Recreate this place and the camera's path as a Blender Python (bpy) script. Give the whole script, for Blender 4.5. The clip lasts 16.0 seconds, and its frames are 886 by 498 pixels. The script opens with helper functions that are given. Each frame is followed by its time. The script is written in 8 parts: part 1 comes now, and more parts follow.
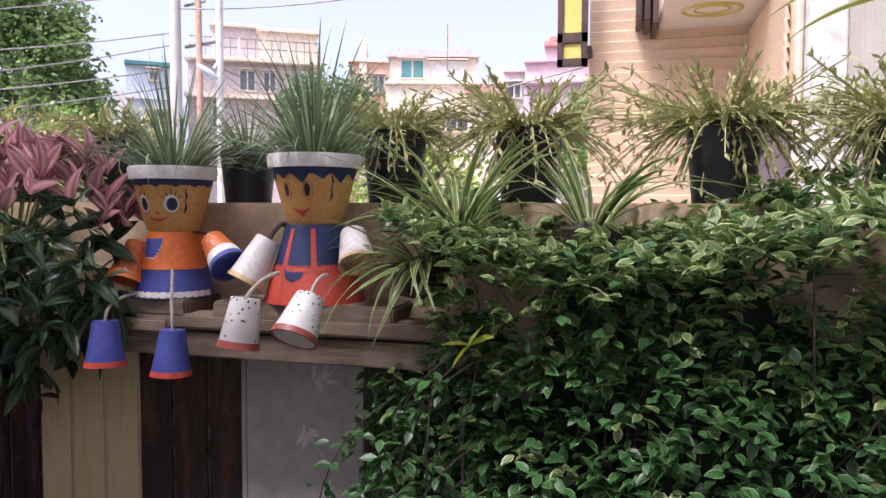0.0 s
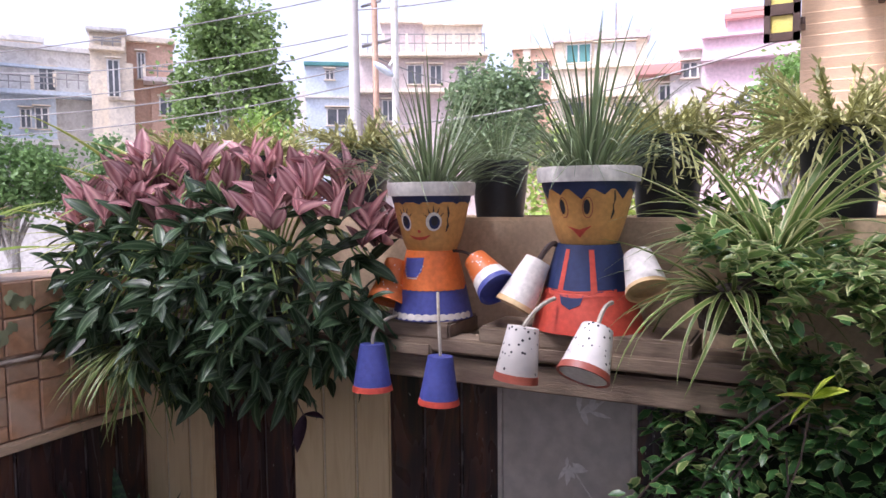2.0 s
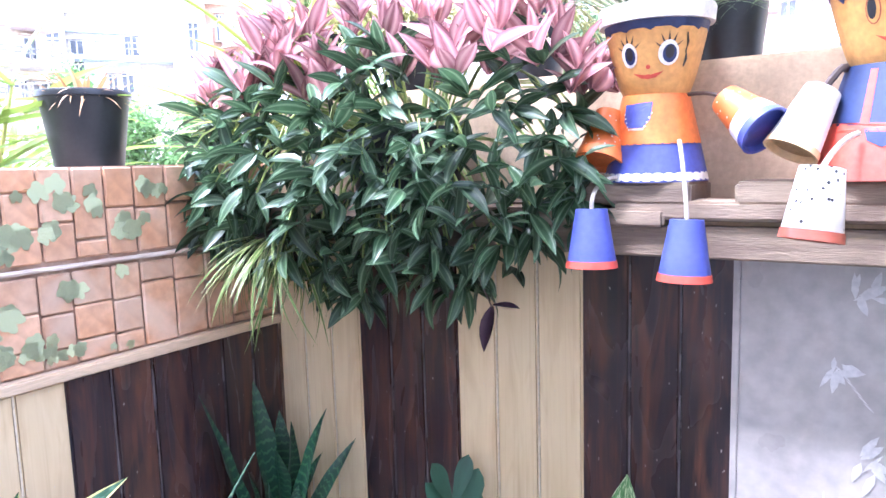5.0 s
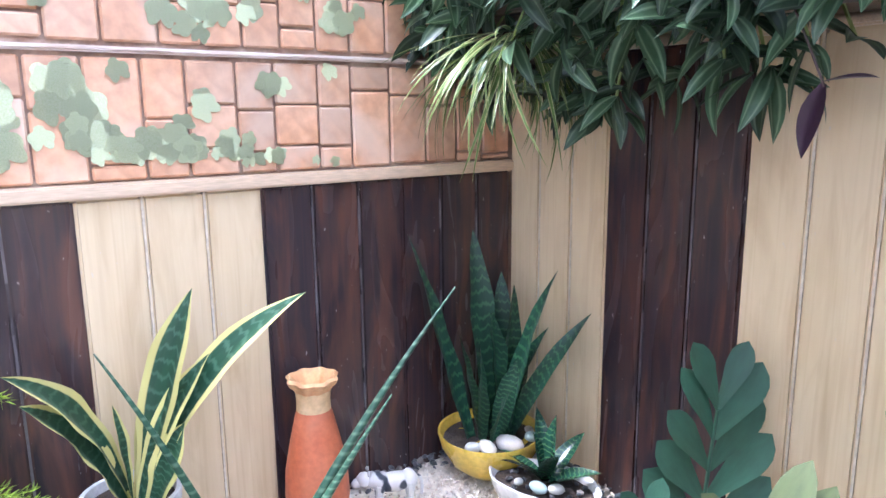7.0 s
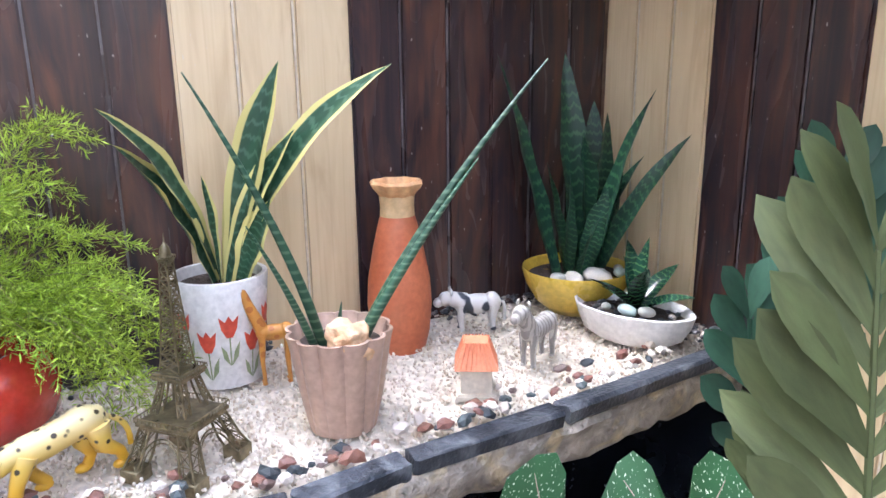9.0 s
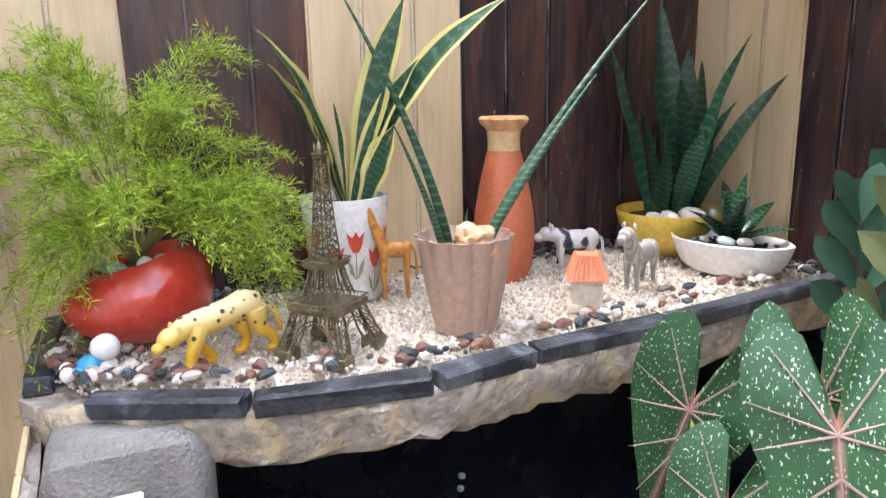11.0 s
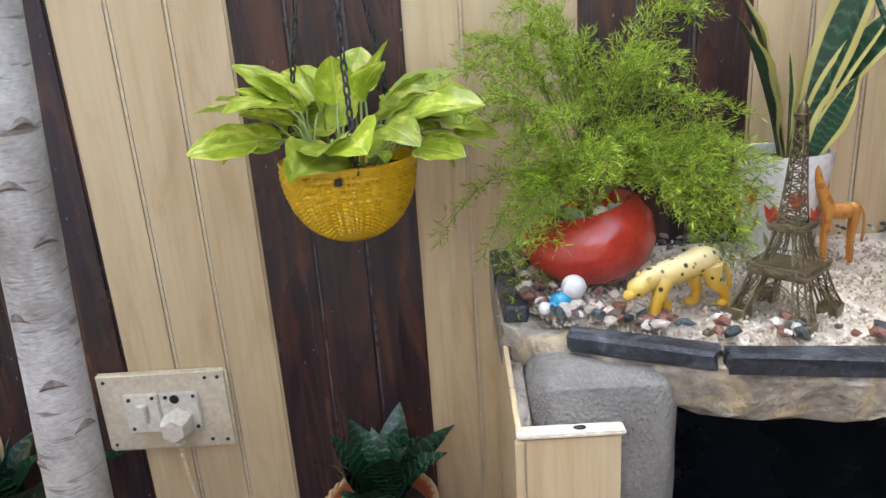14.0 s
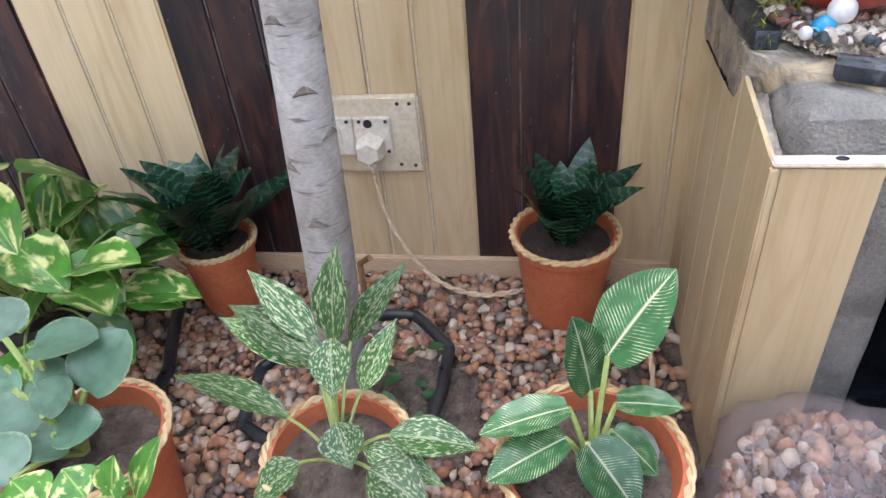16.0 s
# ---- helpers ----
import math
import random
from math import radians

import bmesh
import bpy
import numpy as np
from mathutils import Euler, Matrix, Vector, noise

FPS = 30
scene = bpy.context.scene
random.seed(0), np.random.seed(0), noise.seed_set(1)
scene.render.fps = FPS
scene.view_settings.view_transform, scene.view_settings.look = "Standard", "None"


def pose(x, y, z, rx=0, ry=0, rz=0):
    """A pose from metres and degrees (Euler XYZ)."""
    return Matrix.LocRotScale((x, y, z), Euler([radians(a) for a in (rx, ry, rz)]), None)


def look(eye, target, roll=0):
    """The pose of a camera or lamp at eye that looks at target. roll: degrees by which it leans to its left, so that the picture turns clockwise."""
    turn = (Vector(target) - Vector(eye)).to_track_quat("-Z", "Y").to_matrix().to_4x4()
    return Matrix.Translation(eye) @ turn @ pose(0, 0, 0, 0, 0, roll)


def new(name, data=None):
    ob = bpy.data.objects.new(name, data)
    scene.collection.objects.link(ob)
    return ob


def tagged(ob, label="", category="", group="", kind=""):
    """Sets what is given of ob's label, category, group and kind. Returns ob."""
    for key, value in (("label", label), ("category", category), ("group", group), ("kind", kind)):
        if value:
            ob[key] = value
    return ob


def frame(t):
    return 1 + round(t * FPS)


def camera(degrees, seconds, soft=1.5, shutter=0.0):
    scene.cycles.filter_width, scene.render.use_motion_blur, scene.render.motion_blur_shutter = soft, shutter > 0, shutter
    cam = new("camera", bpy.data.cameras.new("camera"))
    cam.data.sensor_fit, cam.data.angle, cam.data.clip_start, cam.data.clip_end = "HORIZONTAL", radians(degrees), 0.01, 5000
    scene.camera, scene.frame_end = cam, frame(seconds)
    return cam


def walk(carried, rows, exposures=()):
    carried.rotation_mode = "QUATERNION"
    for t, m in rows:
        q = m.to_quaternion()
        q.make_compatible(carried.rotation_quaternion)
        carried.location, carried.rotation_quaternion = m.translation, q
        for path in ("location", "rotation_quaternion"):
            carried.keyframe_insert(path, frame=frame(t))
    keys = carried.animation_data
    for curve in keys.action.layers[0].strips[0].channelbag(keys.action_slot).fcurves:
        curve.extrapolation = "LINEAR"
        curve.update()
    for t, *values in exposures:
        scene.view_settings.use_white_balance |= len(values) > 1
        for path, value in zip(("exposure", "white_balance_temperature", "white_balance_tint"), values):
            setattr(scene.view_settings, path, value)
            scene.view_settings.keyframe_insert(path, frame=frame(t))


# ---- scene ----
cam = camera(65.1, 16.0)
PATH = [
    (0, (-0.08, 0.29, 1.585), (-0.583, 2.223, 1.479), 0.3),
    (0.5, (-0.123, 0.292, 1.583), (-0.704, 2.203, 1.465), 0.1),
    (1, (-0.171, 0.303, 1.594), (-0.861, 2.175, 1.46), -0.0),
    (1.5, (-0.252, 0.322, 1.618), (-1.061, 2.146, 1.48), -0.4),
    (2, (-0.305, 0.333, 1.635), (-1.233, 2.099, 1.495), -0.6),
    (2.5, (-0.347, 0.365, 1.644), (-1.366, 2.08, 1.504), -0.5),
    (2.8, (-0.375, 0.381, 1.645), (-1.426, 2.077, 1.504), -0.2),
    (3, (-0.391, 0.413, 1.642), (-1.477, 2.087, 1.505), -0.1),
    (3.2, (-0.4, 0.432, 1.653), (-1.521, 2.08, 1.487), -0.3),
    (5.3, (-0.626, 0.421, 1.439), (-1.722, 2.069, 1.153), -2.1),
    (5.5, (-0.632, 0.445, 1.431), (-1.791, 2.036, 1.08), -2.3),
    (6, (-0.676, 0.51, 1.359), (-2.001, 1.966, 1.007), -2.1),
    (6.5, (-0.726, 0.601, 1.296), (-2.223, 1.882, 0.951), -1.7),
    (7, (-0.781, 0.649, 1.213), (-2.391, 1.773, 0.832), -0.6),
    (7.5, (-0.801, 0.68, 1.159), (-2.471, 1.685, 0.709), 0.1),
    (8, (-0.802, 0.67, 1.122), (-2.477, 1.646, 0.63), -0.1),
    (8.5, (-0.787, 0.652, 1.045), (-2.488, 1.586, 0.562), -0.5),
    (8.7, (-0.782, 0.646, 1.014), (-2.49, 1.567, 0.53), -0.6),
    (10.8, (-0.732, 0.526, 0.883), (-2.496, 1.35, 0.428), -1.1),
    (11, (-0.732, 0.514, 0.872), (-2.515, 1.298, 0.421), -1.3),
    (11.5, (-0.736, 0.479, 0.866), (-2.566, 1.14, 0.405), -1.6),
    (12, (-0.749, 0.444, 0.866), (-2.623, 0.965, 0.401), -1.7),
    (12.5, (-0.754, 0.417, 0.875), (-2.656, 0.815, 0.404), -1.5),
    (13, (-0.756, 0.388, 0.895), (-2.685, 0.629, 0.426), -1.7),
    (13.5, (-0.755, 0.355, 0.909), (-2.687, 0.436, 0.396), -2.6),
    (14, (-0.743, 0.321, 0.919), (-2.647, 0.282, 0.307), -3.8),
    (14.5, (-0.724, 0.294, 0.929), (-2.584, 0.175, 0.202), -4.5),
    (15, (-0.71, 0.249, 0.925), (-2.498, 0.068, 0.048), -5.3),
    (15.5, (-0.706, 0.194, 0.916), (-2.394, -0.058, -0.125), -6.1),
    (16, (-0.721, 0.148, 0.887), (-2.292, -0.158, -0.312), -5.6),
]
EXPOSURES = [(0.0, 1.22, 5900, 26), (0.6, 1.38, 5850, 26), (3.2, 1.5, 5750, 28), (5.3, 3.85, 5050, 21), (6.6, 3.95, 5100, 20), (7.6, 3.45, 5250, 19), (8.7, 3.45, 5450, 18), (10.8, 3.32, 5900, 16), (12.6, 3.2, 6000, 13), (13.5, 3.05, 6050, 11), (15.1, 2.9, 5850, 14), (16.0, 3.12, 5850, 14)]
walk(cam, [(t, look(eye, target, roll)) for t, eye, target, roll in PATH], EXPOSURES)

# ---- daylight: bright hazy sky, a soft low-strength sun from beyond the planted wall ----
world = bpy.data.worlds.new("sky")
scene.world = world
world.use_nodes = True
wn = world.node_tree.nodes
sky = wn.new("ShaderNodeTexSky")
sky.sky_type, sky.sun_disc = "NISHITA", False
sky.sun_elevation, sky.sun_rotation = radians(60), radians(210)
sky.air_density, sky.dust_density, sky.ozone_density = 0.9, 5.0, 0.8
wn["Background"].inputs["Strength"].default_value = 0.15
haze = wn.new("ShaderNodeHueSaturation")
haze.inputs["Saturation"].default_value = 0.45
world.node_tree.links.new(sky.outputs[0], haze.inputs["Color"])
world.node_tree.links.new(haze.outputs[0], wn["Background"].inputs["Color"])
sun = new("sun", bpy.data.lights.new("sun", "SUN"))
sun.data.energy, sun.data.angle, sun.data.color = 1.9, radians(14), (1.0, 0.95, 0.86)
sun.matrix_world = look((math.sin(radians(210)) * 5, math.cos(radians(210)) * 5, 5 * math.tan(radians(60))), (0, 0, 0))


# ---- materials ----
def nodes(name):
    m = bpy.data.materials.new(name)
    m.use_nodes = True
    nt = m.node_tree
    return m, nt, nt.nodes["Principled BSDF"]


def tex(nt, kind="ShaderNodeTexNoise", scale=10.0, stretch=(1, 1, 1), coord="Object", detail=4.0, distortion=0.0, shift=False):
    tc = nt.nodes.new("ShaderNodeTexCoord")
    mp = nt.nodes.new("ShaderNodeMapping")
    mp.inputs["Scale"].default_value = stretch
    nt.links.new(tc.outputs[coord], mp.inputs["Vector"])
    if shift:
        far = nt.nodes.new("ShaderNodeCombineXYZ")
        for k, reach_out in enumerate((37.0, 53.0, 71.0)):
            nt.links.new(calc(nt, "MULTIPLY", nt.nodes.new("ShaderNodeObjectInfo").outputs["Random"], reach_out), far.inputs[k])
        nt.links.new(far.outputs[0], mp.inputs["Location"])
    tx = nt.nodes.new(kind)
    tx.inputs["Scale"].default_value = scale
    if kind == "ShaderNodeTexNoise":
        tx.inputs["Detail"].default_value = detail
        tx.inputs["Distortion"].default_value = distortion
    nt.links.new(mp.outputs[0], tx.inputs["Vector"])
    return tx


def ramp(nt, source, stops):
    r = nt.nodes.new("ShaderNodeValToRGB")
    while len(r.color_ramp.elements) < len(stops):
        r.color_ramp.elements.new(0.5)
    for e, (p, c) in zip(r.color_ramp.elements, stops):
        e.position, e.color = p, (*c, 1) if len(c) == 3 else c
    nt.links.new(source, r.inputs["Fac"])
    return r.outputs["Color"]


def grey(v):
    return (v, v, v)


def mixc(nt, fac, a, b, blend="MIX"):
    m = nt.nodes.new("ShaderNodeMix")
    m.data_type, m.blend_type = "RGBA", blend
    for sock, val in ((m.inputs[0], fac), (m.inputs[6], a), (m.inputs[7], b)):
        if hasattr(val, "is_linked"):
            nt.links.new(val, sock)
        elif isinstance(val, tuple):
            sock.default_value = (*val, 1)
        else:
            sock.default_value = val
    return m.outputs[2]


def calc(nt, op, a, b=0.0, clamp=False):
    m = nt.nodes.new("ShaderNodeMath")
    m.operation, m.use_clamp = op, clamp
    for sock, val in ((m.inputs[0], a), (m.inputs[1], b)):
        if hasattr(val, "is_linked"):
            nt.links.new(val, sock)
        else:
            sock.default_value = val
    return m.outputs[0]


def bump(nt, bsdf, height, strength=0.3, distance=0.002):
    b = nt.nodes.new("ShaderNodeBump")
    b.inputs["Strength"].default_value, b.inputs["Distance"].default_value = strength, distance
    nt.links.new(height, b.inputs["Height"])
    nt.links.new(b.outputs[0], bsdf.inputs["Normal"])


def randomness(nt):
    return nt.nodes.new("ShaderNodeObjectInfo").outputs["Random"]


def surface(name, a, b, scale=12.0, rough=0.6, stretch=(1, 1, 1), metal=0.0, bumps=0.25, dist=0.0015, fine=120.0, vary=0.0, dirt=None, coat=0.0, lo=0.35, hi=0.65, dirt_scale=5.5):
    """Two-tone surface with coarse stains, fine grain and relief."""
    m, nt, p = nodes(name)
    coarse = tex(nt, scale=scale, stretch=stretch, detail=5, shift=vary > 0)
    col = ramp(nt, coarse.outputs["Fac"], [(lo, a), (hi, b)])
    grain = tex(nt, scale=fine, stretch=stretch, detail=3)
    col = mixc(nt, 0.35, col, ramp(nt, grain.outputs["Fac"], [(0.3, grey(0.55)), (0.7, grey(1.25))]), "MULTIPLY")
    if dirt:
        d = tex(nt, scale=dirt_scale, detail=6, distortion=0.6, shift=vary > 0)
        col = mixc(nt, ramp(nt, d.outputs["Fac"], [(0.52, grey(0)), (0.66, grey(0.75))]), col, dirt)
    if vary:
        col = mixc(nt, 1.0, col, ramp(nt, randomness(nt), [(0, grey(1 - vary)), (1, grey(1 + vary))]), "MULTIPLY")
    nt.links.new(col, p.inputs["Base Color"])
    p.inputs["Metallic"].default_value = metal
    p.inputs["Coat Weight"].default_value = coat
    nt.links.new(ramp(nt, coarse.outputs["Fac"], [(0.3, grey(max(0.02, rough - 0.1))), (0.7, grey(min(1, rough + 0.1)))]), p.inputs["Roughness"])
    if bumps:
        bump(nt, p, grain.outputs["Fac"], bumps, dist)
    return m


def pebble_mat(name, colours, rough=0.45):
    """Stones: each piece takes its own colour, with mottling on it."""
    m, nt, p = nodes(name)
    geo = nt.nodes.new("ShaderNodeNewGeometry")
    r = calc(nt, "FRACT", calc(nt, "ADD", calc(nt, "MULTIPLY", geo.outputs["Random Per Island"], 3.7), randomness(nt)))
    k = len(colours)
    col = ramp(nt, r, [(i / k, c) for i, c in enumerate(colours)])
    col.node.color_ramp.interpolation = "CONSTANT"
    n = tex(nt, scale=90, detail=5)
    col = mixc(nt, 0.5, col, ramp(nt, n.outputs["Fac"], [(0.3, grey(0.5)), (0.7, grey(1.35))]), "MULTIPLY")
    nt.links.new(col, p.inputs["Base Color"])
    p.inputs["Roughness"].default_value = rough
    bump(nt, p, n.outputs["Fac"], 0.3, 0.001)
    return m


def leaf_mat(name, base, second=None, mode="plain", amount=0.5, rough=0.35, back=0.22, tip=None, rib=None, vary=0.25, scale=9.0):
    """Leaf: v runs from stalk to tip, u across. mode: plain, margin, stripe, mottle, spots, veins, bands."""
    m, nt, p = nodes(name)
    uv = nt.nodes.new("ShaderNodeUVMap")
    sep = nt.nodes.new("ShaderNodeSeparateXYZ")
    nt.links.new(uv.outputs[0], sep.inputs[0])
    u, v = sep.outputs[0], sep.outputs[1]
    off = calc(nt, "ABSOLUTE", calc(nt, "SUBTRACT", calc(nt, "MULTIPLY", u, 2.0), 1.0))
    r = randomness(nt)
    geo = nt.nodes.new("ShaderNodeNewGeometry")
    rr = calc(nt, "FRACT", calc(nt, "ADD", r, calc(nt, "MULTIPLY", geo.outputs["Random Per Island"], 5.3)))
    shift = nt.nodes.new("ShaderNodeCombineXYZ")
    nt.links.new(calc(nt, "MULTIPLY", rr, 37.0), shift.inputs[2])
    add = nt.nodes.new("ShaderNodeVectorMath")
    nt.links.new(uv.outputs[0], add.inputs[0])
    nt.links.new(shift.outputs[0], add.inputs[1])

    def uvnoise(sc, stretch=(1, 1, 1), detail=3.0):
        mp = nt.nodes.new("ShaderNodeMapping")
        mp.inputs["Scale"].default_value = stretch
        nt.links.new(add.outputs[0], mp.inputs["Vector"])
        n = nt.nodes.new("ShaderNodeTexNoise")
        n.inputs["Scale"].default_value, n.inputs["Detail"].default_value = sc, detail
        nt.links.new(mp.outputs[0], n.inputs["Vector"])
        return n.outputs["Fac"]

    soft = uvnoise(4.0)
    dark = tuple(c * 0.62 for c in base)
    col = ramp(nt, soft, [(0.3, dark), (0.7, base)])
    if second:
        if mode == "margin":
            w = calc(nt, "ADD", off, calc(nt, "MULTIPLY", calc(nt, "SUBTRACT", uvnoise(7.0, (1, 3, 1)), 0.5), 0.35))
            mask = calc(nt, "MULTIPLY", calc(nt, "SUBTRACT", w, 1 - amount), 9.0, True)
        elif mode == "stripe":
            d = calc(nt, "ABSOLUTE", calc(nt, "SUBTRACT", off, 0.5))
            mask = calc(nt, "SUBTRACT", 1.0, calc(nt, "MULTIPLY", d, 2.0 / amount), True)
        elif mode == "mottle":
            mask = calc(nt, "MULTIPLY", calc(nt, "SUBTRACT", uvnoise(scale, (1.4, 1, 1), 5), 1 - amount), 9.0, True)
        elif mode == "spots":
            mask = calc(nt, "MULTIPLY", calc(nt, "SUBTRACT", uvnoise(scale, (1, 1, 1), 1.5), 1 - amount), 16.0, True)
        elif mode == "veins":
            s = calc(nt, "SINE", calc(nt, "MULTIPLY", calc(nt, "ADD", v, calc(nt, "MULTIPLY", off, -0.22)), 165.0))
            mask = calc(nt, "MULTIPLY", calc(nt, "ADD", s, calc(nt, "SUBTRACT", calc(nt, "MULTIPLY", uvnoise(5.0), 2.2), 1.9 - amount)), 2.2, True)
        elif mode == "bands":
            s = calc(nt, "SINE", calc(nt, "ADD", calc(nt, "MULTIPLY", v, scale * 7.0), calc(nt, "MULTIPLY", uvnoise(6.0), 9.0)))
            mask = calc(nt, "MULTIPLY", calc(nt, "ADD", s, amount - 0.5), 1.3, True)
        else:
            mask = calc(nt, "MULTIPLY", uvnoise(6.0), amount)
        col = mixc(nt, mask, col, second)
    if tip:
        col = mixc(nt, calc(nt, "MULTIPLY", calc(nt, "SUBTRACT", off, 0.62), 14.0, True), col, tip)
    if rib:
        col = mixc(nt, calc(nt, "SUBTRACT", 1.0, calc(nt, "MULTIPLY", off, 15.0), True), col, rib)
    col = mixc(nt, 1.0, col, ramp(nt, rr, [(0, grey(1 - vary)), (1, grey(1 + vary))]), "MULTIPLY")
    nt.links.new(col, p.inputs["Base Color"])
    p.inputs["Roughness"].default_value = rough
    p.inputs["Specular IOR Level"].default_value = 0.45
    bump(nt, p, uvnoise(22.0, (1, 2, 1)), 0.12, 0.001)
    tr = nt.nodes.new("ShaderNodeBsdfTranslucent")
    nt.links.new(col, tr.inputs["Color"])
    mx = nt.nodes.new("ShaderNodeMixShader")
    mx.inputs[0].default_value = back
    nt.links.new(p.outputs[0], mx.inputs[1])
    nt.links.new(tr.outputs[0], mx.inputs[2])
    nt.links.new(mx.outputs[0], nt.nodes["Material Output"].inputs["Surface"])
    return m


def wood_panel(name, light, mid, dark, rough, streak, blotch):
    """Printed wood grain on plastic wall boards: soft upright clouds, long faint grain, a few knots, dust and scratches."""
    m, nt, p = nodes(name)
    big = tex(nt, scale=5, stretch=(3.2, 3.2, 0.5), detail=3, distortion=0.9)
    fine = tex(nt, scale=26, stretch=(5, 5, 0.1), detail=4, distortion=0.5)
    col = ramp(nt, big.outputs["Fac"], [(0.32, mid), (0.5, light), (0.7, mid)])
    col = mixc(nt, streak, col, ramp(nt, fine.outputs["Fac"], [(0.34, dark), (0.5, light), (0.68, mid)]))
    blot = tex(nt, scale=4.5, stretch=(4.5, 4.5, 0.8), detail=5, distortion=1.6)
    col = mixc(nt, ramp(nt, blot.outputs["Fac"], [(0.48, grey(0)), (0.72, grey(blotch))]), col, dark)
    knots = tex(nt, scale=3.2, stretch=(1, 1, 0.5), detail=6, distortion=1.4)
    col = mixc(nt, ramp(nt, knots.outputs["Fac"], [(0.62, grey(0)), (0.74, grey(blotch * 0.8))]), col, dark)
    col = mixc(nt, 1.0, col, ramp(nt, randomness(nt), [(0, grey(0.9)), (1, grey(1.08))]), "MULTIPLY")
    dust = tex(nt, scale=160, stretch=(1, 1, 0.5), detail=1)
    col = mixc(nt, ramp(nt, dust.outputs["Fac"], [(0.75, grey(0)), (0.8, grey(0.5))]), col, (0.6, 0.55, 0.5))
    nt.links.new(col, p.inputs["Base Color"])
    nt.links.new(ramp(nt, big.outputs["Fac"], [(0.3, grey(rough - 0.08)), (0.7, grey(rough + 0.12))]), p.inputs["Roughness"])
    bump(nt, p, fine.outputs["Fac"], 0.1, 0.0008)
    return m


M_BEIGE = wood_panel("beige wood-grain board", (0.66, 0.53, 0.325), (0.6, 0.465, 0.27), (0.4, 0.255, 0.115), 0.36, 0.18, 0.38)
M_DARK = wood_panel("dark walnut-grain board", (0.042, 0.027, 0.028), (0.018, 0.016, 0.022), (0.13, 0.055, 0.034), 0.24, 0.22, 0.75)
# Groove colours that paint the sky's highlight along the board joints.
M_GLINTPALE = surface("pale groove highlight", (0.7, 0.62, 0.48), (0.62, 0.52, 0.37), 20, 0.3, bumps=0.05)
M_GLINTDARK = surface("dim groove highlight", (0.05, 0.042, 0.045), (0.15, 0.13, 0.13), 16, 0.3, bumps=0.05)
M_TRIM = surface("cream trim", (0.66, 0.5, 0.33), (0.6, 0.45, 0.3), 8, 0.4, (4, 0.4, 4), bumps=0.1)
M_MARBLE = surface("pale grey printed board", (0.44, 0.405, 0.38), (0.52, 0.485, 0.455), 6, 0.35, bumps=0.05, fine=40)
M_MOTIF = surface("white floral print", (0.72, 0.7, 0.69), (0.66, 0.63, 0.62), 30, 0.35, bumps=0.05)
M_BRICKPRINT = surface("printed orange brick", (0.56, 0.29, 0.15), (0.64, 0.4, 0.25), 9, 0.45, bumps=0.2, fine=60, vary=0.14, dirt=(0.62, 0.46, 0.33))
M_MORTAR = surface("printed mortar", (0.33, 0.19, 0.12), (0.55, 0.4, 0.29), 24, 0.6)
M_IVY = surface("printed pale ivy", (0.46, 0.51, 0.27), (0.56, 0.59, 0.36), 30, 0.45, bumps=0.1, vary=0.18)
M_CONCRETE = surface("rough grey concrete", (0.23, 0.22, 0.2), (0.33, 0.315, 0.29), 14, 0.92, bumps=1.0, dist=0.006, fine=230, dirt=(0.15, 0.14, 0.13), dirt_scale=12)
M_SLABEDGE = surface("weathered lime-crusted concrete", (0.25, 0.22, 0.18), (0.48, 0.43, 0.355), 26, 0.92, bumps=1.0, dist=0.011, fine=75, dirt=(0.62, 0.5, 0.29), dirt_scale=19)
M_SLATE = surface("charcoal slate strip", (0.014, 0.018, 0.024), (0.05, 0.058, 0.07), 30, 0.4, bumps=0.9, dist=0.003, fine=170, vary=0.3, dirt=(0.13, 0.14, 0.15), dirt_scale=26)
M_WHITEGRAVEL = pebble_mat("white marble chips", [(0.64, 0.56, 0.45), (0.76, 0.7, 0.61), (0.53, 0.445, 0.34), (0.69, 0.62, 0.51)], 0.8)
M_MIXPEB = pebble_mat("mixed polished pebbles", [(0.17, 0.07, 0.05), (0.035, 0.045, 0.05), (0.62, 0.57, 0.5), (0.13, 0.085, 0.07), (0.66, 0.6, 0.52), (0.06, 0.08, 0.085), (0.22, 0.1, 0.065), (0.5, 0.44, 0.37)], 0.4)
M_DARKPEB = pebble_mat("dark pebbles", [(0.03, 0.035, 0.04), (0.06, 0.06, 0.065), (0.2, 0.17, 0.15), (0.04, 0.05, 0.05)], 0.32)
M_RIVER = pebble_mat("brown river gravel", [(0.33, 0.16, 0.09), (0.46, 0.32, 0.22), (0.22, 0.11, 0.075), (0.4, 0.24, 0.15), (0.52, 0.42, 0.33), (0.24, 0.19, 0.16), (0.4, 0.2, 0.1)], 0.45)
M_SOIL = surface("dark potting soil", (0.035, 0.024, 0.017), (0.07, 0.05, 0.036), 40, 0.95, bumps=1.0, dist=0.006, fine=160)
M_DRYSOIL = surface("dry grey-brown soil", (0.075, 0.055, 0.042), (0.17, 0.13, 0.1), 45, 0.95, bumps=1.0, dist=0.008, fine=150)
M_TERRA = surface("terracotta", (0.46, 0.12, 0.045), (0.54, 0.17, 0.075), 9, 0.6, bumps=0.25, dirt=(0.5, 0.2, 0.1))
M_TERRARIM = surface("yellow terracotta rim", (0.6, 0.4, 0.19), (0.68, 0.53, 0.3), 18, 0.7, bumps=0.3)
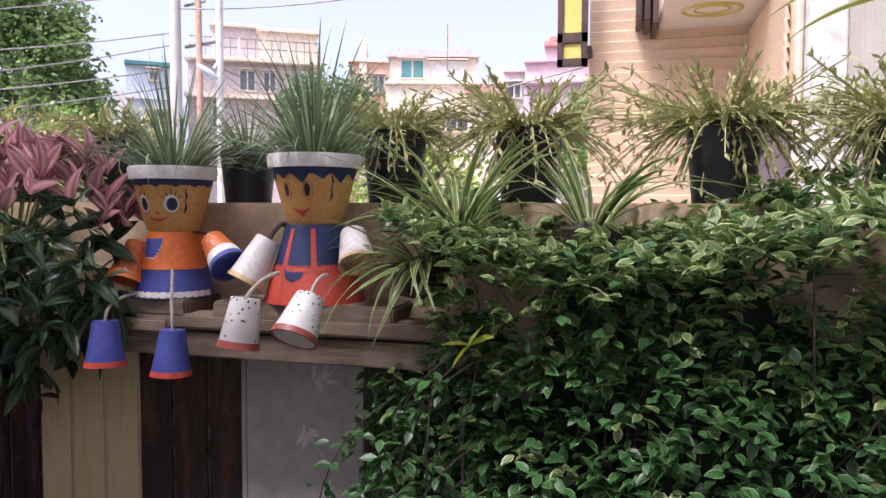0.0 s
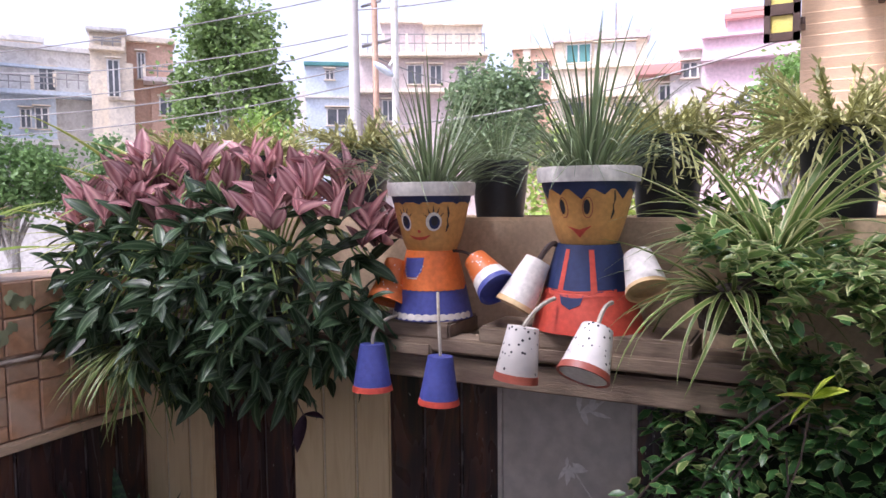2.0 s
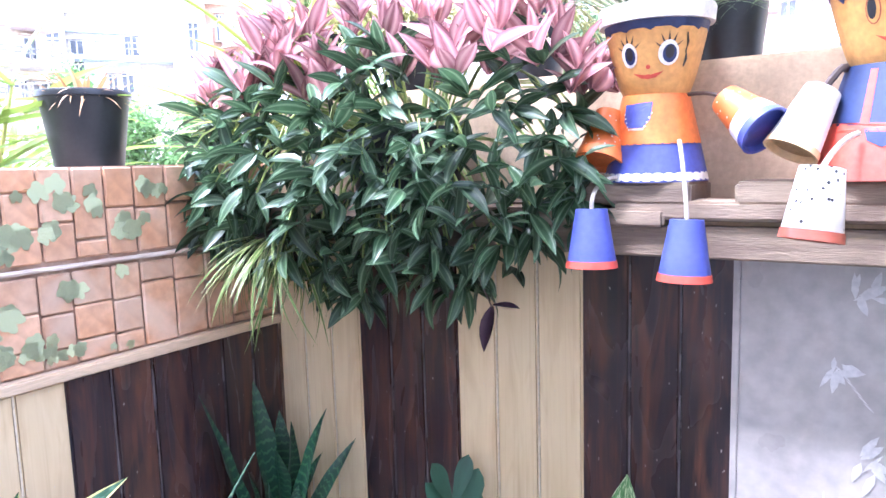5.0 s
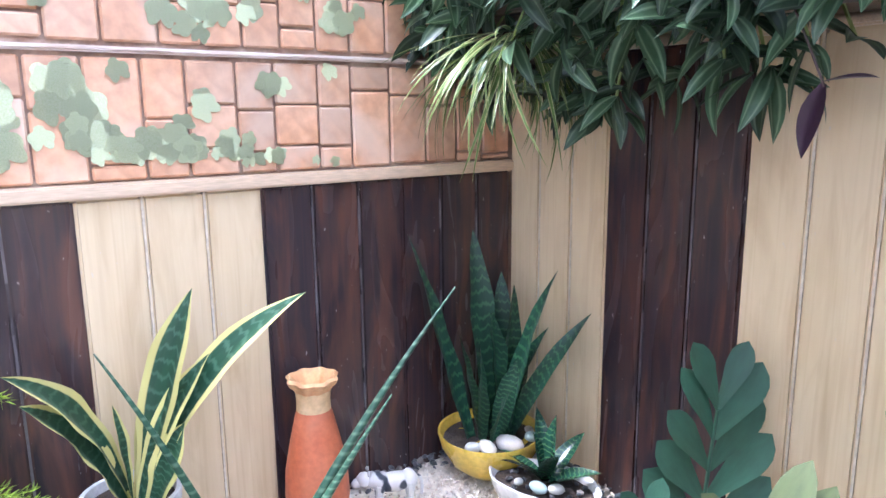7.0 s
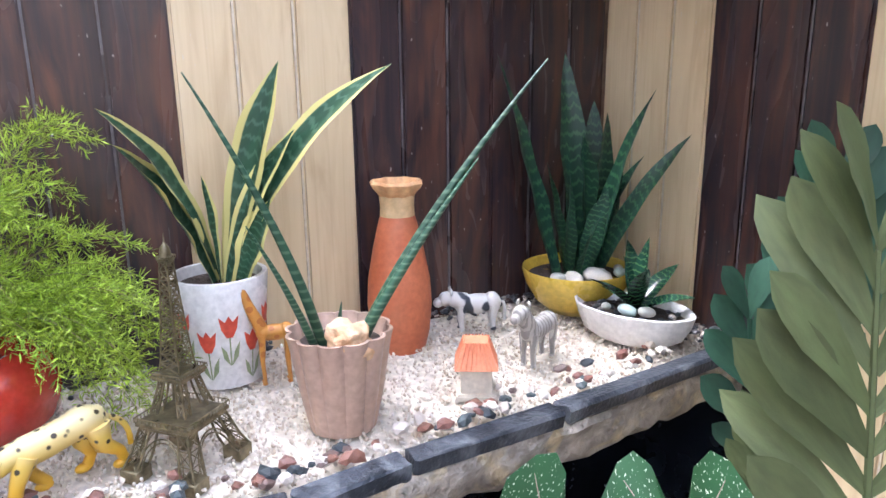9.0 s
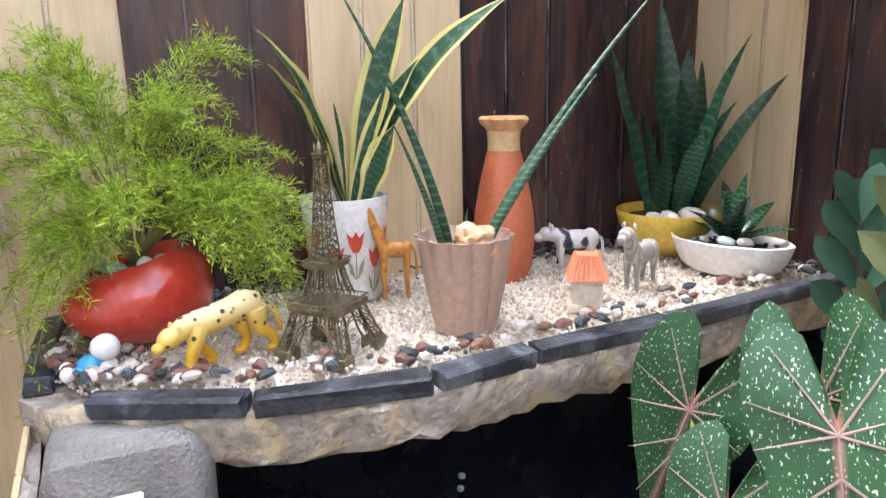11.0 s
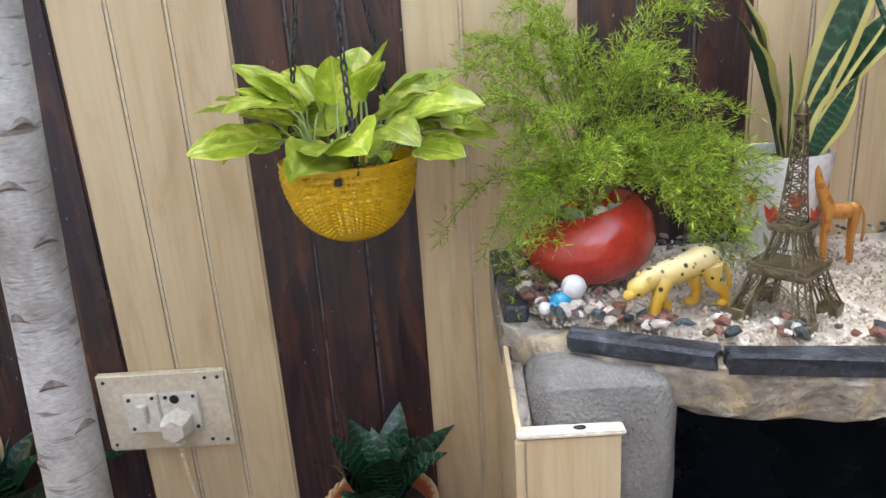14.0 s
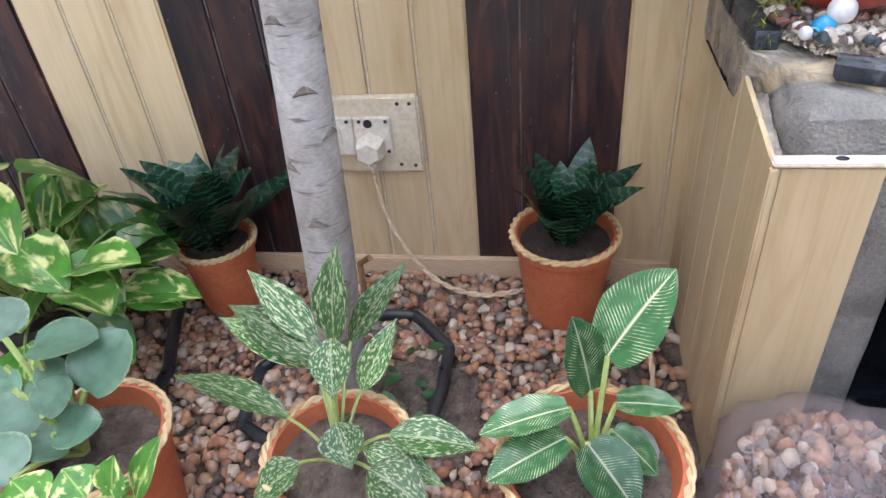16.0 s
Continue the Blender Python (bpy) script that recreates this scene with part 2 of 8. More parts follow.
M_BLACKPOT = surface("black plastic", (0.012, 0.013, 0.015), (0.022, 0.023, 0.026), 10, 0.42, bumps=0.08)
M_WALLPLASTER = surface("cream plaster", (0.55, 0.44, 0.31), (0.64, 0.53, 0.39), 5, 0.8, bumps=0.4)
M_HOUSEWALL = surface("white wall plaster", (0.74, 0.72, 0.68), (0.8, 0.78, 0.75), 3, 0.8, bumps=0.3)
M_CEMENT = surface("cream cement trough", (0.5, 0.37, 0.24), (0.6, 0.47, 0.32), 7, 0.8, bumps=0.3, dirt=(0.42, 0.32, 0.22))
M_PLANK = surface("weathered timber", (0.17, 0.12, 0.085), (0.3, 0.23, 0.16), 9, 0.75, (0.6, 6, 6), bumps=0.5, dist=0.002, vary=0.2, dirt=(0.12, 0.08, 0.06))
M_FLOOR = surface("grey cement floor", (0.2, 0.18, 0.16), (0.3, 0.27, 0.24), 6, 0.8, bumps=0.4)
# Near-black for the shaded recess under the shelf, also the glue spot.
M_VOID = surface("near-black recess shade and glue", (0.008, 0.01, 0.016), (0.014, 0.018, 0.026), 8, 0.25, bumps=0.05)


# ---- building helpers ----
def finish(me, mat, smooth):
    for m in (mat if isinstance(mat, (list, tuple)) else [mat]):
        me.materials.append(m)
    if smooth:
        me.polygons.foreach_set("use_smooth", [True] * len(me.polygons))
        me.set_sharp_from_angle(angle=radians(40))
    return me


def mesh_of(bm, name, mat, smooth=True):
    me = bpy.data.meshes.new(name)
    bmesh.ops.recalc_face_normals(bm, faces=bm.faces)
    bm.to_mesh(me)
    bm.free()
    return finish(me, mat, smooth)


def thing(name, at, label, category, group="", kind="", turn=0.0):
    ob = new(name)
    ob.empty_display_size = 0.02
    ob.matrix_basis = pose(*at, 0, 0, turn)
    return tagged(ob, label, category, group, kind)


def part(name, bm, mat, parent, label="", m=None, smooth=True, kind=""):
    ob = new(name, mesh_of(bm, name, mat, smooth) if isinstance(bm, bmesh.types.BMesh) else bm)
    ob.parent = parent
    if m is not None:
        ob.matrix_basis = m
    return tagged(ob, label, kind=kind)


def solo(name, bm, mat, label, category, group="", kind="", smooth=True, m=None):
    ob = new(name, mesh_of(bm, name, mat, smooth) if isinstance(bm, bmesh.types.BMesh) else bm)
    if m is not None:
        ob.matrix_basis = m
    return tagged(ob, label, category, group, kind)


def box(lo, hi, bevel=0.0, bm=None, seg=2):
    bm = bm or bmesh.new()
    mid = [(a + b) / 2 for a, b in zip(lo, hi)]
    made = bmesh.ops.create_cube(bm, size=1, matrix=Matrix.Translation(mid) @ Matrix.Diagonal((*[b - a for a, b in zip(lo, hi)], 1)))
    if bevel:
        edges = list({e for v in made["verts"] for e in v.link_edges})
        bmesh.ops.bevel(bm, geom=edges, offset=bevel, segments=seg, affect="EDGES")
    return bm


def lathe(profile, seg=40, bm=None, wave=None, squash=1.0):
    """Turned shape from (radius, height) pairs. wave(angle, height) scales the radius."""
    bm = bm or bmesh.new()
    rings = []
    for r, z in profile:
        ring = []
        for i in range(seg):
            a = 2 * math.pi * i / seg
            k = r * (wave(a, z) if wave else 1)
            ring.append(bm.verts.new((k * math.cos(a), k * math.sin(a) * squash, z)))
        rings.append(ring)
    for a, b in zip(rings, rings[1:]):
        for i in range(seg):
            bm.faces.new((a[i], a[(i + 1) % seg], b[(i + 1) % seg], b[i]))
    for ring in (rings[0], rings[-1]):
        if (ring[0].co - ring[1].co).length > 1e-6:
            bm.faces.new(ring)
    return bm


def tube(points, radii, seg=8, bm=None, caps=True):
    bm = bm or bmesh.new()
    pts = [Vector(p) for p in points]
    if not hasattr(radii, "__len__"):
        radii = [radii] * len(pts)
    rings = []
    side = None
    for i, p in enumerate(pts):
        d = (pts[min(i + 1, len(pts) - 1)] - pts[max(i - 1, 0)]).normalized()
        if side is None:
            side = d.orthogonal().normalized()
        side = (side - d * side.dot(d)).normalized()
        up = d.cross(side)
        rings.append([bm.verts.new(p + (side * math.cos(2 * math.pi * k / seg) + up * math.sin(2 * math.pi * k / seg)) * radii[i]) for k in range(seg)])
    for a, b in zip(rings, rings[1:]):
        for k in range(seg):
            bm.faces.new((a[k], a[(k + 1) % seg], b[(k + 1) % seg], b[k]))
    if caps:
        bm.faces.new(rings[0][::-1])
        bm.faces.new(rings[-1])
    return bm


def curve(a, b, c, n=8):
    """Quadratic bow from a over b to c."""
    a, b, c = Vector(a), Vector(b), Vector(c)
    return [a * (1 - s) ** 2 + b * 2 * s * (1 - s) + c * s * s for s in [i / (n - 1) for i in range(n)]]


def blob(bm, at, r, rot=(0, 0, 0), sub=2, jitter=0.0, rng=None):
    made = bmesh.ops.create_icosphere(bm, subdivisions=sub, radius=1)
    m = pose(*at, *rot) @ Matrix.Diagonal((*(r if hasattr(r, "__len__") else (r, r, r)), 1))
    for v in made["verts"]:
        if jitter:
            v.co *= 1 + (rng or random).uniform(-jitter, jitter)
        v.co = m @ v.co
    return bm


def leaf_mesh(name, mat, width, outline=None, n=8, arch=0.0, fold=0.15, ripple=0.0, twist=0.0, across=4, sweep=0.0):
    """A leaf one unit long on +Y, its face to +Z. outline(s): half width at s from 0 to 1, arch: droop, fold: raised sides, sweep: bend in its own plane."""
    outline = outline or (lambda s: math.sin(math.pi * min(1, s ** 0.75 + 0.02)) ** 0.8)
    verts, uvs, faces = [], [], []
    for i in range(n + 1):
        s = i / n
        w = width / 2 * max(outline(s), 0.012)
        y, z = s, -arch * s * s
        if arch:
            y = s - abs(arch) * 0.35 * s * s * s
        for k in range(across + 1):
            u = k / across * 2 - 1
            zz = z + abs(u) * fold * w + ripple * w * math.sin(s * 19 + (u > 0) * 1.7) * u * u
            t = twist * s
            verts.append((u * w * math.cos(t) + sweep * 4 * s * (1 - s), y, zz + u * w * math.sin(t)))
            uvs.append((k / across, s))
    for i in range(n):
        for k in range(across):
            a = i * (across + 1) + k
            faces.append((a, a + 1, a + across + 2, a + across + 1))
    me = bpy.data.meshes.new(name)
    me.from_pydata(verts, [], faces)
    layer = me.uv_layers.new(name="UVMap")
    for loop in me.loops:
        layer.data[loop.index].uv = uvs[loop.vertex_index]
    finish(me, mat, False)
    me.polygons.foreach_set("use_smooth", [True] * len(me.polygons))
    return me


def bake(name, template_list, places, mat):
    """One mesh out of many placed copies of small template meshes: places are (template index, matrix)."""
    data = []
    for t in template_list:
        co = np.empty(len(t.vertices) * 3)
        t.vertices.foreach_get("co", co)
        lv = np.empty(len(t.loops), dtype=np.int64)
        t.loops.foreach_get("vertex_index", lv)
        tot = np.empty(len(t.polygons), dtype=np.int64)
        t.polygons.foreach_get("loop_total", tot)
        uv = None
        if t.uv_layers:
            uv = np.empty(len(t.loops) * 2)
            t.uv_layers[0].data.foreach_get("uv", uv)
        data.append((np.c_[co.reshape(-1, 3), np.ones(len(t.vertices))], lv, tot, uv))
    V, L, T, U, base = [], [], [], [], 0
    for k, m in places:
        co, lv, tot, uv = data[k]
        V.append(co @ np.array(m).T[:, :3])
        L.append(lv + base)
        T.append(tot)
        if uv is not None:
            U.append(uv)
        base += len(co)
    V, L, T = np.concatenate(V), np.concatenate(L), np.concatenate(T)
    me = bpy.data.meshes.new(name)
    me.vertices.add(len(V))
    me.vertices.foreach_set("co", V.ravel())
    me.loops.add(len(L))
    me.loops.foreach_set("vertex_index", L)
    me.polygons.add(len(T))
    me.polygons.foreach_set("loop_start", np.r_[0, np.cumsum(T)[:-1]])
    me.polygons.foreach_set("loop_total", T)
    if U:
        me.uv_layers.new(name="UVMap").data.foreach_set("uv", np.concatenate(U))
    me.update()
    finish(me, mat, False)
    me.polygons.foreach_set("use_smooth", [True] * len(T))
    return me


def scatter(parent, name, meshes, places, near=300, rest="rest", mat=None):
    """The first `near` places become parts of their own, the others one joined part."""
    for k, m in places[:near]:
        ob = new(name, meshes[k])
        ob.parent = parent
        ob.matrix_basis = m
    if len(places) > near:
        part(rest, bake(rest, meshes, places[near:], mat or list(meshes[0].materials)[0]), None, parent, kind="stuff")


def aim(at, direction, size, spin=0.0, wide=1.0):
    """Matrix that lays a leaf from `at` along `direction`, its face turned up as far as can be, then spun about its length."""
    y = Vector(direction).normalized()
    x = y.cross(Vector((0, 0, 1)))
    x = x.normalized() if x.length > 1e-4 else Vector((1, 0, 0))
    z = x.cross(y)
    r = Matrix((x, y, z)).transposed().to_4x4()
    return Matrix.Translation(at) @ r @ Matrix.Rotation(spin, 4, "Y") @ Matrix.Diagonal((size * wide, size, size, 1))


# ---- the setting ----
WX, WY = -1.80, 1.52          # faces of the side wall and the planted wall
SILL, RAIL, CAP = 1.32, 1.107, 1.476


def slab(name, lo, hi, mat, label="", category="", bevel=0.004):
    return tagged(new(name, mesh_of(box(lo, hi, bevel), name, mat)), label, category, kind="structure")


ground = slab("ground", (-70, -60, -0.16), (70, 90, -0.1), M_FLOOR, "dusty grey open ground around the houses", "ground", 0)
floor = slab("floor", (-1.8, -2.0, -0.1), (2.6, 1.52, -0.012), M_FLOOR, "grey cement floor of the small yard", "floor")
wall_side = slab("wall_side", (-2.0, -2.0, -0.1), (WX - 0.012, 1.72, CAP - 0.004), M_MORTAR, "low side wall clad in striped boards and brick print", "wall")
wall_planted = slab("wall_planted", (-1.812, WY + 0.012, -0.1), (2.6, 1.72, SILL - 0.002), M_WALLPLASTER, "low wall clad in striped boards under the planter", "wall")
# Unseen house wall; its height shades the yard, its white paint bounces light.
wall_house = slab("wall_house", (-7.0, -2.4, -0.1), (6.0, -2.0, 8.2), M_HOUSEWALL, "unseen white plastered house wall behind the yard, tall to shade it", "wall")
wall_gate = slab("wall_gate", (2.6, -2.0, -0.1), (2.8, 1.72, 2.2), M_WALLPLASTER, "plain cream side wall of the yard", "wall")


def board(axis, a, b, z0, z1, mat, parent):
    """One quarter-metre wall board: three raised strips with fine grooves, lying on the side wall or the planted wall."""
    bm = bmesh.new()
    w = (b - a) / 3
    for i in range(3):
        p, q = a + i * w + 0.0002, a + (i + 1) * w - 0.0002
        if axis == "x":
            box((WX - 0.012, p, z0), (WX, q, z1), 0.0042, bm, 2)
        else:
            box((p, WY, z0), (q, WY + 0.012, z1), 0.0042, bm, 2)
    panel = part("panel", bm, mat, parent, smooth=False)
    # Added strips stand in for the highlight along each groove.
    for i in (1, 2):
        c = a + i * w
        lo, hi = ((WX - 0.012, c - 0.0016, z0), (WX - 0.0016, c + 0.0016, z1)) if axis == "x" else ((c - 0.0016, WY + 0.0016, z0), (c + 0.0016, WY + 0.012, z1))
        part("groove_bead", box(lo, hi), M_GLINTDARK if mat is M_DARK else M_GLINTPALE, panel, smooth=False)
    return panel


edges_side = [1.52, 1.275, 1.025, 0.77, 0.516, 0.262, 0.01, -0.25, -0.50, -0.765, -1.02, -1.27, -1.52, -1.77, -2.0]
tone_side = "DDBDBDBDBDBDBD"
for i, c in enumerate(tone_side):
    low = edges_side[i + 1] > 0.5
    board("x", edges_side[i + 1], edges_side[i], 0.0 if not low else -0.1, RAIL, M_DARK if c == "D" else M_BEIGE, wall_side)
edges_back = [-1.80, -1.558, -1.312, -1.057, -0.81, -0.56, -0.31, -0.06, 0.19, 0.44, 0.69]
for i, c in enumerate("BDBDMDMDMD"):
    if c == "M":
        part("panel", box((edges_back[i] + 0.004, WY, 0), (edges_back[i + 1] - 0.004, WY + 0.012, SILL - 0.012), 0.002), M_MARBLE, wall_planted)
    else:
        board("y", edges_back[i], edges_back[i + 1], 0, SILL - 0.012, M_DARK if c == "D" else M_BEIGE, wall_planted)
for x in (-0.81, -0.56):
    part("joint_strip", box((x - 0.005, WY - 0.003, 0), (x + 0.005, WY + 0.002, SILL - 0.012), 0.001), M_MARBLE, wall_planted)

rail = slab("trim_rail", (WX - 0.012, -2.0, RAIL), (WX + 0.012, WY, RAIL + 0.02), M_TRIM, "thin cream trim along the side wall", "trim", 0.003)
sill = slab("trim_sill", (-1.79, WY - 0.008, SILL - 0.012), (2.6, WY + 0.012, SILL), M_TRIM, "thin cream trim above the boards", "trim", 0.003)
strip = slab("trim_strip", (WX - 0.012, -2.0, 1.297), (WX + 0.001, WY, 1.305), surface("chipped pale strip", (0.72, 0.62, 0.52), (0.54, 0.4, 0.3), 30, 0.8, (1, 0.4, 3), bumps=0.8, dist=0.004, fine=70), "chipped white strip across the brick print", "trim", 0.003)
kick = slab("baseboard", (WX, -0.9, 0.0), (WX + 0.012, 0.37, 0.05), M_TRIM, "narrow cream baseboard over the gravel", "baseboard", 0.003)


def motif():
    """Pale printed branches with narrow leaves on the grey boards."""
    rng = random.Random(4)
    bm = bmesh.new()

    def petal(x, z, a, length, w):
        pts = []
        for s, k in ((0, 0), (0.35, 1), (0.7, 0.75), (1, 0), (0.7, -0.75), (0.35, -1)):
            px, pz = s * length, k * w
            pts.append(bm.verts.new((x + px * math.cos(a) - pz * math.sin(a), WY - 0.0012 - 0.00004 * (len(bm.faces) % 40), z + px * math.sin(a) + pz * math.cos(a))))
        bm.faces.new(pts)
    for x0, x1 in ((-0.8, -0.57), (-0.3, -0.07), (0.2, 0.43)):
        for z in (0.2, 0.5, 0.72, 0.88, 1.02, 1.16, 1.26):
            x, a = rng.uniform(x0 + 0.05, x1 - 0.05), rng.uniform(0, 6.28)
            for _ in range(7):
                aa = a + rng.uniform(-1.6, 1.6)
                petal(x + rng.uniform(-0.012, 0.012), z + rng.uniform(-0.012, 0.012), aa, rng.uniform(0.02, 0.042), rng.uniform(0.003, 0.007))
            dx, dz = math.cos(a) * 0.05, math.sin(a) * 0.07
            for k in range(6):
                petal(min(x1, max(x0, x + dx * k / 5)), z + dz * k / 5, a, 0.02, 0.0012)
    part("floral_print", bm, M_MOTIF, wall_planted, "white floral print", smooth=False)


motif()


# printed bricks on the side wall above the rail: upright bricks with a few laid flat
def brick_print():
    rng = random.Random(11)
    shapes = {}

    def piece(y0, y1, z0, z1):
        key = (round(y1 - y0, 3), round((z1 - z0) / 0.004) * 0.004)
        if key not in shapes:
            shapes[key] = mesh_of(box((-0.006, -key[0] / 2, -key[1] / 2), (0.001, key[0] / 2, key[1] / 2), 0.003, seg=1), "brick", M_BRICKPRINT, False)
        part("brick", shapes[key], None, wall_side, m=pose(WX - 0.004, (y0 + y1) / 2, (z0 + z1) / 2))
    g = 0.0014
    for z0, z1 in ((RAIL + 0.022, 1.292), (1.311, CAP - 0.004)):
        y = WY
        while y > -0.35:
            w = rng.choice((0.058, 0.066, 0.072))
            z = z0 - rng.uniform(0.0, 0.09)
            while z < z1 - 0.012:
                top = min(z + rng.choice((0.128, 0.115, 0.062, 0.09)), z1)
                if top > z1 - 0.022:
                    top = z1
                if top - max(z, z0) > 0.012:
                    piece(y - w + g, y - g, max(z, z0) + g, top - g)
                z = top
            y -= w
    bm = bmesh.new()
    pts = []
    for i in range(40):
        a = math.pi * 2 * i / 40
        lobe = abs(math.cos(2.5 * (a - math.pi))) ** 1.3
        r = 0.5 * (0.82 + 0.18 * lobe) * (1.12 if abs(a - math.pi) < 0.4 else 1.0) * (0.45 + 0.55 * min(1, min(a, 2 * math.pi - a) / 0.55))
        pts.append(bm.verts.new((0, r * math.sin(a), -r * math.cos(a))))
    f = bm.faces.new(pts)
    bmesh.ops.solidify(bm, geom=[f], thickness=0.03)
    leaf = mesh_of(bm, "ivy_leaf", M_IVY, False)
    trails = [((0.6, 1.26), (0.72, 1.17), 16, 0.03, 0.062), ((0.72, 1.29), (0.84, 1.28), 9, 0.018, 0.05), ((0.76, 1.27), (0.8, 1.19), 12, 0.02, 0.056), ((0.78, 1.18), (0.92, 1.165), 15, 0.016, 0.05), ((0.9, 1.175), (1.0, 1.17), 14, 0.016, 0.036), ((0.98, 1.16), (1.07, 1.145), 12, 0.008, 0.028), ((0.94, 1.245), (0.96, 1.235), 2, 0.01, 0.05), ((1.05, 1.265), (1.07, 1.255), 3, 0.008, 0.05), ((1.1, 1.285), (1.17, 1.28), 5, 0.006, 0.036), ((1.12, 1.14), (1.17, 1.14), 5, 0.006, 0.026), ((0.4, 1.2), (0.6, 1.22), 16, 0.03, 0.06), ((0.1, 1.18), (0.4, 1.2), 18, 0.03, 0.06),
              ((0.98, 1.45), (1.2, 1.35), 14, 0.025, 0.044), ((0.9, 1.36), (1.02, 1.35), 10, 0.02, 0.05), ((0.7, 1.42), (0.9, 1.4), 14, 0.03, 0.055), ((1.2, 1.43), (1.26, 1.42), 4, 0.01, 0.04), ((0.3, 1.4), (0.68, 1.37), 18, 0.03, 0.055)]
    n = 0
    for (ya, za), (yb, zb), count, spread, size in trails:
        for j in range(count + count // 3):
            k = (j + rng.random()) / (count + count // 3)
            yy, zz = ya + (yb - ya) * k + rng.gauss(0, spread * 0.7), za + (zb - za) * k + rng.gauss(0, spread * 0.6)
            s = size * rng.uniform(0.5, 0.95)
            if RAIL + 0.026 + s * 0.4 < zz < CAP - 0.006 - s * 0.4 and yy < 1.46 and abs(zz - 1.302) > 0.01 + s * 0.4:
                n += 1
                part("ivy_leaf", leaf, None, wall_side, m=pose(WX - 0.0022 + 0.0005 * (n % 6), yy, zz, rng.gauss(0, 45)) @ Matrix.Diagonal((0.012, s, s, 1)))


brick_print()


# ---- the corner shelf: concrete slab on a column, slate kerb, gravel ----
SHELF = [(-1.80, 0.372), (-1.545, 0.372), (-1.49, 0.41), (-1.44, 0.50), (-1.395, 0.60), (-1.362, 0.785), (-1.378, 0.915), (-1.39, 1.13), (-1.43, 1.519), (-1.80, 1.519)]


def shelf():
    t = thing("garden_shelf", (-1.6, 0.9, 0), "rough concrete corner shelf with slate kerb and crumbling edge", "shelf")
    o = Vector((-1.6, 0.9, 0))
    rng = random.Random(2)
    bm = bmesh.new()
    dense = []
    for (x0, y0), (x1, y1) in zip(SHELF, SHELF[1:] + SHELF[:1]):
        n = max(1, int(math.hypot(x1 - x0, y1 - y0) / 0.02))
        dense += [(x0 + (x1 - x0) * i / n, y0 + (y1 - y0) * i / n) for i in range(n)]
    rows = []
    for z in (0.487, 0.502, 0.525, 0.545, 0.556):
        row = []
        for x, y in dense:
            j = 0.0 if x < -1.79 or y > 1.51 else rng.uniform(-0.0065, 0.0065) - (0.012 if z < 0.49 else 0.008 if z > 0.55 else 0)
            k = (z - 0.465) * 0.25
            row.append(bm.verts.new((x + j * (1 if x > -1.6 else 0) - (0.02 - k if x > -1.6 else 0) - o.x, y - o.y - (0 if x > -1.6 else -0.0), z + (rng.uniform(-0.005, 0.005) if z < 0.54 else 0))))
        rows.append(row)
    for a, b in zip(rows, rows[1:]):
        for i in range(len(a)):
            bm.faces.new((a[i], a[(i + 1) % len(a)], b[(i + 1) % len(a)], b[i]))
    bm.faces.new(rows[0][::-1])
    bm.faces.new(rows[-1])
    part("slab", bm, M_SLABEDGE, t, "lime-crusted concrete slab")
    # rounded cheek of the column
    bm = bmesh.new()
    bmesh.ops.create_cube(bm, size=1, matrix=Matrix.Translation((0.0, 0.475 - o.y, 0.224)) @ Matrix.Diagonal((0.406, 0.162, 0.648, 1)))
    bmesh.ops.subdivide_edges(bm, edges=bm.edges[:], cuts=13, use_grid_fill=True)
    lo, hi, rad = Vector((-0.203, 0.394 - o.y, -0.1)), Vector((0.203, 0.556 - o.y, 0.548)), 0.036
    for v in bm.verts:
        core = Vector([min(max(c, a + rad), b - rad) for c, a, b in zip(v.co, lo, hi)])
        if (v.co - core).length > 1e-6:
            v.co = core + (v.co - core).normalized() * (rad + 0.002 * noise.noise(v.co * 30))
    part("column", bm, M_CONCRETE, t, "grey rounded concrete column")
    # slate kerb
    kerb = [((-1.795, 0.388), (-1.672, 0.388)), ((-1.668, 0.388), (-1.55, 0.392)), ((-1.478, 0.447), (-1.408, 0.592)), ((-1.405, 0.597), (-1.376, 0.78)), ((-1.376, 0.786), (-1.392, 0.914)), ((-1.394, 0.92), (-1.405, 1.128)), ((-1.406, 1.134), (-1.442, 1.51))]
    for (x0, y0), (x1, y1) in kerb:
        length, a = math.hypot(x1 - x0, y1 - y0), math.degrees(math.atan2(y1 - y0, x1 - x0))
        bm = box((-length / 2, -0.015, -0.011), (length / 2, 0.015, 0.011), 0.003, seg=1)
        for v in bm.verts:
            v.co += Vector((rng.uniform(-1, 1), rng.uniform(-1, 1), rng.uniform(-1, 1))) * 0.002
        part("slate", bm, M_SLATE, t, m=pose((x0 + x1) / 2 - o.x, (y0 + y1) / 2 - o.y, 0.566, rng.uniform(-5, 5), 0, a), smooth=False)
    return t


shelf()


def inside_shelf(x, y, margin):
    pts = SHELF
    ok = False
    j = len(pts) - 1
    for i in range(len(pts)):
        (xi, yi), (xj, yj) = pts[i], pts[j]
        if (yi > y) != (yj > y) and x < (xj - xi) * (y - yi) / (yj - yi) + xi:
            ok = not ok
        j = i
    if not ok:
        return False, 0
    d = 9
    for (xi, yi), (xj, yj) in zip(pts, pts[1:]):
        a, b, p = Vector((xi, yi)), Vector((xj, yj)), Vector((x, y))
        if xi < -1.79 and xj < -1.79 or yi > 1.51:
            continue
        s = max(0, min(1, (p - a).dot(b - a) / (b - a).length_squared))
        d = min(d, (p - a - (b - a) * s).length)
    return d > margin, d


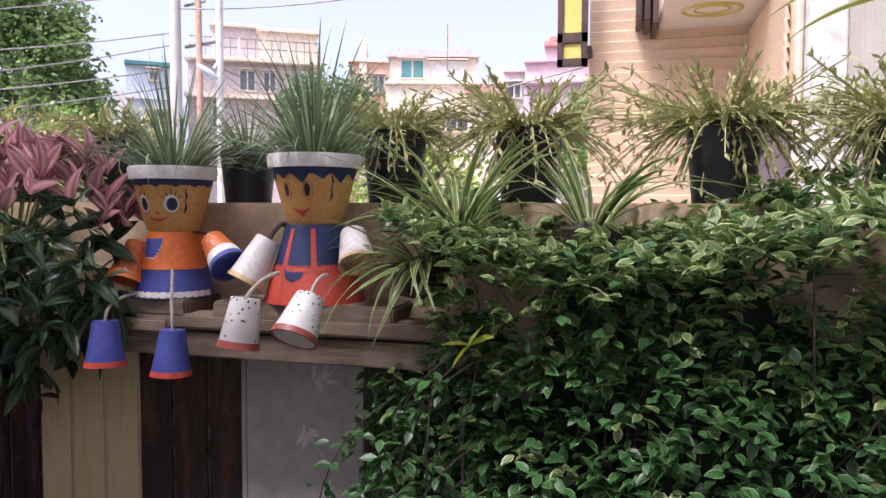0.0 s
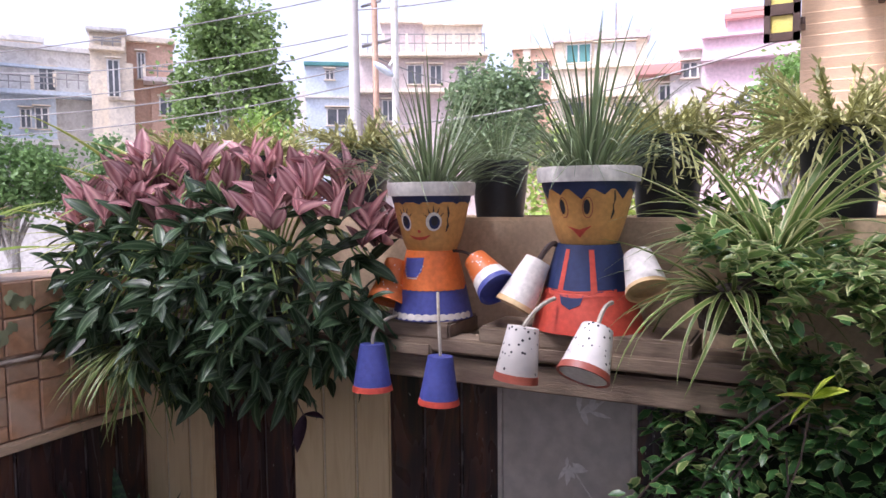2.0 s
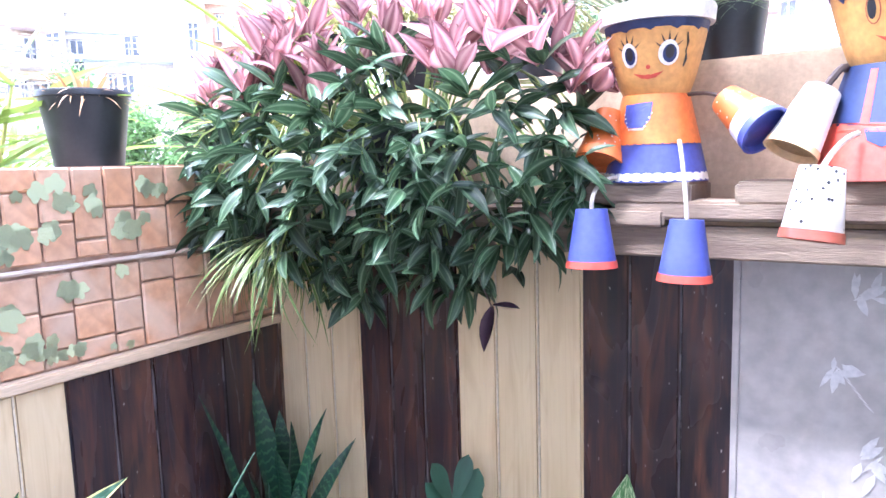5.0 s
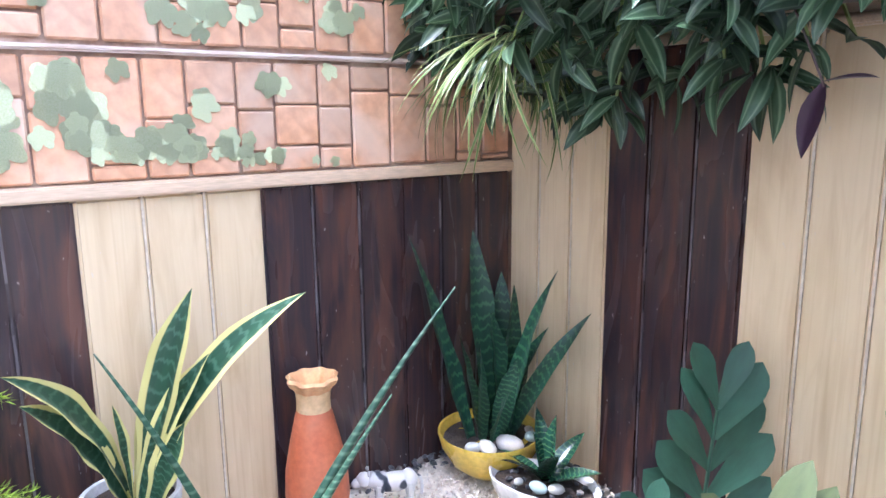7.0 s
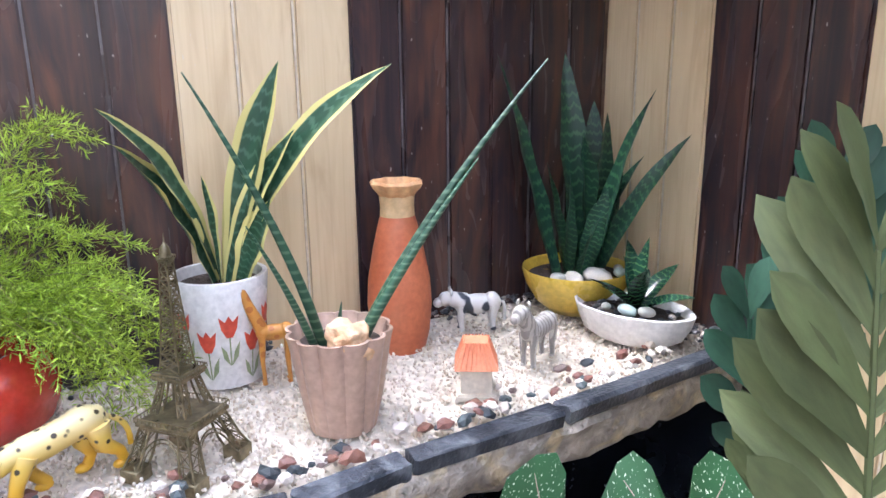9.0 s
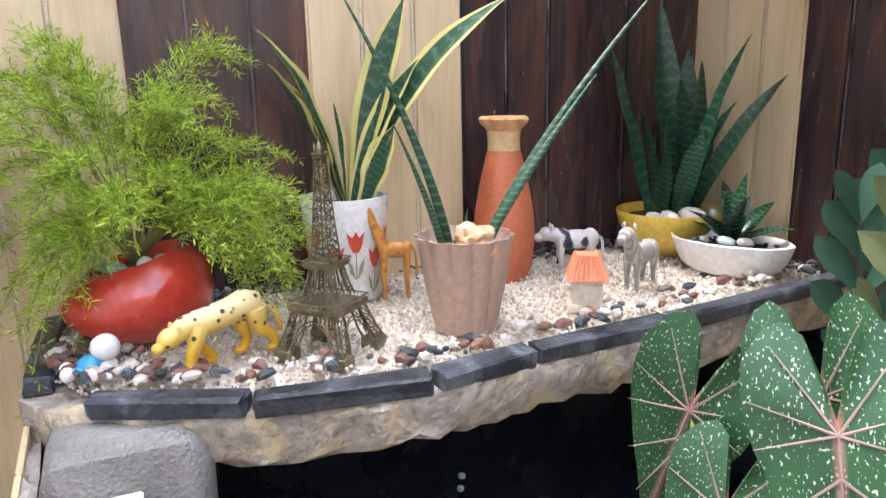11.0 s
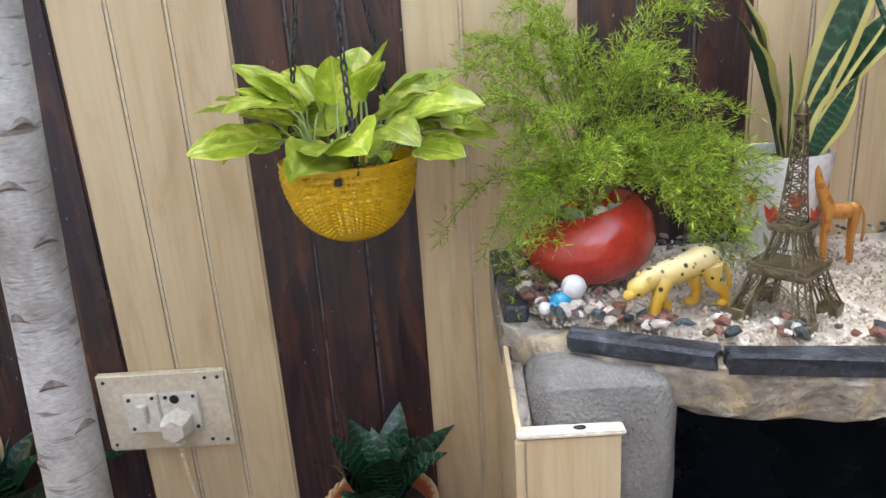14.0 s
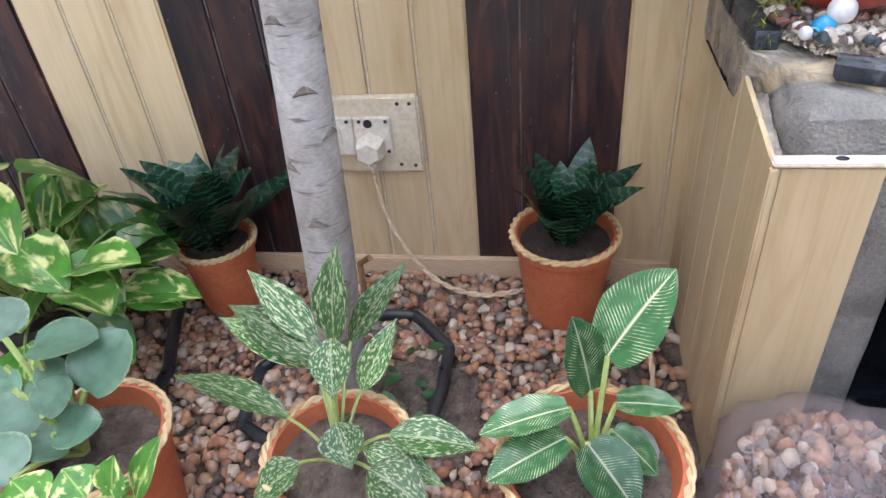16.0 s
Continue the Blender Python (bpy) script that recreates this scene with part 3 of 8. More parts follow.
def stone_meshes(name, mat, count, flat, seed, sub=1, jitter=0.16):
    rng = random.Random(seed)
    out = []
    for _ in range(count):
        bm = bmesh.new()
        blob(bm, (0, 0, 0), (1, rng.uniform(0.6, 0.9), flat * rng.uniform(0.7, 1.2)), (0, 0, 0), sub, jitter, rng)
        out.append(mesh_of(bm, name, mat, sub > 1))
    return out


def shelf_gravel():
    rng = random.Random(3)
    bm = bmesh.new()
    vs = [bm.verts.new((x - (0.035 if x > -1.6 else 0), y + (0.03 if y < 0.5 else 0), 0.563)) for x, y in SHELF]
    bm.faces.new(vs)
    solo("gravel_bed", bm, M_WHITEGRAVEL, "white marble chip layer on the shelf", "gravel", kind="stuff", smooth=False)
    chips = stone_meshes("marble_chip", M_WHITEGRAVEL, 5, 0.6, 5, 1, 0.25)
    places = []
    while len(places) < 7000:
        x, y = rng.uniform(-1.8, -1.36), rng.uniform(0.38, 1.52)
        ok, d = inside_shelf(x, y, 0.03)
        if not ok or (x < -1.74 and rng.random() < 0.7):
            continue
        s = rng.uniform(0.0018, 0.0042)
        places.append((rng.randrange(5), pose(x, y, 0.565 + rng.uniform(0, 0.006), *(rng.uniform(0, 360) for _ in range(3))) @ Matrix.Scale(s, 4)))
    tagged(new("marble_chips", bake("marble_chips", chips, places, M_WHITEGRAVEL)), "loose white marble chips spread over the shelf", "gravel", kind="stuff")
    t = thing("pebble_border", (-1.5, 0.9, 0.57), "mixed brown, black and white polished pebbles along the kerb", "pebbles")
    meshes = stone_meshes("pebble", M_MIXPEB, 8, 0.55, 7, 1, 0.24)
    dark = stone_meshes("pebble", M_DARKPEB, 5, 0.55, 9)
    places = []
    while len(places) < 220:
        x, y = (rng.uniform(-1.62, -1.45), rng.uniform(0.39, 0.56)) if len(places) < 60 else (rng.uniform(-1.8, -1.36), rng.uniform(0.39, 1.5))
        ok, d = inside_shelf(x, y, 0.036)
        if ok and d < 0.036 + rng.random() ** 2 * (0.1 if len(places) < 60 else 0.055):
            s = rng.uniform(0.005, 0.0145)
            places.append((rng.randrange(8), pose(x + 1.5, y - 0.9, rng.uniform(0.010, 0.016), rng.uniform(-25, 25), rng.uniform(-25, 25), rng.uniform(0, 360)) @ Matrix.Scale(s, 4)))
    scatter(t, "pebble", meshes, places, 290)
    t = thing("dark_pebble_border", (-1.76, 1.0, 0.57), "small dark pebbles along the foot of the boards", "pebbles")
    places = []
    for _ in range(330):
        if rng.random() < 0.6:
            x, y = -1.797 + abs(rng.gauss(0, 0.03)), rng.uniform(0.5, 1.5)
        else:
            x, y = rng.uniform(-1.79, -1.46), 1.512 - abs(rng.gauss(0, 0.04))
        s = rng.uniform(0.004, 0.010)
        places.append((rng.randrange(5), pose(x + 1.76, y - 1.0, rng.uniform(0.006, 0.013), rng.uniform(-25, 25), rng.uniform(-25, 25), rng.uniform(0, 360)) @ Matrix.Scale(s, 4)))
    scatter(t, "pebble", dark, places, 300, "pebbles", M_DARKPEB)


shelf_gravel()


# tank under the shelf, its recess shade put into near-black colour, and the boarded side panel
tank = thing("tank", (-1.6, 1.0, 0), "open tank under the shelf, its shade coloured near-black", "tank")
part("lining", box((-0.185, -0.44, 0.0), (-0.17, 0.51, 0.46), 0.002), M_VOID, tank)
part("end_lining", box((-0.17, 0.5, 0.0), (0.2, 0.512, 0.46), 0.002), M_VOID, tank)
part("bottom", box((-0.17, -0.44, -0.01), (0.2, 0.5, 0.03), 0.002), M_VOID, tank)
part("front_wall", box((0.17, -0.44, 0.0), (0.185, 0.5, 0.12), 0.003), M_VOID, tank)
bm = bmesh.new()
for i in range(16):
    blob(bm, (0.1 + 0.002 * math.sin(i * 2.1), -0.13 + 0.002 * math.cos(i * 1.7), 0.06 + i * 0.02), 0.0055, sub=1)
part("bead_string", bm, surface("clear beads", (0.25, 0.3, 0.3), (0.4, 0.45, 0.45), 30, 0.15), tank, "string of clear beads")

M_CAPSTRIP = surface("pale cream strip", (0.72, 0.64, 0.52), (0.78, 0.71, 0.6), 14, 0.4, bumps=0.1, dirt=(0.5, 0.38, 0.26), dirt_scale=14)
cab = thing("boarded_panel", (-1.6, 0.385, 0), "beige wood-grain boarded panel closing the shelf's side", "panel")
for i in range(5):
    a, b = -0.2 + i * 0.084, -0.2 + (i + 1) * 0.084
    bm = box((a, -0.012, -0.01), (min(b, 0.216), -0.006, 1), 0.0022, seg=1)
    for v in bm.verts:
        if v.co.z > 0.5:
            v.co.z = 0.545 - (v.co.x + 0.05) * 0.17 - (1 - v.co.z) * 0.5
    part("board", bm, M_BEIGE, cab, smooth=False)
part("end_board", box((0.212, -0.005, -0.01), (0.222, 0.098, 0.499), 0.002), M_BEIGE, cab)
part("end_trim", box((0.206, -0.013, 0.5), (0.226, 0.102, 0.505), 0.0015), M_CAPSTRIP, cab, "thin cream cap strip")
bm = bmesh.new()
bmesh.ops.create_grid(bm, x_segments=60, y_segments=6, size=1)
for v in bm.verts:
    x, y = v.co.x * 0.2, 0.001 + v.co.y * 0.0065
    v.co = (x, y, 0.536 - (x + 0.05) * 0.17 + 0.012 * noise.noise((x * 22, y * 60, 0.3)) + 0.006 * noise.noise((x * 70, y * 120, 2.0)))
part("mortar_joint", bm, M_SLABEDGE, cab, "crumbling yellowish mortar joint")
part("corner_trim", box((0.217, -0.015, -0.01), (0.226, -0.0055, 0.4985), 0.002), M_BEIGE, cab)
bm = bmesh.new()
blob(bm, (0.215, 0.055, 0.5055), (0.004, 0.007, 0.002), sub=2)
part("glue_spot", bm, M_VOID, cab)


# ---- pots ----
def pot_profile(r0, r1, h, wall=0.006, lip=0.0, lip_h=0.0, soil=0.85):
    pr = [(0.001, 0), (r0, 0)]
    if lip:
        k = (h - lip_h) / h
        rr = r0 + (r1 - r0) * k
        pr += [(rr, h - lip_h), (r1 + lip, h - lip_h), (r1 + lip, h - 0.003), (r1 + lip - 0.002, h)]
    else:
        pr += [(r0 + (r1 - r0) * 0.5, h * 0.5), (r1, h - 0.002), (r1 - 0.001, h)]
    return pr + [(r1 - wall, h), (r1 - wall - 0.001, h - 0.004), ((r0 + (r1 - r0) * soil) - wall, h * soil)]


def soil_disc(parent, r, z, mat=None, name="soil"):
    rng = random.Random(int(r * 1000))
    bm = bmesh.new()
    centre = bm.verts.new((0, 0, z + 0.004))
    rings = []
    for k in range(1, 5):
        rings.append([bm.verts.new((r * k / 4 * math.cos(a), r * k / 4 * math.sin(a), z + rng.uniform(-0.003, 0.004) * (k < 4))) for a in [i * math.pi / 12 for i in range(24)]])
    for i in range(24):
        bm.faces.new((centre, rings[0][i], rings[0][(i + 1) % 24]))
    for a, b in zip(rings, rings[1:]):
        for i in range(24):
            bm.faces.new((a[i], b[i], b[(i + 1) % 24], a[(i + 1) % 24]))
    return part(name, bm, mat or M_SOIL, parent)


RED = surface("glossy red glaze", (0.46, 0.03, 0.02), (0.54, 0.06, 0.035), 9, 0.14, bumps=0.04, coat=0.7)
WHITEGLAZE = surface("white ceramic", (0.66, 0.65, 0.62), (0.74, 0.73, 0.7), 9, 0.3, bumps=0.08, dirt=(0.55, 0.52, 0.46))
TAUPE = surface("taupe plastic", (0.4, 0.27, 0.2), (0.46, 0.32, 0.24), 8, 0.45, bumps=0.08)
YELLOWGLAZE = surface("yellow glaze", (0.66, 0.44, 0.05), (0.72, 0.52, 0.09), 8, 0.25, bumps=0.05)
EGG = pebble_mat("round cream pebbles", [(0.62, 0.58, 0.5), (0.7, 0.66, 0.58), (0.5, 0.5, 0.44), (0.36, 0.45, 0.42)], 0.35)

# glossy red bowl, mouth tipped to the yard
red = thing("fern_bowl", (-1.655, 0.502, 0.572), "glossy red tilted ceramic bowl with asparagus fern", "potted plant")
bm = bmesh.new()
prof = [(0.001, 0), (0.035, 0), (0.062, 0.012), (0.082, 0.035), (0.088, 0.06), (0.08, 0.088), (0.062, 0.105), (0.054, 0.108), (0.05, 0.102), (0.048, 0.09), (0.03, 0.085)]
lathe(prof, 48, bm)
for v in bm.verts:
    k = v.co.z / 0.108
    v.co.z *= 1 + 0.22 * v.co.y / 0.09 * k
    v.co.y *= 1.08
    v.co *= 0.97
part("bowl", bm, RED, red)
o = soil_disc(red, 0.05, 0.086)
peb = stone_meshes("bowl_stone", EGG, 3, 0.7, 4, 2, 0.04)
for i, (x, y, s) in enumerate(((0.035, 0.01, 0.016), (0.022, 0.032, 0.014), (0.03, -0.025, 0.017), (0.008, 0.042, 0.012), (0.0, -0.04, 0.014))):
    part("stone", peb[i % 3], None, red, m=pose(x, y, 0.1, 10, 20, i * 50) @ Matrix.Scale(s, 4))

FERN = leaf_mat("asparagus fern needles", (0.3, 0.47, 0.035), (0.52, 0.64, 0.08), "mix", 0.8, 0.4, 0.35, vary=0.6)
FERNSTEM = surface("fern stem", (0.16, 0.2, 0.05), (0.25, 0.2, 0.08), 30, 0.6)


def fern(parent):
    """Arching plumes: a stem, side branchlets in two loose ranks, fine needles in bunches along them."""
    rng = random.Random(21)
    needle = bpy.data.meshes.new("needle")
    needle.from_pydata([(0, 0, 0), (0.06, 0.45, 0.02), (0, 1, 0.0), (-0.06, 0.45, 0.02)], [], [(0, 1, 2, 3)])
    needle.uv_layers.new(name="UVMap")
    places = []
    stems = bmesh.new()
    right, near = Vector((0.42, 0.906, 0)), Vector((0.906, -0.42, 0))
    ends = [(-0.17, 0.27, 0.02), (-0.16, 0.22, 0.05), (-0.15, 0.31, 0.0), (-0.10, 0.34, -0.04), (-0.06, 0.31, 0.0), (-0.13, 0.25, 0.08), (-0.02, 0.29, 0.02), (0.03, 0.27, 0.0), (0.08, 0.26, 0.03), (0.13, 0.33, -0.06), (0.1, 0.28, -0.04), (0.16, 0.24, -0.03), (0.18, 0.18, 0.0), (0.2, 0.13, -0.02), (0.21, 0.08, -0.03), (0.19, 0.05, -0.02), (0.16, 0.06, 0.0), (0.13, 0.1, 0.02), (0.22, 0.1, -0.05), (-0.07, 0.05, 0.11), (-0.09, 0.08, 0.1), (-0.03, 0.1, 0.12), (-0.05, 0.02, 0.11), (0.0, 0.13, 0.11), (0.05, 0.16, 0.1), (0.1, 0.2, 0.06), (-0.09, 0.18, 0.09), (0.02, 0.2, 0.1), (0.17, 0.11, 0.04), (0.2, 0.16, 0.02), (0.19, 0.09, -0.02), (0.15, 0.2, 0.0), (0.14, 0.14, 0.02)]
    fronds = [(r + rng.gauss(0, 0.02), z + rng.gauss(0, 0.015), d + rng.gauss(0, 0.02)) for r, z, d in ends for _ in range(2)]
    fronds += [(-0.2, 0.06, 0.05)]
    for r, z, d in fronds:
        tip = right * r + near * d + Vector((0, 0, z))
        tip.x = max(tip.x, -0.125)
        mid = tip * 0.45
        mid.z = max(z, 0.16) + 0.07
        line = curve((0, 0, 0.09), mid, tip, 18)
        tube(line, [0.0013 - 0.00005 * i for i in range(18)], 4, stems, False)
        flat = Vector((rng.gauss(0, 0.35), rng.gauss(0, 0.35), 1))
        for i in range(5, 18):
            here, along = line[i], (line[i] - line[i - 1]).normalized()
            across = along.cross(flat).normalized()
            size = 0.042 * math.sin(math.pi * (0.22 + 0.7 * (i - 5) / 13)) ** 0.7
            for s in (-1, 1, -1, 1) if i < 15 else (-1, 1, 0):
                bd = (along * rng.uniform(0.5, 1.0) + across * s * rng.uniform(0.6, 1.0) + Vector((rng.gauss(0, 0.25), rng.gauss(0, 0.25), rng.gauss(0.1, 0.3)))).normalized()
                length = size * rng.uniform(0.6, 1.15)
                n = max(4, int(length / 0.0046))
                for k in range(n):
                    p = here + bd * length * (k + 0.5) / n + Vector((0, 0, -0.006 * (k / n) ** 2))
                    if p.x < -0.138:
                        continue
                    for _ in range(2):
                        nd = bd * 0.75 + Vector((rng.gauss(0, 0.6), rng.gauss(0, 0.6), rng.gauss(0.1, 0.5)))
                        places.append((0, aim(p, nd, rng.uniform(0.008, 0.0145), rng.uniform(0, 3))))
    part("twig_mass", stems, FERNSTEM, parent, kind="stuff")
    part("foliage", bake("foliage", [needle], places, FERN), None, parent, "fine bright green needles", kind="stuff")


fern(red)


def plain_outline(s):
    return math.sin(math.pi * (0.04 + 0.96 * s) ** 0.85) ** 0.9


def sword_outline(s):
    return min(1, 0.45 + 1.6 * s) * (1 - max(0, (s - 0.55) / 0.45) ** 2.2)


SNAKE_Y = leaf_mat("yellow-edged snake leaf", (0.03, 0.09, 0.045), (0.07, 0.14, 0.085), "bands", 0.2, 0.35, 0.06, tip=(0.62, 0.56, 0.2), vary=0.12, scale=13)
SNAKE_G = leaf_mat("banded green snake leaf", (0.014, 0.055, 0.032), (0.06, 0.14, 0.06), "bands", 0.15, 0.38, 0.05, vary=0.3, scale=16)
SNAKE_D = leaf_mat("dark bird's-nest snake leaf", (0.016, 0.056, 0.034), (0.1, 0.2, 0.07), "bands", -0.05, 0.22, 0.05, vary=0.4, scale=11)


def reach(base, tip, bow, spin):
    """Lays a leaf that droops by `bow` so that it runs exactly from base to tip."""
    b, t = Vector(base), Vector(tip)
    end = Vector((0, 1 - abs(bow) * 0.35, -bow))
    m = aim(b, t - b + Vector((0, 0, bow * (t - b).length)), (t - b).length / end.length, spin)
    swing = (m @ end - b).rotation_difference(t - b).to_matrix().to_4x4()
    return Matrix.Translation(b) @ swing @ Matrix.Translation(-b) @ m


def leaves_at(parent, name, specs, mat, outline, label="", arch=0.0, fold=0.35, n=12):
    """specs: base, tip, width, spin; each leaf bows from base to tip."""
    for i, (base, tip, width, spin, bow, *twist) in enumerate(specs):
        b, t = Vector(base), Vector(tip)
        length = (t - b).length
        me = leaf_mesh(name, mat, width / length, outline, n, bow, fold, 0.12 if twist else 0.0, twist[0] if twist else 0.0, 4, twist[1] if len(twist) > 1 else 0.0)
        part(name, me, None, parent, label, m=reach(b, t, bow, spin))


# white pot with red tulips and a yellow-edged snake plant
wp = thing("tulip_pot", (-1.718, 0.79, 0.572), "white ceramic pot with red tulips and yellow-edged snake plant", "potted plant")
part("pot", lathe(pot_profile(0.05, 0.065, 0.15, 0.007), 48), WHITEGLAZE, wp)
soil_disc(wp, 0.057, 0.135)
TULIP = surface("red tulip paint", (0.55, 0.06, 0.03), (0.62, 0.1, 0.05), 60, 0.4, bumps=0.05)
TULIPLEAF = surface("grey-green leaf paint", (0.2, 0.26, 0.12), (0.28, 0.33, 0.18), 60, 0.4, bumps=0.05)


def on_pot(bm, pts, r, a0, z0):
    """A painted patch that follows a pot's round wall: pts are (along, up), filled by rings round their middle."""
    edge = []
    for (x0, z0_), (x1, z1_) in zip(pts, pts[1:] + pts[:1]):
        edge += [(x0 + (x1 - x0) * k / 3, z0_ + (z1_ - z0_) * k / 3) for k in range(3)]
    cx, cz = sum(p[0] for p in edge) / len(edge), sum(p[1] for p in edge) / len(edge)

    def lay(x, z):
        rr = r(z0 + z)
        return bm.verts.new((rr * math.cos(a0 + x / rr), rr * math.sin(a0 + x / rr), z0 + z))
    mid = lay(cx, cz)
    rings = [[lay(cx + (x - cx) * s, cz + (z - cz) * s) for x, z in edge] for s in (0.4, 0.72, 1.0)]
    n = len(edge)
    for i in range(n):
        bm.faces.new((mid, rings[0][i], rings[0][(i + 1) % n]))
        for p, q in zip(rings, rings[1:]):
            bm.faces.new((p[i], q[i], q[(i + 1) % n], p[(i + 1) % n]))


def tulips():
    r = lambda z: 0.0512 + 0.015 * z / 0.15
    for a, z in ((-0.55, 0.055), (-0.05, 0.075), (0.5, 0.05), (1.0, 0.08), (-1.1, 0.08), (-1.6, 0.055), (1.5, 0.05)):
        bm = bmesh.new()
        on_pot(bm, [(-0.004, 0), (0.004, 0), (0.010, 0.012), (0.013, 0.03), (0.006, 0.02), (0, 0.031), (-0.006, 0.02), (-0.013, 0.03), (-0.010, 0.012)], r, a, z)
        part("tulip", bm, TULIP, wp, "painted red tulip", smooth=False)
        bm = bmesh.new()
        on_pot(bm, [(-0.001, -0.04), (0.001, -0.04), (0.001, 0), (-0.001, 0)], r, a, z)
        on_pot(bm, [(0.001, -0.04), (0.010, -0.028), (0.013, -0.006), (0.005, -0.02)], r, a, z)
        on_pot(bm, [(-0.001, -0.04), (-0.005, -0.02), (-0.012, -0.01), (-0.009, -0.03)], r, a, z)
        part("tulip_leaf", bm, TULIPLEAF, wp, smooth=False)


tulips()
leaves_at(wp, "leaf", [
    ((0.006, 0.016, 0.13), (0.042, 0.09, 0.425), 0.054, 1.3, 0.03, 0.2, -0.03),
    ((0.014, 0.02, 0.13), (0.13, 0.208, 0.42), 0.046, 1.25, 0.05, 0.5, -0.11),
    ((0.008, 0.01, 0.13), (0.06, 0.1, 0.34), 0.036, 1.3, 0.05, 0.3, -0.06),
    ((0.0, 0.0, 0.13), (0.105, -0.128, 0.375), 0.046, -1.25, 0.05, -0.3, 0.1),
    ((0.005, -0.008, 0.13), (0.095, -0.115, 0.335), 0.066, -1.2, 0.05, -0.5, 0.06),
    ((0.022, 0.022, 0.13), (0.05, 0.065, 0.25), 0.05, 1.3, 0.05, 0.4),
    ((0.01, 0.0, 0.13), (0.022, -0.014, 0.285), 0.02, -1.2, 0.02, 0.5),
    ((-0.008, 0.012, 0.13), (-0.005, 0.06, 0.33), 0.042, 1.2, 0.05, 0.2)], SNAKE_Y, lambda s: min(1, 0.35 + 1.2 * s) * (1 - max(0, (s - 0.6) / 0.4) ** 2.0), n=18, fold=0.45)

# taupe fluted pot with round-leaved snake plant
fl = thing("fluted_pot", (-1.508, 0.885, 0.57), "taupe fluted pot with round upright snake-plant leaves", "potted plant")
part("pot", lathe([(0.001, 0), (0.04, 0), (0.049, 0.05), (0.058, 0.11), (0.061, 0.122), (0.057, 0.122), (0.052, 0.105), (0.047, 0.1)], 120, wave=lambda a, z: 1 + 0.11 * (abs(math.cos(a * 6)) ** 0.7 - 0.6) * min(1, z * 14 + 0.2)), TAUPE, fl)
soil_disc(fl, 0.05, 0.104)
CYL = leaf_mat("round banded leaf", (0.03, 0.095, 0.05), (0.1, 0.17, 0.1), "bands", 0.3, 0.4, 0.0, vary=0.15, scale=24)


def spear(parent, base, mid, tip, r):
    line = curve(base, mid, tip, 22)
    bm = tube(line, [r * (1 - 0.86 * (i / 21) ** 1.7) for i in range(22)], 12)
    uv = bm.loops.layers.uv.new("UVMap")
    zs = [v.co.z for v in bm.verts]
    for f in bm.faces:
        for lp in f.loops:
            lp[uv].uv = (0.5, (lp.vert.co.z - min(zs)) / (max(zs) - min(zs)))
    part("leaf", bm, CYL, parent)


for base, mid, tip, r in (((0.0, -0.02, 0.1), (0.02, -0.055, 0.24), (-0.011, -0.145, 0.413), 0.0095), ((0.005, -0.03, 0.1), (0.03, -0.06, 0.18), (0.05, -0.108, 0.265), 0.0075), ((0.005, 0.024, 0.1), (0.02, 0.09, 0.24), (0.026, 0.272, 0.425), 0.0115), ((0.02, 0.012, 0.1), (0.045, 0.06, 0.2), (0.05, 0.16, 0.315), 0.0105), ((0.0, 0.0, 0.1), (0.0, 0.0, 0.13), (0.005, 0.003, 0.155), 0.006)):
    spear(fl, base, mid, tip, r * 0.66)
bm = bmesh.new()
blob(bm, (0.034, -0.002, 0.118), (0.026, 0.025, 0.022), (10, 5, 20), 4)
for v in bm.verts:
    v.co += (v.co - Vector((0.034, -0.002, 0.118))) * (0.45 * noise.noise(v.co * 55) + 0.2 * noise.noise(v.co * 150))
part("rock", bm, surface("orange-cream rock", (0.5, 0.26, 0.11), (0.66, 0.48, 0.3), 40, 0.85, bumps=0.9, dist=0.004), fl, "rough cream-orange rock")

# terracotta vase with ruffled rim
va = thing("vase", (-1.712, 1.055, 0.562), "terracotta bottle vase with pale ruffled rim", "vase")
part("body", lathe([(0.001, 0), (0.039, 0), (0.046, 0.03), (0.05, 0.075), (0.0475, 0.115), (0.039, 0.16), (0.029, 0.203), (0.0262, 0.212)], 48), M_TERRA, va)
part("neck", lathe([(0.0264, 0.208), (0.0256, 0.225), (0.027, 0.243), (0.025, 0.243), (0.023, 0.21)], 48), M_TERRARIM, va, "cream clay neck")
part("rim", lathe([(0.026, 0.241), (0.03, 0.248), (0.036, 0.254), (0.039, 0.261), (0.035, 0.265), (0.029, 0.259), (0.023, 0.25), (0.019, 0.23), (0.017, 0.2)], 72, wave=lambda a, z: 1 + (0.07 * math.cos(a * 8) + 0.03 * math.cos(a * 3 + 1) if z > 0.247 else 0)), surface("orange clay rim", (0.58, 0.3, 0.12), (0.66, 0.42, 0.2), 40, 0.75, bumps=0.6), va, "orange clay ruffled rim")

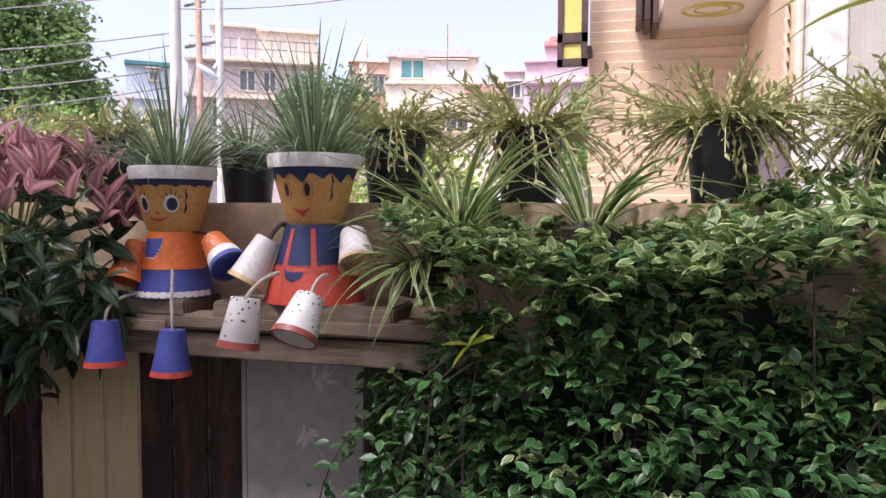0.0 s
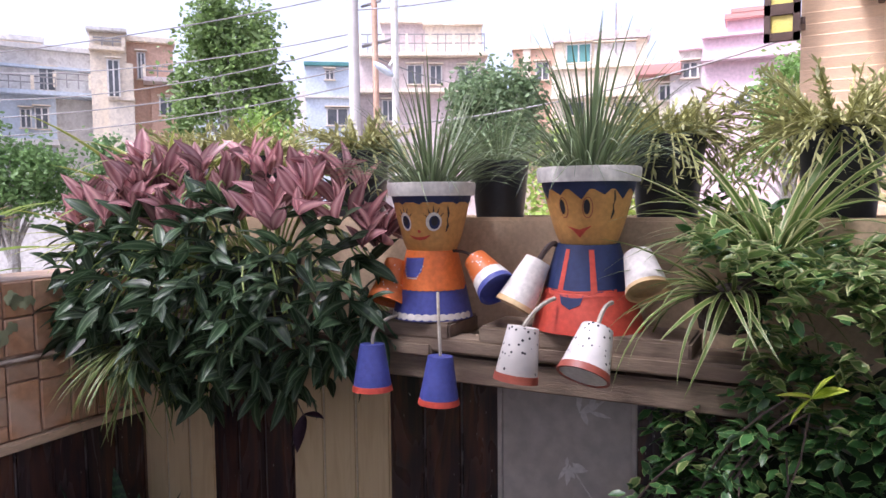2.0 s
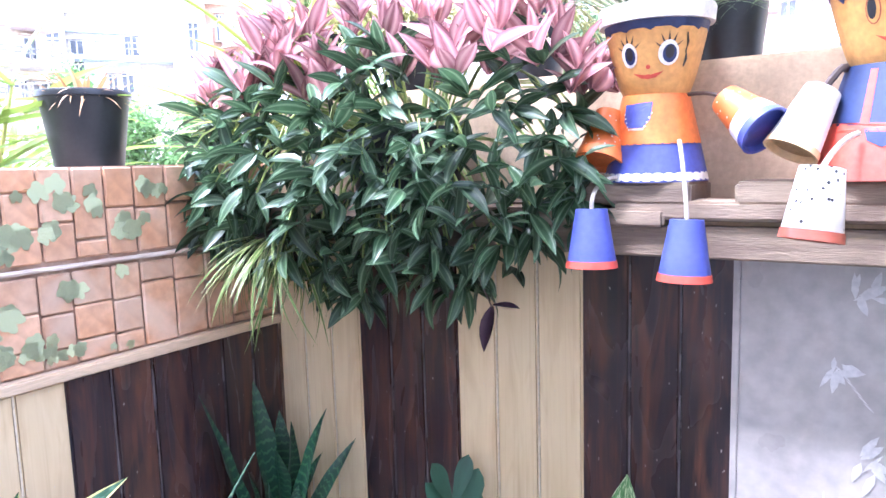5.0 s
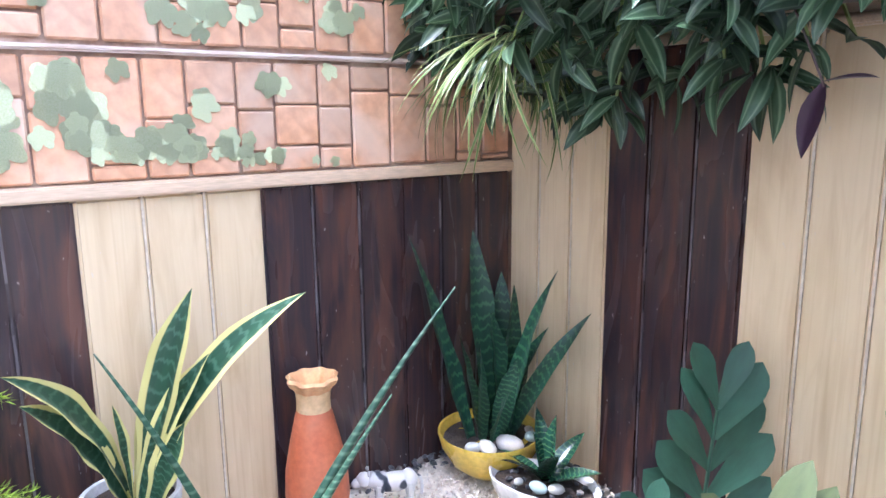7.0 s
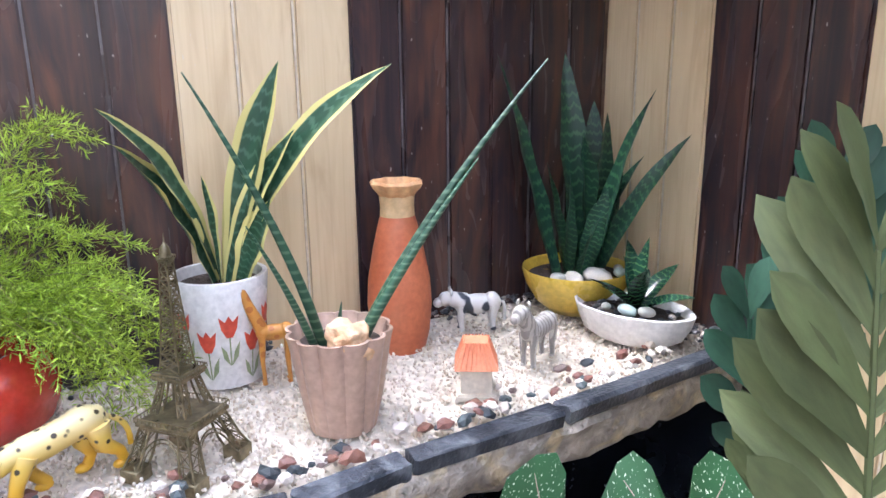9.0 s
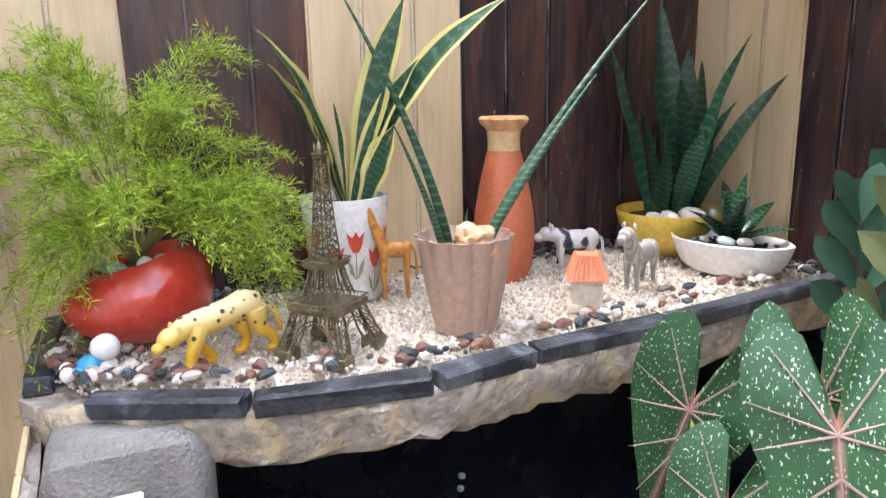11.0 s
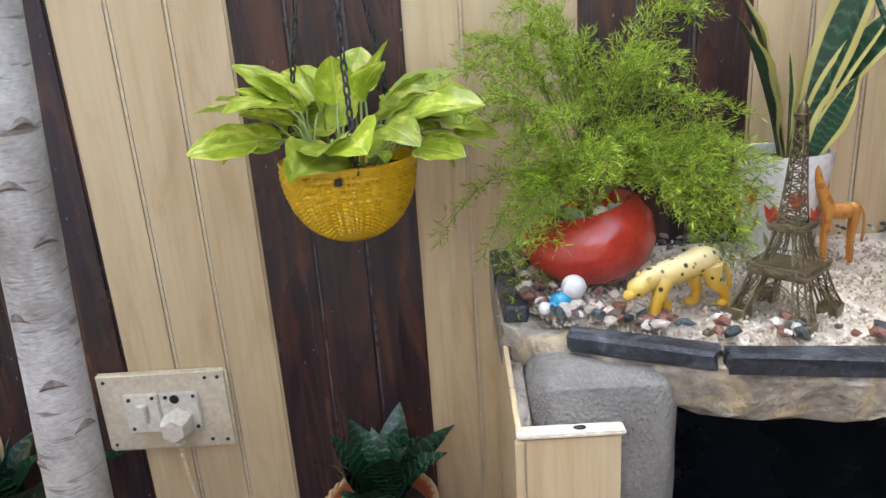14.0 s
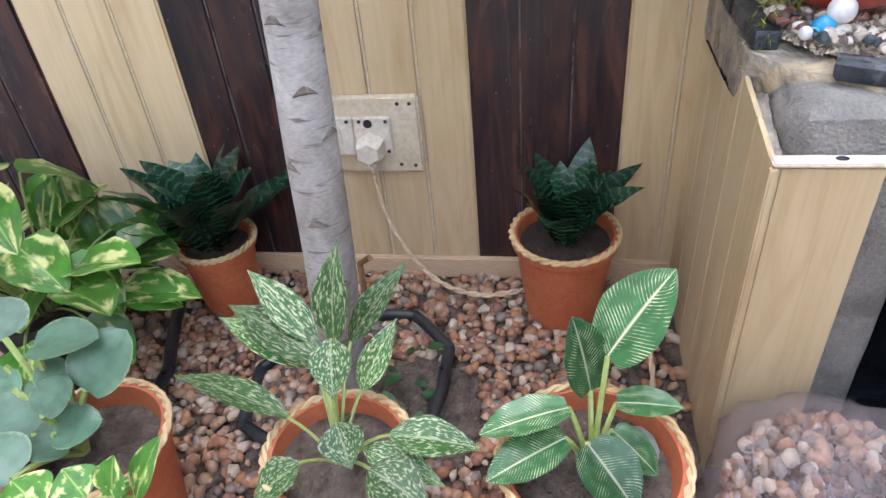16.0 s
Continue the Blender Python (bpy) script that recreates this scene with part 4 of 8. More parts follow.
# yellow bowl of tall snake plants with round stones
yb = thing("yellow_bowl", (-1.70, 1.39, 0.572), "yellow glazed bowl of tall dark snake plants and stones", "potted plant")
part("bowl", lathe([(0.001, 0), (0.045, 0), (0.07, 0.02), (0.088, 0.05), (0.095, 0.075), (0.094, 0.079), (0.09, 0.077), (0.084, 0.06)], 48), YELLOWGLAZE, yb)
soil_disc(yb, 0.086, 0.062)
rng = random.Random(8)
leaves_at(yb, "leaf", [
    ((-0.02, -0.03, 0.06), (-0.075, -0.12, 0.44), 0.049, -0.8, 0.03, -0.7), ((0.0, 0.0, 0.06), (-0.05, 0.0, 0.44), 0.046, 0.3, 0.0, 0.9),
    ((0.01, 0.01, 0.06), (0.0, 0.055, 0.34), 0.046, 1.3, 0.1, -0.4), ((0.02, 0.02, 0.06), (0.09, 0.075, 0.38), 0.041, 1.0, 0.22, 0.7),
    ((0.02, 0.03, 0.06), (0.14, 0.105, 0.31), 0.032, 1.3, 0.4, 0.5), ((-0.01, 0.02, 0.06), (0.03, -0.02, 0.31), 0.046, -1.3, 0.08, -0.7),
    ((0.0, -0.02, 0.06), (0.03, -0.045, 0.25), 0.035, -0.6, 0.06, 0.9), ((0.02, 0.0, 0.06), (0.05, 0.02, 0.22), 0.035, 1.4, 0.08, -0.4),
    ((-0.03, 0.0, 0.06), (-0.04, -0.04, 0.26), 0.038, 0.4, 0.02, 0.7), ((0.0, 0.04, 0.06), (0.06, 0.085, 0.27), 0.038, 0.9, 0.3, 0.5),
    ((0.03, -0.02, 0.06), (0.08, -0.02, 0.18), 0.030, 0.3, 0.1, -0.7), ((-0.02, 0.03, 0.06), (-0.03, 0.05, 0.36), 0.046, 1.1, 0.03, 0.9),
    ((0.03, 0.02, 0.06), (0.05, 0.05, 0.26), 0.041, -1.2, 0.05, -0.4)], SNAKE_G, sword_outline)
for i, (x, y, s) in enumerate(((0.05, -0.045, 0.02), (0.062, -0.005, 0.026), (0.035, -0.065, 0.016), (0.062, 0.045, 0.017), (0.04, 0.06, 0.012))):
    part("stone", peb[i % 3], None, yb, m=pose(x, y, 0.075, 15, 10, i * 40) @ Matrix.Scale(s, 4))

# white scalloped dish with a small rosette and pebbles
di = thing("oval_dish", (-1.545, 1.378, 0.572), "white scalloped oval dish with small plant and pebbles", "potted plant", turn=22)
part("dish", lathe([(0.001, 0), (0.06, 0), (0.08, 0.012), (0.092, 0.035), (0.097, 0.052), (0.094, 0.054), (0.088, 0.045), (0.083, 0.035)], 72, wave=lambda a, z: 1 + 0.03 * (abs(math.cos(a * 4)) - 0.5), squash=0.62), WHITEGLAZE, di)
bm = soil_disc(di, 0.086, 0.04)
bm.matrix_basis = Matrix.Diagonal((1, 0.6, 1, 1))
for i in range(26):
    x, y = rng.uniform(-0.07, 0.07), rng.uniform(-0.035, 0.035)
    part("pebble", (dark_peb := stone_meshes("pebble", M_DARKPEB, 1, 0.6, i)[0]) if i < 1 else dark_peb, None, di, m=pose(x, y, 0.045, 0, 10, i * 31) @ Matrix.Scale(rng.uniform(0.004, 0.008), 4))
for i, (x, y, s) in enumerate(((0.005, -0.03, 0.016), (0.032, -0.02, 0.014), (-0.03, -0.03, 0.010))):
    part("stone", peb[i % 3], None, di, m=pose(x, y, 0.054, 15, 10, i * 40) @ Matrix.Scale(s, 4))
leaves_at(di, "leaf", [((0.0, 0.01, 0.04), (0.09 * math.cos(a), 0.09 * math.sin(a) + 0.01, 0.075 + 0.03 * (i % 3)), 0.03, 0.2, 0.2) for i, a in enumerate((0.2, 1.2, 2.2, 3.1, 4.2, 5.3))] + [((0, 0.01, 0.04), (0.012, 0.02, 0.16), 0.035, 0.4, 0.02), ((0, 0.01, 0.04), (-0.02, 0.0, 0.13), 0.032, -0.4, 0.05)], SNAKE_D, plain_outline)


# ---- small figures on the gravel ----
def animal(name, at, turn, label, scale, mat, legs, neck, tail_mat=None, legpose=None, h=1.0):
    """A standing toy beast: x is forward; one plain body mesh."""
    bm = bmesh.new()
    L, H, R = legs
    blob(bm, (0, 0, H + R * 0.6), (L * 0.6, R * 0.85, R), sub=3)
    blob(bm, (L * 0.38, 0, H + R * 0.75), (L * 0.26, R * 0.9, R * 1.05), sub=2)
    blob(bm, (-L * 0.38, 0, H + R * 0.7), (L * 0.26, R * 0.95, R * 1.05), sub=2)
    nx, nz, nr, hx = neck
    tube([(L * 0.4, 0, H + R), (L * 0.5 + nx * 0.6, 0, H + R + nz * 0.6), (L * 0.5 + nx, 0, H + R + nz)], [R * 0.8, nr * 1.2, nr], 10, bm)
    hp = Vector((L * 0.5 + nx, 0, H + R + nz))
    blob(bm, hp + Vector((hx * 0.25, 0, 0)), (hx * 0.5, nr * 1.15, nr * 1.15), (0, 18, 0), 2)
    blob(bm, hp + Vector((hx * 0.7, 0, -hx * 0.2)), (hx * 0.38, nr * 0.8, nr * 0.75), (0, 25, 0), 2)
    for s in (-1, 1):
        blob(bm, hp + Vector((-0.001, s * nr * 0.9, nr * 1.2)), (nr * 0.3, nr * 0.3, nr * 0.6), (s * 20, 0, 0), 1)
    for i, (x, y) in enumerate(((L * 0.42, R * 0.5), (L * 0.42, -R * 0.5), (-L * 0.42, R * 0.55), (-L * 0.42, -R * 0.55))):
        dx = (legpose or (0, 0, 0, 0))[i]
        tube([(x, y, H + R * 0.6), (x + dx * 0.35 + 0.002, y, H * 0.5), (x + dx, y, 0.003)], [R * 0.48, R * 0.27, R * 0.22], 8, bm)
        blob(bm, (x + dx + R * 0.08, y, 0.003), (R * 0.34, R * 0.26, 0.0035), sub=1)
    tube(curve((-L * 0.55, 0, H + R), (-L * 0.8, 0, H + R * 0.9), (-L * 0.72, 0.002, H * 0.45), 6), [R * 0.16] * 6, 6, bm)
    return solo(name, bm, mat, label, "toy", m=pose(*at, 0, 0, turn) @ Matrix.Scale(scale, 4))


def spotted(name, base, spot, scale, amount, kind="spots"):
    m, nt, p = nodes(name)
    if kind == "spots":
        v = tex(nt, "ShaderNodeTexVoronoi", scale)
        mask = ramp(nt, v.outputs["Distance"], [(amount, grey(1)), (amount + 0.05, grey(0))])
    elif kind == "stripes":
        w = tex(nt, "ShaderNodeTexWave", scale)
        w.inputs["Distortion"].default_value, w.inputs["Detail"].default_value = 3, 2
        mask = ramp(nt, w.outputs["Fac"], [(amount, grey(1)), (amount + 0.1, grey(0))])
    else:
        w = tex(nt, scale=scale, detail=1)
        mask = ramp(nt, w.outputs["Fac"], [(amount, grey(0)), (amount + 0.03, grey(1))])
    n = tex(nt, scale=25)
    col = mixc(nt, mask, ramp(nt, n.outputs["Fac"], [(0.35, tuple(c * 0.8 for c in base)), (0.65, base)]), spot)
    nt.links.new(col, p.inputs["Base Color"])
    p.inputs["Roughness"].default_value = 0.45
    return m


# leopard: pale back shading to yellow legs
m_leo, nt, p = nodes("leopard paint")
tc = nt.nodes.new("ShaderNodeTexCoord")
sp = nt.nodes.new("ShaderNodeSeparateXYZ")
nt.links.new(tc.outputs["Object"], sp.inputs[0])
c = ramp(nt, calc(nt, "MULTIPLY", sp.outputs[2], 13.0), [(0.3, (0.64, 0.36, 0.02)), (0.6, (0.68, 0.48, 0.09)), (0.9, (0.74, 0.62, 0.32))])
vo = tex(nt, "ShaderNodeTexVoronoi", 85)
nt.links.new(mixc(nt, calc(nt, "MULTIPLY", ramp(nt, vo.outputs["Distance"], [(0.2, grey(1)), (0.3, grey(0))]), calc(nt, "GREATER_THAN", sp.outputs[2], 0.035)), c, (0.04, 0.028, 0.015)), p.inputs["Base Color"])
p.inputs["Roughness"].default_value = 0.4
bm = tube([(-0.05, 0, 0.055), (-0.042, 0, 0.06), (-0.028, 0, 0.063), (-0.01, 0, 0.059), (0.012, 0, 0.055), (0.03, 0, 0.053), (0.042, 0, 0.053)], [0.006, 0.014, 0.0175, 0.0155, 0.016, 0.016, 0.011], 14)
tube([(0.03, 0, 0.055), (0.046, 0, 0.054), (0.058, 0, 0.047)], [0.014, 0.0125, 0.011], 12, bm)
blob(bm, (0.063, 0, 0.046), (0.0145, 0.0125, 0.0115), (0, 25, 0), 3)
blob(bm, (0.076, 0, 0.039), (0.008, 0.008, 0.0065), (0, 25, 0), 2)
for s in (-1, 1):
    blob(bm, (0.056, s * 0.0095, 0.057), (0.003, 0.004, 0.0045), (s * 20, 0, 0), 1)
for pts, radii in ((((0.032, 0.009, 0.053), (0.044, 0.01, 0.028), (0.05, 0.01, 0.006)), (0.011, 0.0072, 0.006)), (((0.026, -0.009, 0.052), (0.026, -0.01, 0.026), (0.01, -0.01, 0.007)), (0.011, 0.0072, 0.006)), (((-0.036, 0.009, 0.057), (-0.04, 0.011, 0.033), (-0.056, 0.011, 0.02), (-0.06, 0.011, 0.006)), (0.0135, 0.0095, 0.006, 0.006)), (((-0.034, -0.009, 0.057), (-0.028, -0.011, 0.033), (-0.036, -0.011, 0.018), (-0.03, -0.011, 0.006)), (0.0135, 0.0095, 0.006, 0.006))):
    tube(pts, radii, 10, bm)
    x, y, z = pts[-1]
    blob(bm, (x + 0.004, y, 0.005), (0.0095, 0.0065, 0.0055), sub=2)
tube(curve((-0.048, 0, 0.06), (-0.075, 0, 0.05), (-0.072, 0.004, 0.018), 8), 0.0032, 7, bm)
solo("toy_leopard", bm, m_leo, "yellow spotted toy leopard walking on the gravel", "toy", m=pose(-1.515, 0.585, 0.573, 0, 0, -66))
animal("toy_giraffe", (-1.655, 0.845, 0.573), -100, "orange toy giraffe with dark hooves beside the pot", 1.0, spotted("giraffe paint", (0.6, 0.27, 0.05), (0.4, 0.14, 0.03), 60, 0.25), (0.04, 0.066, 0.0115), (0.02, 0.062, 0.0055, 0.022))
animal("toy_zebra", (-1.54, 1.195, 0.573), -65, "small white and grey striped toy zebra", 1.0, spotted("zebra paint", (0.52, 0.49, 0.43), (0.27, 0.25, 0.23), 40, 0.3, "stripes"), (0.065, 0.042, 0.016), (0.012, 0.03, 0.010, 0.026))
animal("toy_cow", (-1.695, 1.185, 0.573), -110, "black and white toy cow near the vase", 1.0, spotted("cow paint", (0.66, 0.64, 0.6), (0.03, 0.035, 0.045), 22, 0.5, "patch"), (0.062, 0.034, 0.017), (0.014, 0.004, 0.011, 0.026))

# lantern hut
hut = thing("toy_hut", (-1.492, 1.062, 0.572), "tiny cream hut with orange ribbed roof", "ornament", turn=-30)
CREAM = surface("cream resin", (0.6, 0.53, 0.42), (0.68, 0.62, 0.5), 30, 0.6, bumps=0.2)
ORANGE = surface("orange resin", (0.66, 0.2, 0.09), (0.7, 0.28, 0.15), 30, 0.5, bumps=0.2)
part("base", box((-0.026, -0.026, 0), (0.026, 0.026, 0.01), 0.002), CREAM, hut)
part("cabin", box((-0.02, -0.02, 0.01), (0.02, 0.02, 0.045), 0.001), CREAM, hut)
bm = lathe([(0.034, 0.0), (0.039, 0.001), (0.022, 0.033), (0.018, 0.034), (0.001, 0.034)], 4)
part("roof", bm, ORANGE, hut, m=pose(0, 0, 0.043, 0, 0, 45), smooth=False)
for k in range(4):
    bm = bmesh.new()
    for i in range(-3, 4):
        tube([(i * 0.0068, -0.027, 0.001), (i * 0.0042, -0.0158, 0.0335)], 0.0013, 5, bm)
    part("roof_rib", bm, ORANGE, hut, m=pose(0, 0, 0.044, 0, 0, 90 * k))

# small round-headed figure, blue and white
toy = thing("toy_figure", (-1.542, 0.45, 0.573), "small blue and white round-headed toy lying on pebbles", "toy")
bm = bmesh.new()
blob(bm, (0, 0.012, 0.03), 0.0155, sub=3)
part("head", bm, surface("white vinyl", (0.72, 0.72, 0.72), (0.78, 0.78, 0.78), 20, 0.3, bumps=0.03), toy)
bm = bmesh.new()
blob(bm, (0.004, -0.004, 0.014), (0.013, 0.014, 0.012), sub=2)
blob(bm, (0.012, -0.017, 0.01), (0.006, 0.009, 0.006), sub=2)
blob(bm, (-0.006, -0.017, 0.012), (0.005, 0.009, 0.005), sub=2)
part("body", bm, surface("blue vinyl", (0.04, 0.3, 0.55), (0.06, 0.36, 0.6), 20, 0.3, bumps=0.03), toy)
bm = bmesh.new()
blob(bm, (0.016, -0.026, 0.011), (0.009, 0.008, 0.008), sub=2)
blob(bm, (-0.004, -0.028, 0.011), (0.008, 0.008, 0.007), sub=2)
part("feet", bm, surface("white shoe", (0.7, 0.7, 0.7), (0.75, 0.75, 0.75), 20, 0.35, bumps=0.03), toy)


def lattice_tower():
    """Metal souvenir tower: splayed lattice legs with arches, two decks, tapering lettered shaft."""
    t = thing("lattice_tower", (-1.505, 0.705, 0.575), "antique brass lattice tower souvenir on the gravel", "ornament", turn=42)
    brass = surface("antique brass", (0.13, 0.105, 0.055), (0.27, 0.225, 0.13), 60, 0.36, metal=0.6, bumps=0.1)
    corners = ((1, 1), (1, -1), (-1, 1), (-1, -1))

    def lattice_leg(z0, z1, out0, out1, w0, w1, steps, r, sx, sy):
        bm = bmesh.new()
        rails = []
        for ox, oy in ((0, 0), (1, 0), (0, 1), (1, 1)):
            pts = []
            for i in range(steps + 1):
                k = i / steps
                h, w = out0 + (out1 - out0) * k ** 0.8, w0 + (w1 - w0) * k
                pts.append(Vector((sx * (h - ox * w), sy * (h - oy * w), z0 + (z1 - z0) * k)))
            rails.append(pts)
            tube(pts, r, 4, bm)
        for a, b in ((0, 1), (0, 2)):
            for i in range(steps):
                tube([rails[a][i], rails[b][i + 1]], r * 0.5, 3, bm)
                tube([rails[b][i], rails[a][i + 1]], r * 0.5, 3, bm)
                tube([rails[a][i + 1], rails[b][i + 1]], r * 0.62, 3, bm)
        part("leg", bm, brass, t, smooth=False)

    for sx, sy in corners:
        lattice_leg(0.004, 0.047, 0.046, 0.031, 0.018, 0.013, 3, 0.0014, sx, sy)
        lattice_leg(0.062, 0.1, 0.0225, 0.0135, 0.009, 0.007, 3, 0.0012, sx, sy)
        part("foot", box((sx * 0.037 - 0.0115, sy * 0.037 - 0.0115, -0.01), (sx * 0.037 + 0.0115, sy * 0.037 + 0.0115, 0.005), 0.001, seg=1), brass, t)
    out = lambda z: 0.0128 + (0.0045 - 0.0128) * ((z - 0.106) / 0.118) ** 0.75
    zs = [0.106 + 0.118 * i / 12 for i in range(13)]
    for sx, sy in corners:
        bm = tube([(sx * out(z), sy * out(z), z) for z in zs], 0.001, 4)
        part("corner_post", bm, brass, t, smooth=False)
    bm = bmesh.new()
    for side in range(4):
        q = Matrix.Rotation(side * math.pi / 2, 3, "Z")
        for a, b in zip(zs, zs[1:]):
            for s in (1, -1):
                tube([q @ Vector((s * out(a), out(a), a)), q @ Vector((-s * out(b), out(b), b))], 0.0007, 3, bm)
            tube([q @ Vector((out(a), out(a), a)), q @ Vector((-out(a), out(a), a))], 0.0007, 3, bm)
    part("shaft", bm, brass, t, smooth=False)
    for side in range(4):
        q = Matrix.Rotation(side * math.pi / 2, 3, "Z")
        bm = bmesh.new()
        arcs = [[q @ Vector((r * math.cos(a), 0.0415 - 0.011 * math.sin(a), 0.004 + r * 1.25 * math.sin(a))) for a in [math.pi * i / 14 for i in range(15)]] for r in (0.0285, 0.025)]
        for arc in arcs:
            tube(arc, 0.0009, 5, bm)
        for i in range(0, 15, 2):
            tube([arcs[0][i], arcs[1][i]], 0.0006, 3, bm)
        part("arch", bm, brass, t, smooth=False)
    for name, z, w, h, bars in (("first_deck", 0.046, 0.034, 0.014, 14), ("second_deck", 0.098, 0.0205, 0.009, 10), ("top_deck", 0.222, 0.0065, 0.007, 5)):
        bm = box((-w, -w, z + h * 0.3), (w, w, z + h * 0.62), 0.0006, seg=1)
        box((-w * 0.93, -w * 0.93, z), (w * 0.93, w * 0.93, z + h * 0.3), 0.0005, bm, 1)
        for s in range(4):
            q = Matrix.Rotation(s * math.pi / 2, 3, "Z")
            for k in range(bars + 1):
                x = -w + 2 * w * k / bars
                tube([q @ Vector((x, w, z + h * 0.6)), q @ Vector((x, w, z + h))], 0.0006, 3, bm)
            tube([q @ Vector((-w, w, z + h)), q @ Vector((w, w, z + h))], 0.0009, 3, bm)
        part(name, bm, brass, t, smooth=False)
    part("dome", lathe([(0.0058, 0.226), (0.0058, 0.233), (0.0045, 0.238), (0.002, 0.241), (0.0009, 0.244), (0.0002, 0.252)], 12), brass, t)
    for i, ch in enumerate("PARIS"):
        z = 0.196 - i * 0.02
        cu = bpy.data.curves.new("letter", "FONT")
        cu.body, cu.size, cu.extrude, cu.align_x = ch, 0.017, 0.0006, "CENTER"
        tmp = bpy.data.objects.new("letter", cu)
        me = bpy.data.meshes.new_from_object(tmp)
        me.materials.clear()
        me.materials.append(brass)
        bpy.data.objects.remove(tmp)
        for side in (180, 270):
            part("letter", me, None, t, m=pose(0, 0, 0, 0, 0, side) @ pose(0, -out(z) - 0.0015, z - 0.006, 90, 0, 0))


lattice_tower()


# ---- hanging basket with pothos ----
YELLOWPLASTIC = surface("yellow moulded plastic", (0.72, 0.44, 0.008), (0.78, 0.51, 0.012), 10, 0.35, bumps=0.04)
POTHOS_L = leaf_mat("lime pothos leaf", (0.4, 0.53, 0.04), (0.6, 0.64, 0.13), "mottle", 0.5, 0.3, 0.3, rib=(0.5, 0.58, 0.16), vary=0.35, scale=3)
POTHOS_G = leaf_mat("marbled pothos leaf", (0.09, 0.26, 0.035), (0.62, 0.64, 0.26), "mottle", 0.47, 0.28, 0.18, rib=(0.3, 0.42, 0.1), vary=0.35, scale=3.2)
CHAIN = surface("black chain", (0.02, 0.02, 0.022), (0.05, 0.05, 0.055), 40, 0.4, bumps=0.1)
STEM = surface("pale green stalk", (0.25, 0.33, 0.08), (0.35, 0.42, 0.14), 30, 0.5)
def bark_mat():
    """Smooth pale bark with grey stains and short dark cross-wise lines."""
    m, nt, p = nodes("pale grey bark")
    stain = tex(nt, scale=9, stretch=(1, 1, 0.7), detail=6, distortion=0.8)
    col = ramp(nt, stain.outputs["Fac"], [(0.32, (0.24, 0.215, 0.185)), (0.48, (0.4, 0.38, 0.355)), (0.66, (0.56, 0.545, 0.52))])
    lines = tex(nt, scale=16, stretch=(1, 1, 7), detail=4, distortion=0.4)
    col = mixc(nt, ramp(nt, lines.outputs["Fac"], [(0.61, grey(0)), (0.68, grey(0.85))]), col, (0.16, 0.135, 0.11))
    fine = tex(nt, scale=120, stretch=(1, 1, 2.5), detail=4)
    col = mixc(nt, 0.5, col, ramp(nt, fine.outputs["Fac"], [(0.3, grey(0.6)), (0.7, grey(1.25))]), "MULTIPLY")
    nt.links.new(col, p.inputs["Base Color"])
    p.inputs["Roughness"].default_value = 0.8
    bump(nt, p, calc(nt, "SUBTRACT", fine.outputs["Fac"], lines.outputs["Fac"]), 0.7, 0.002)
    return m


BARK = bark_mat()


def heart_outline(s):
    return (math.sin(math.pi * min(1, 0.16 + 0.84 * s) ** 0.9) ** 0.8) * (1 if s > 0.02 else 0.6)


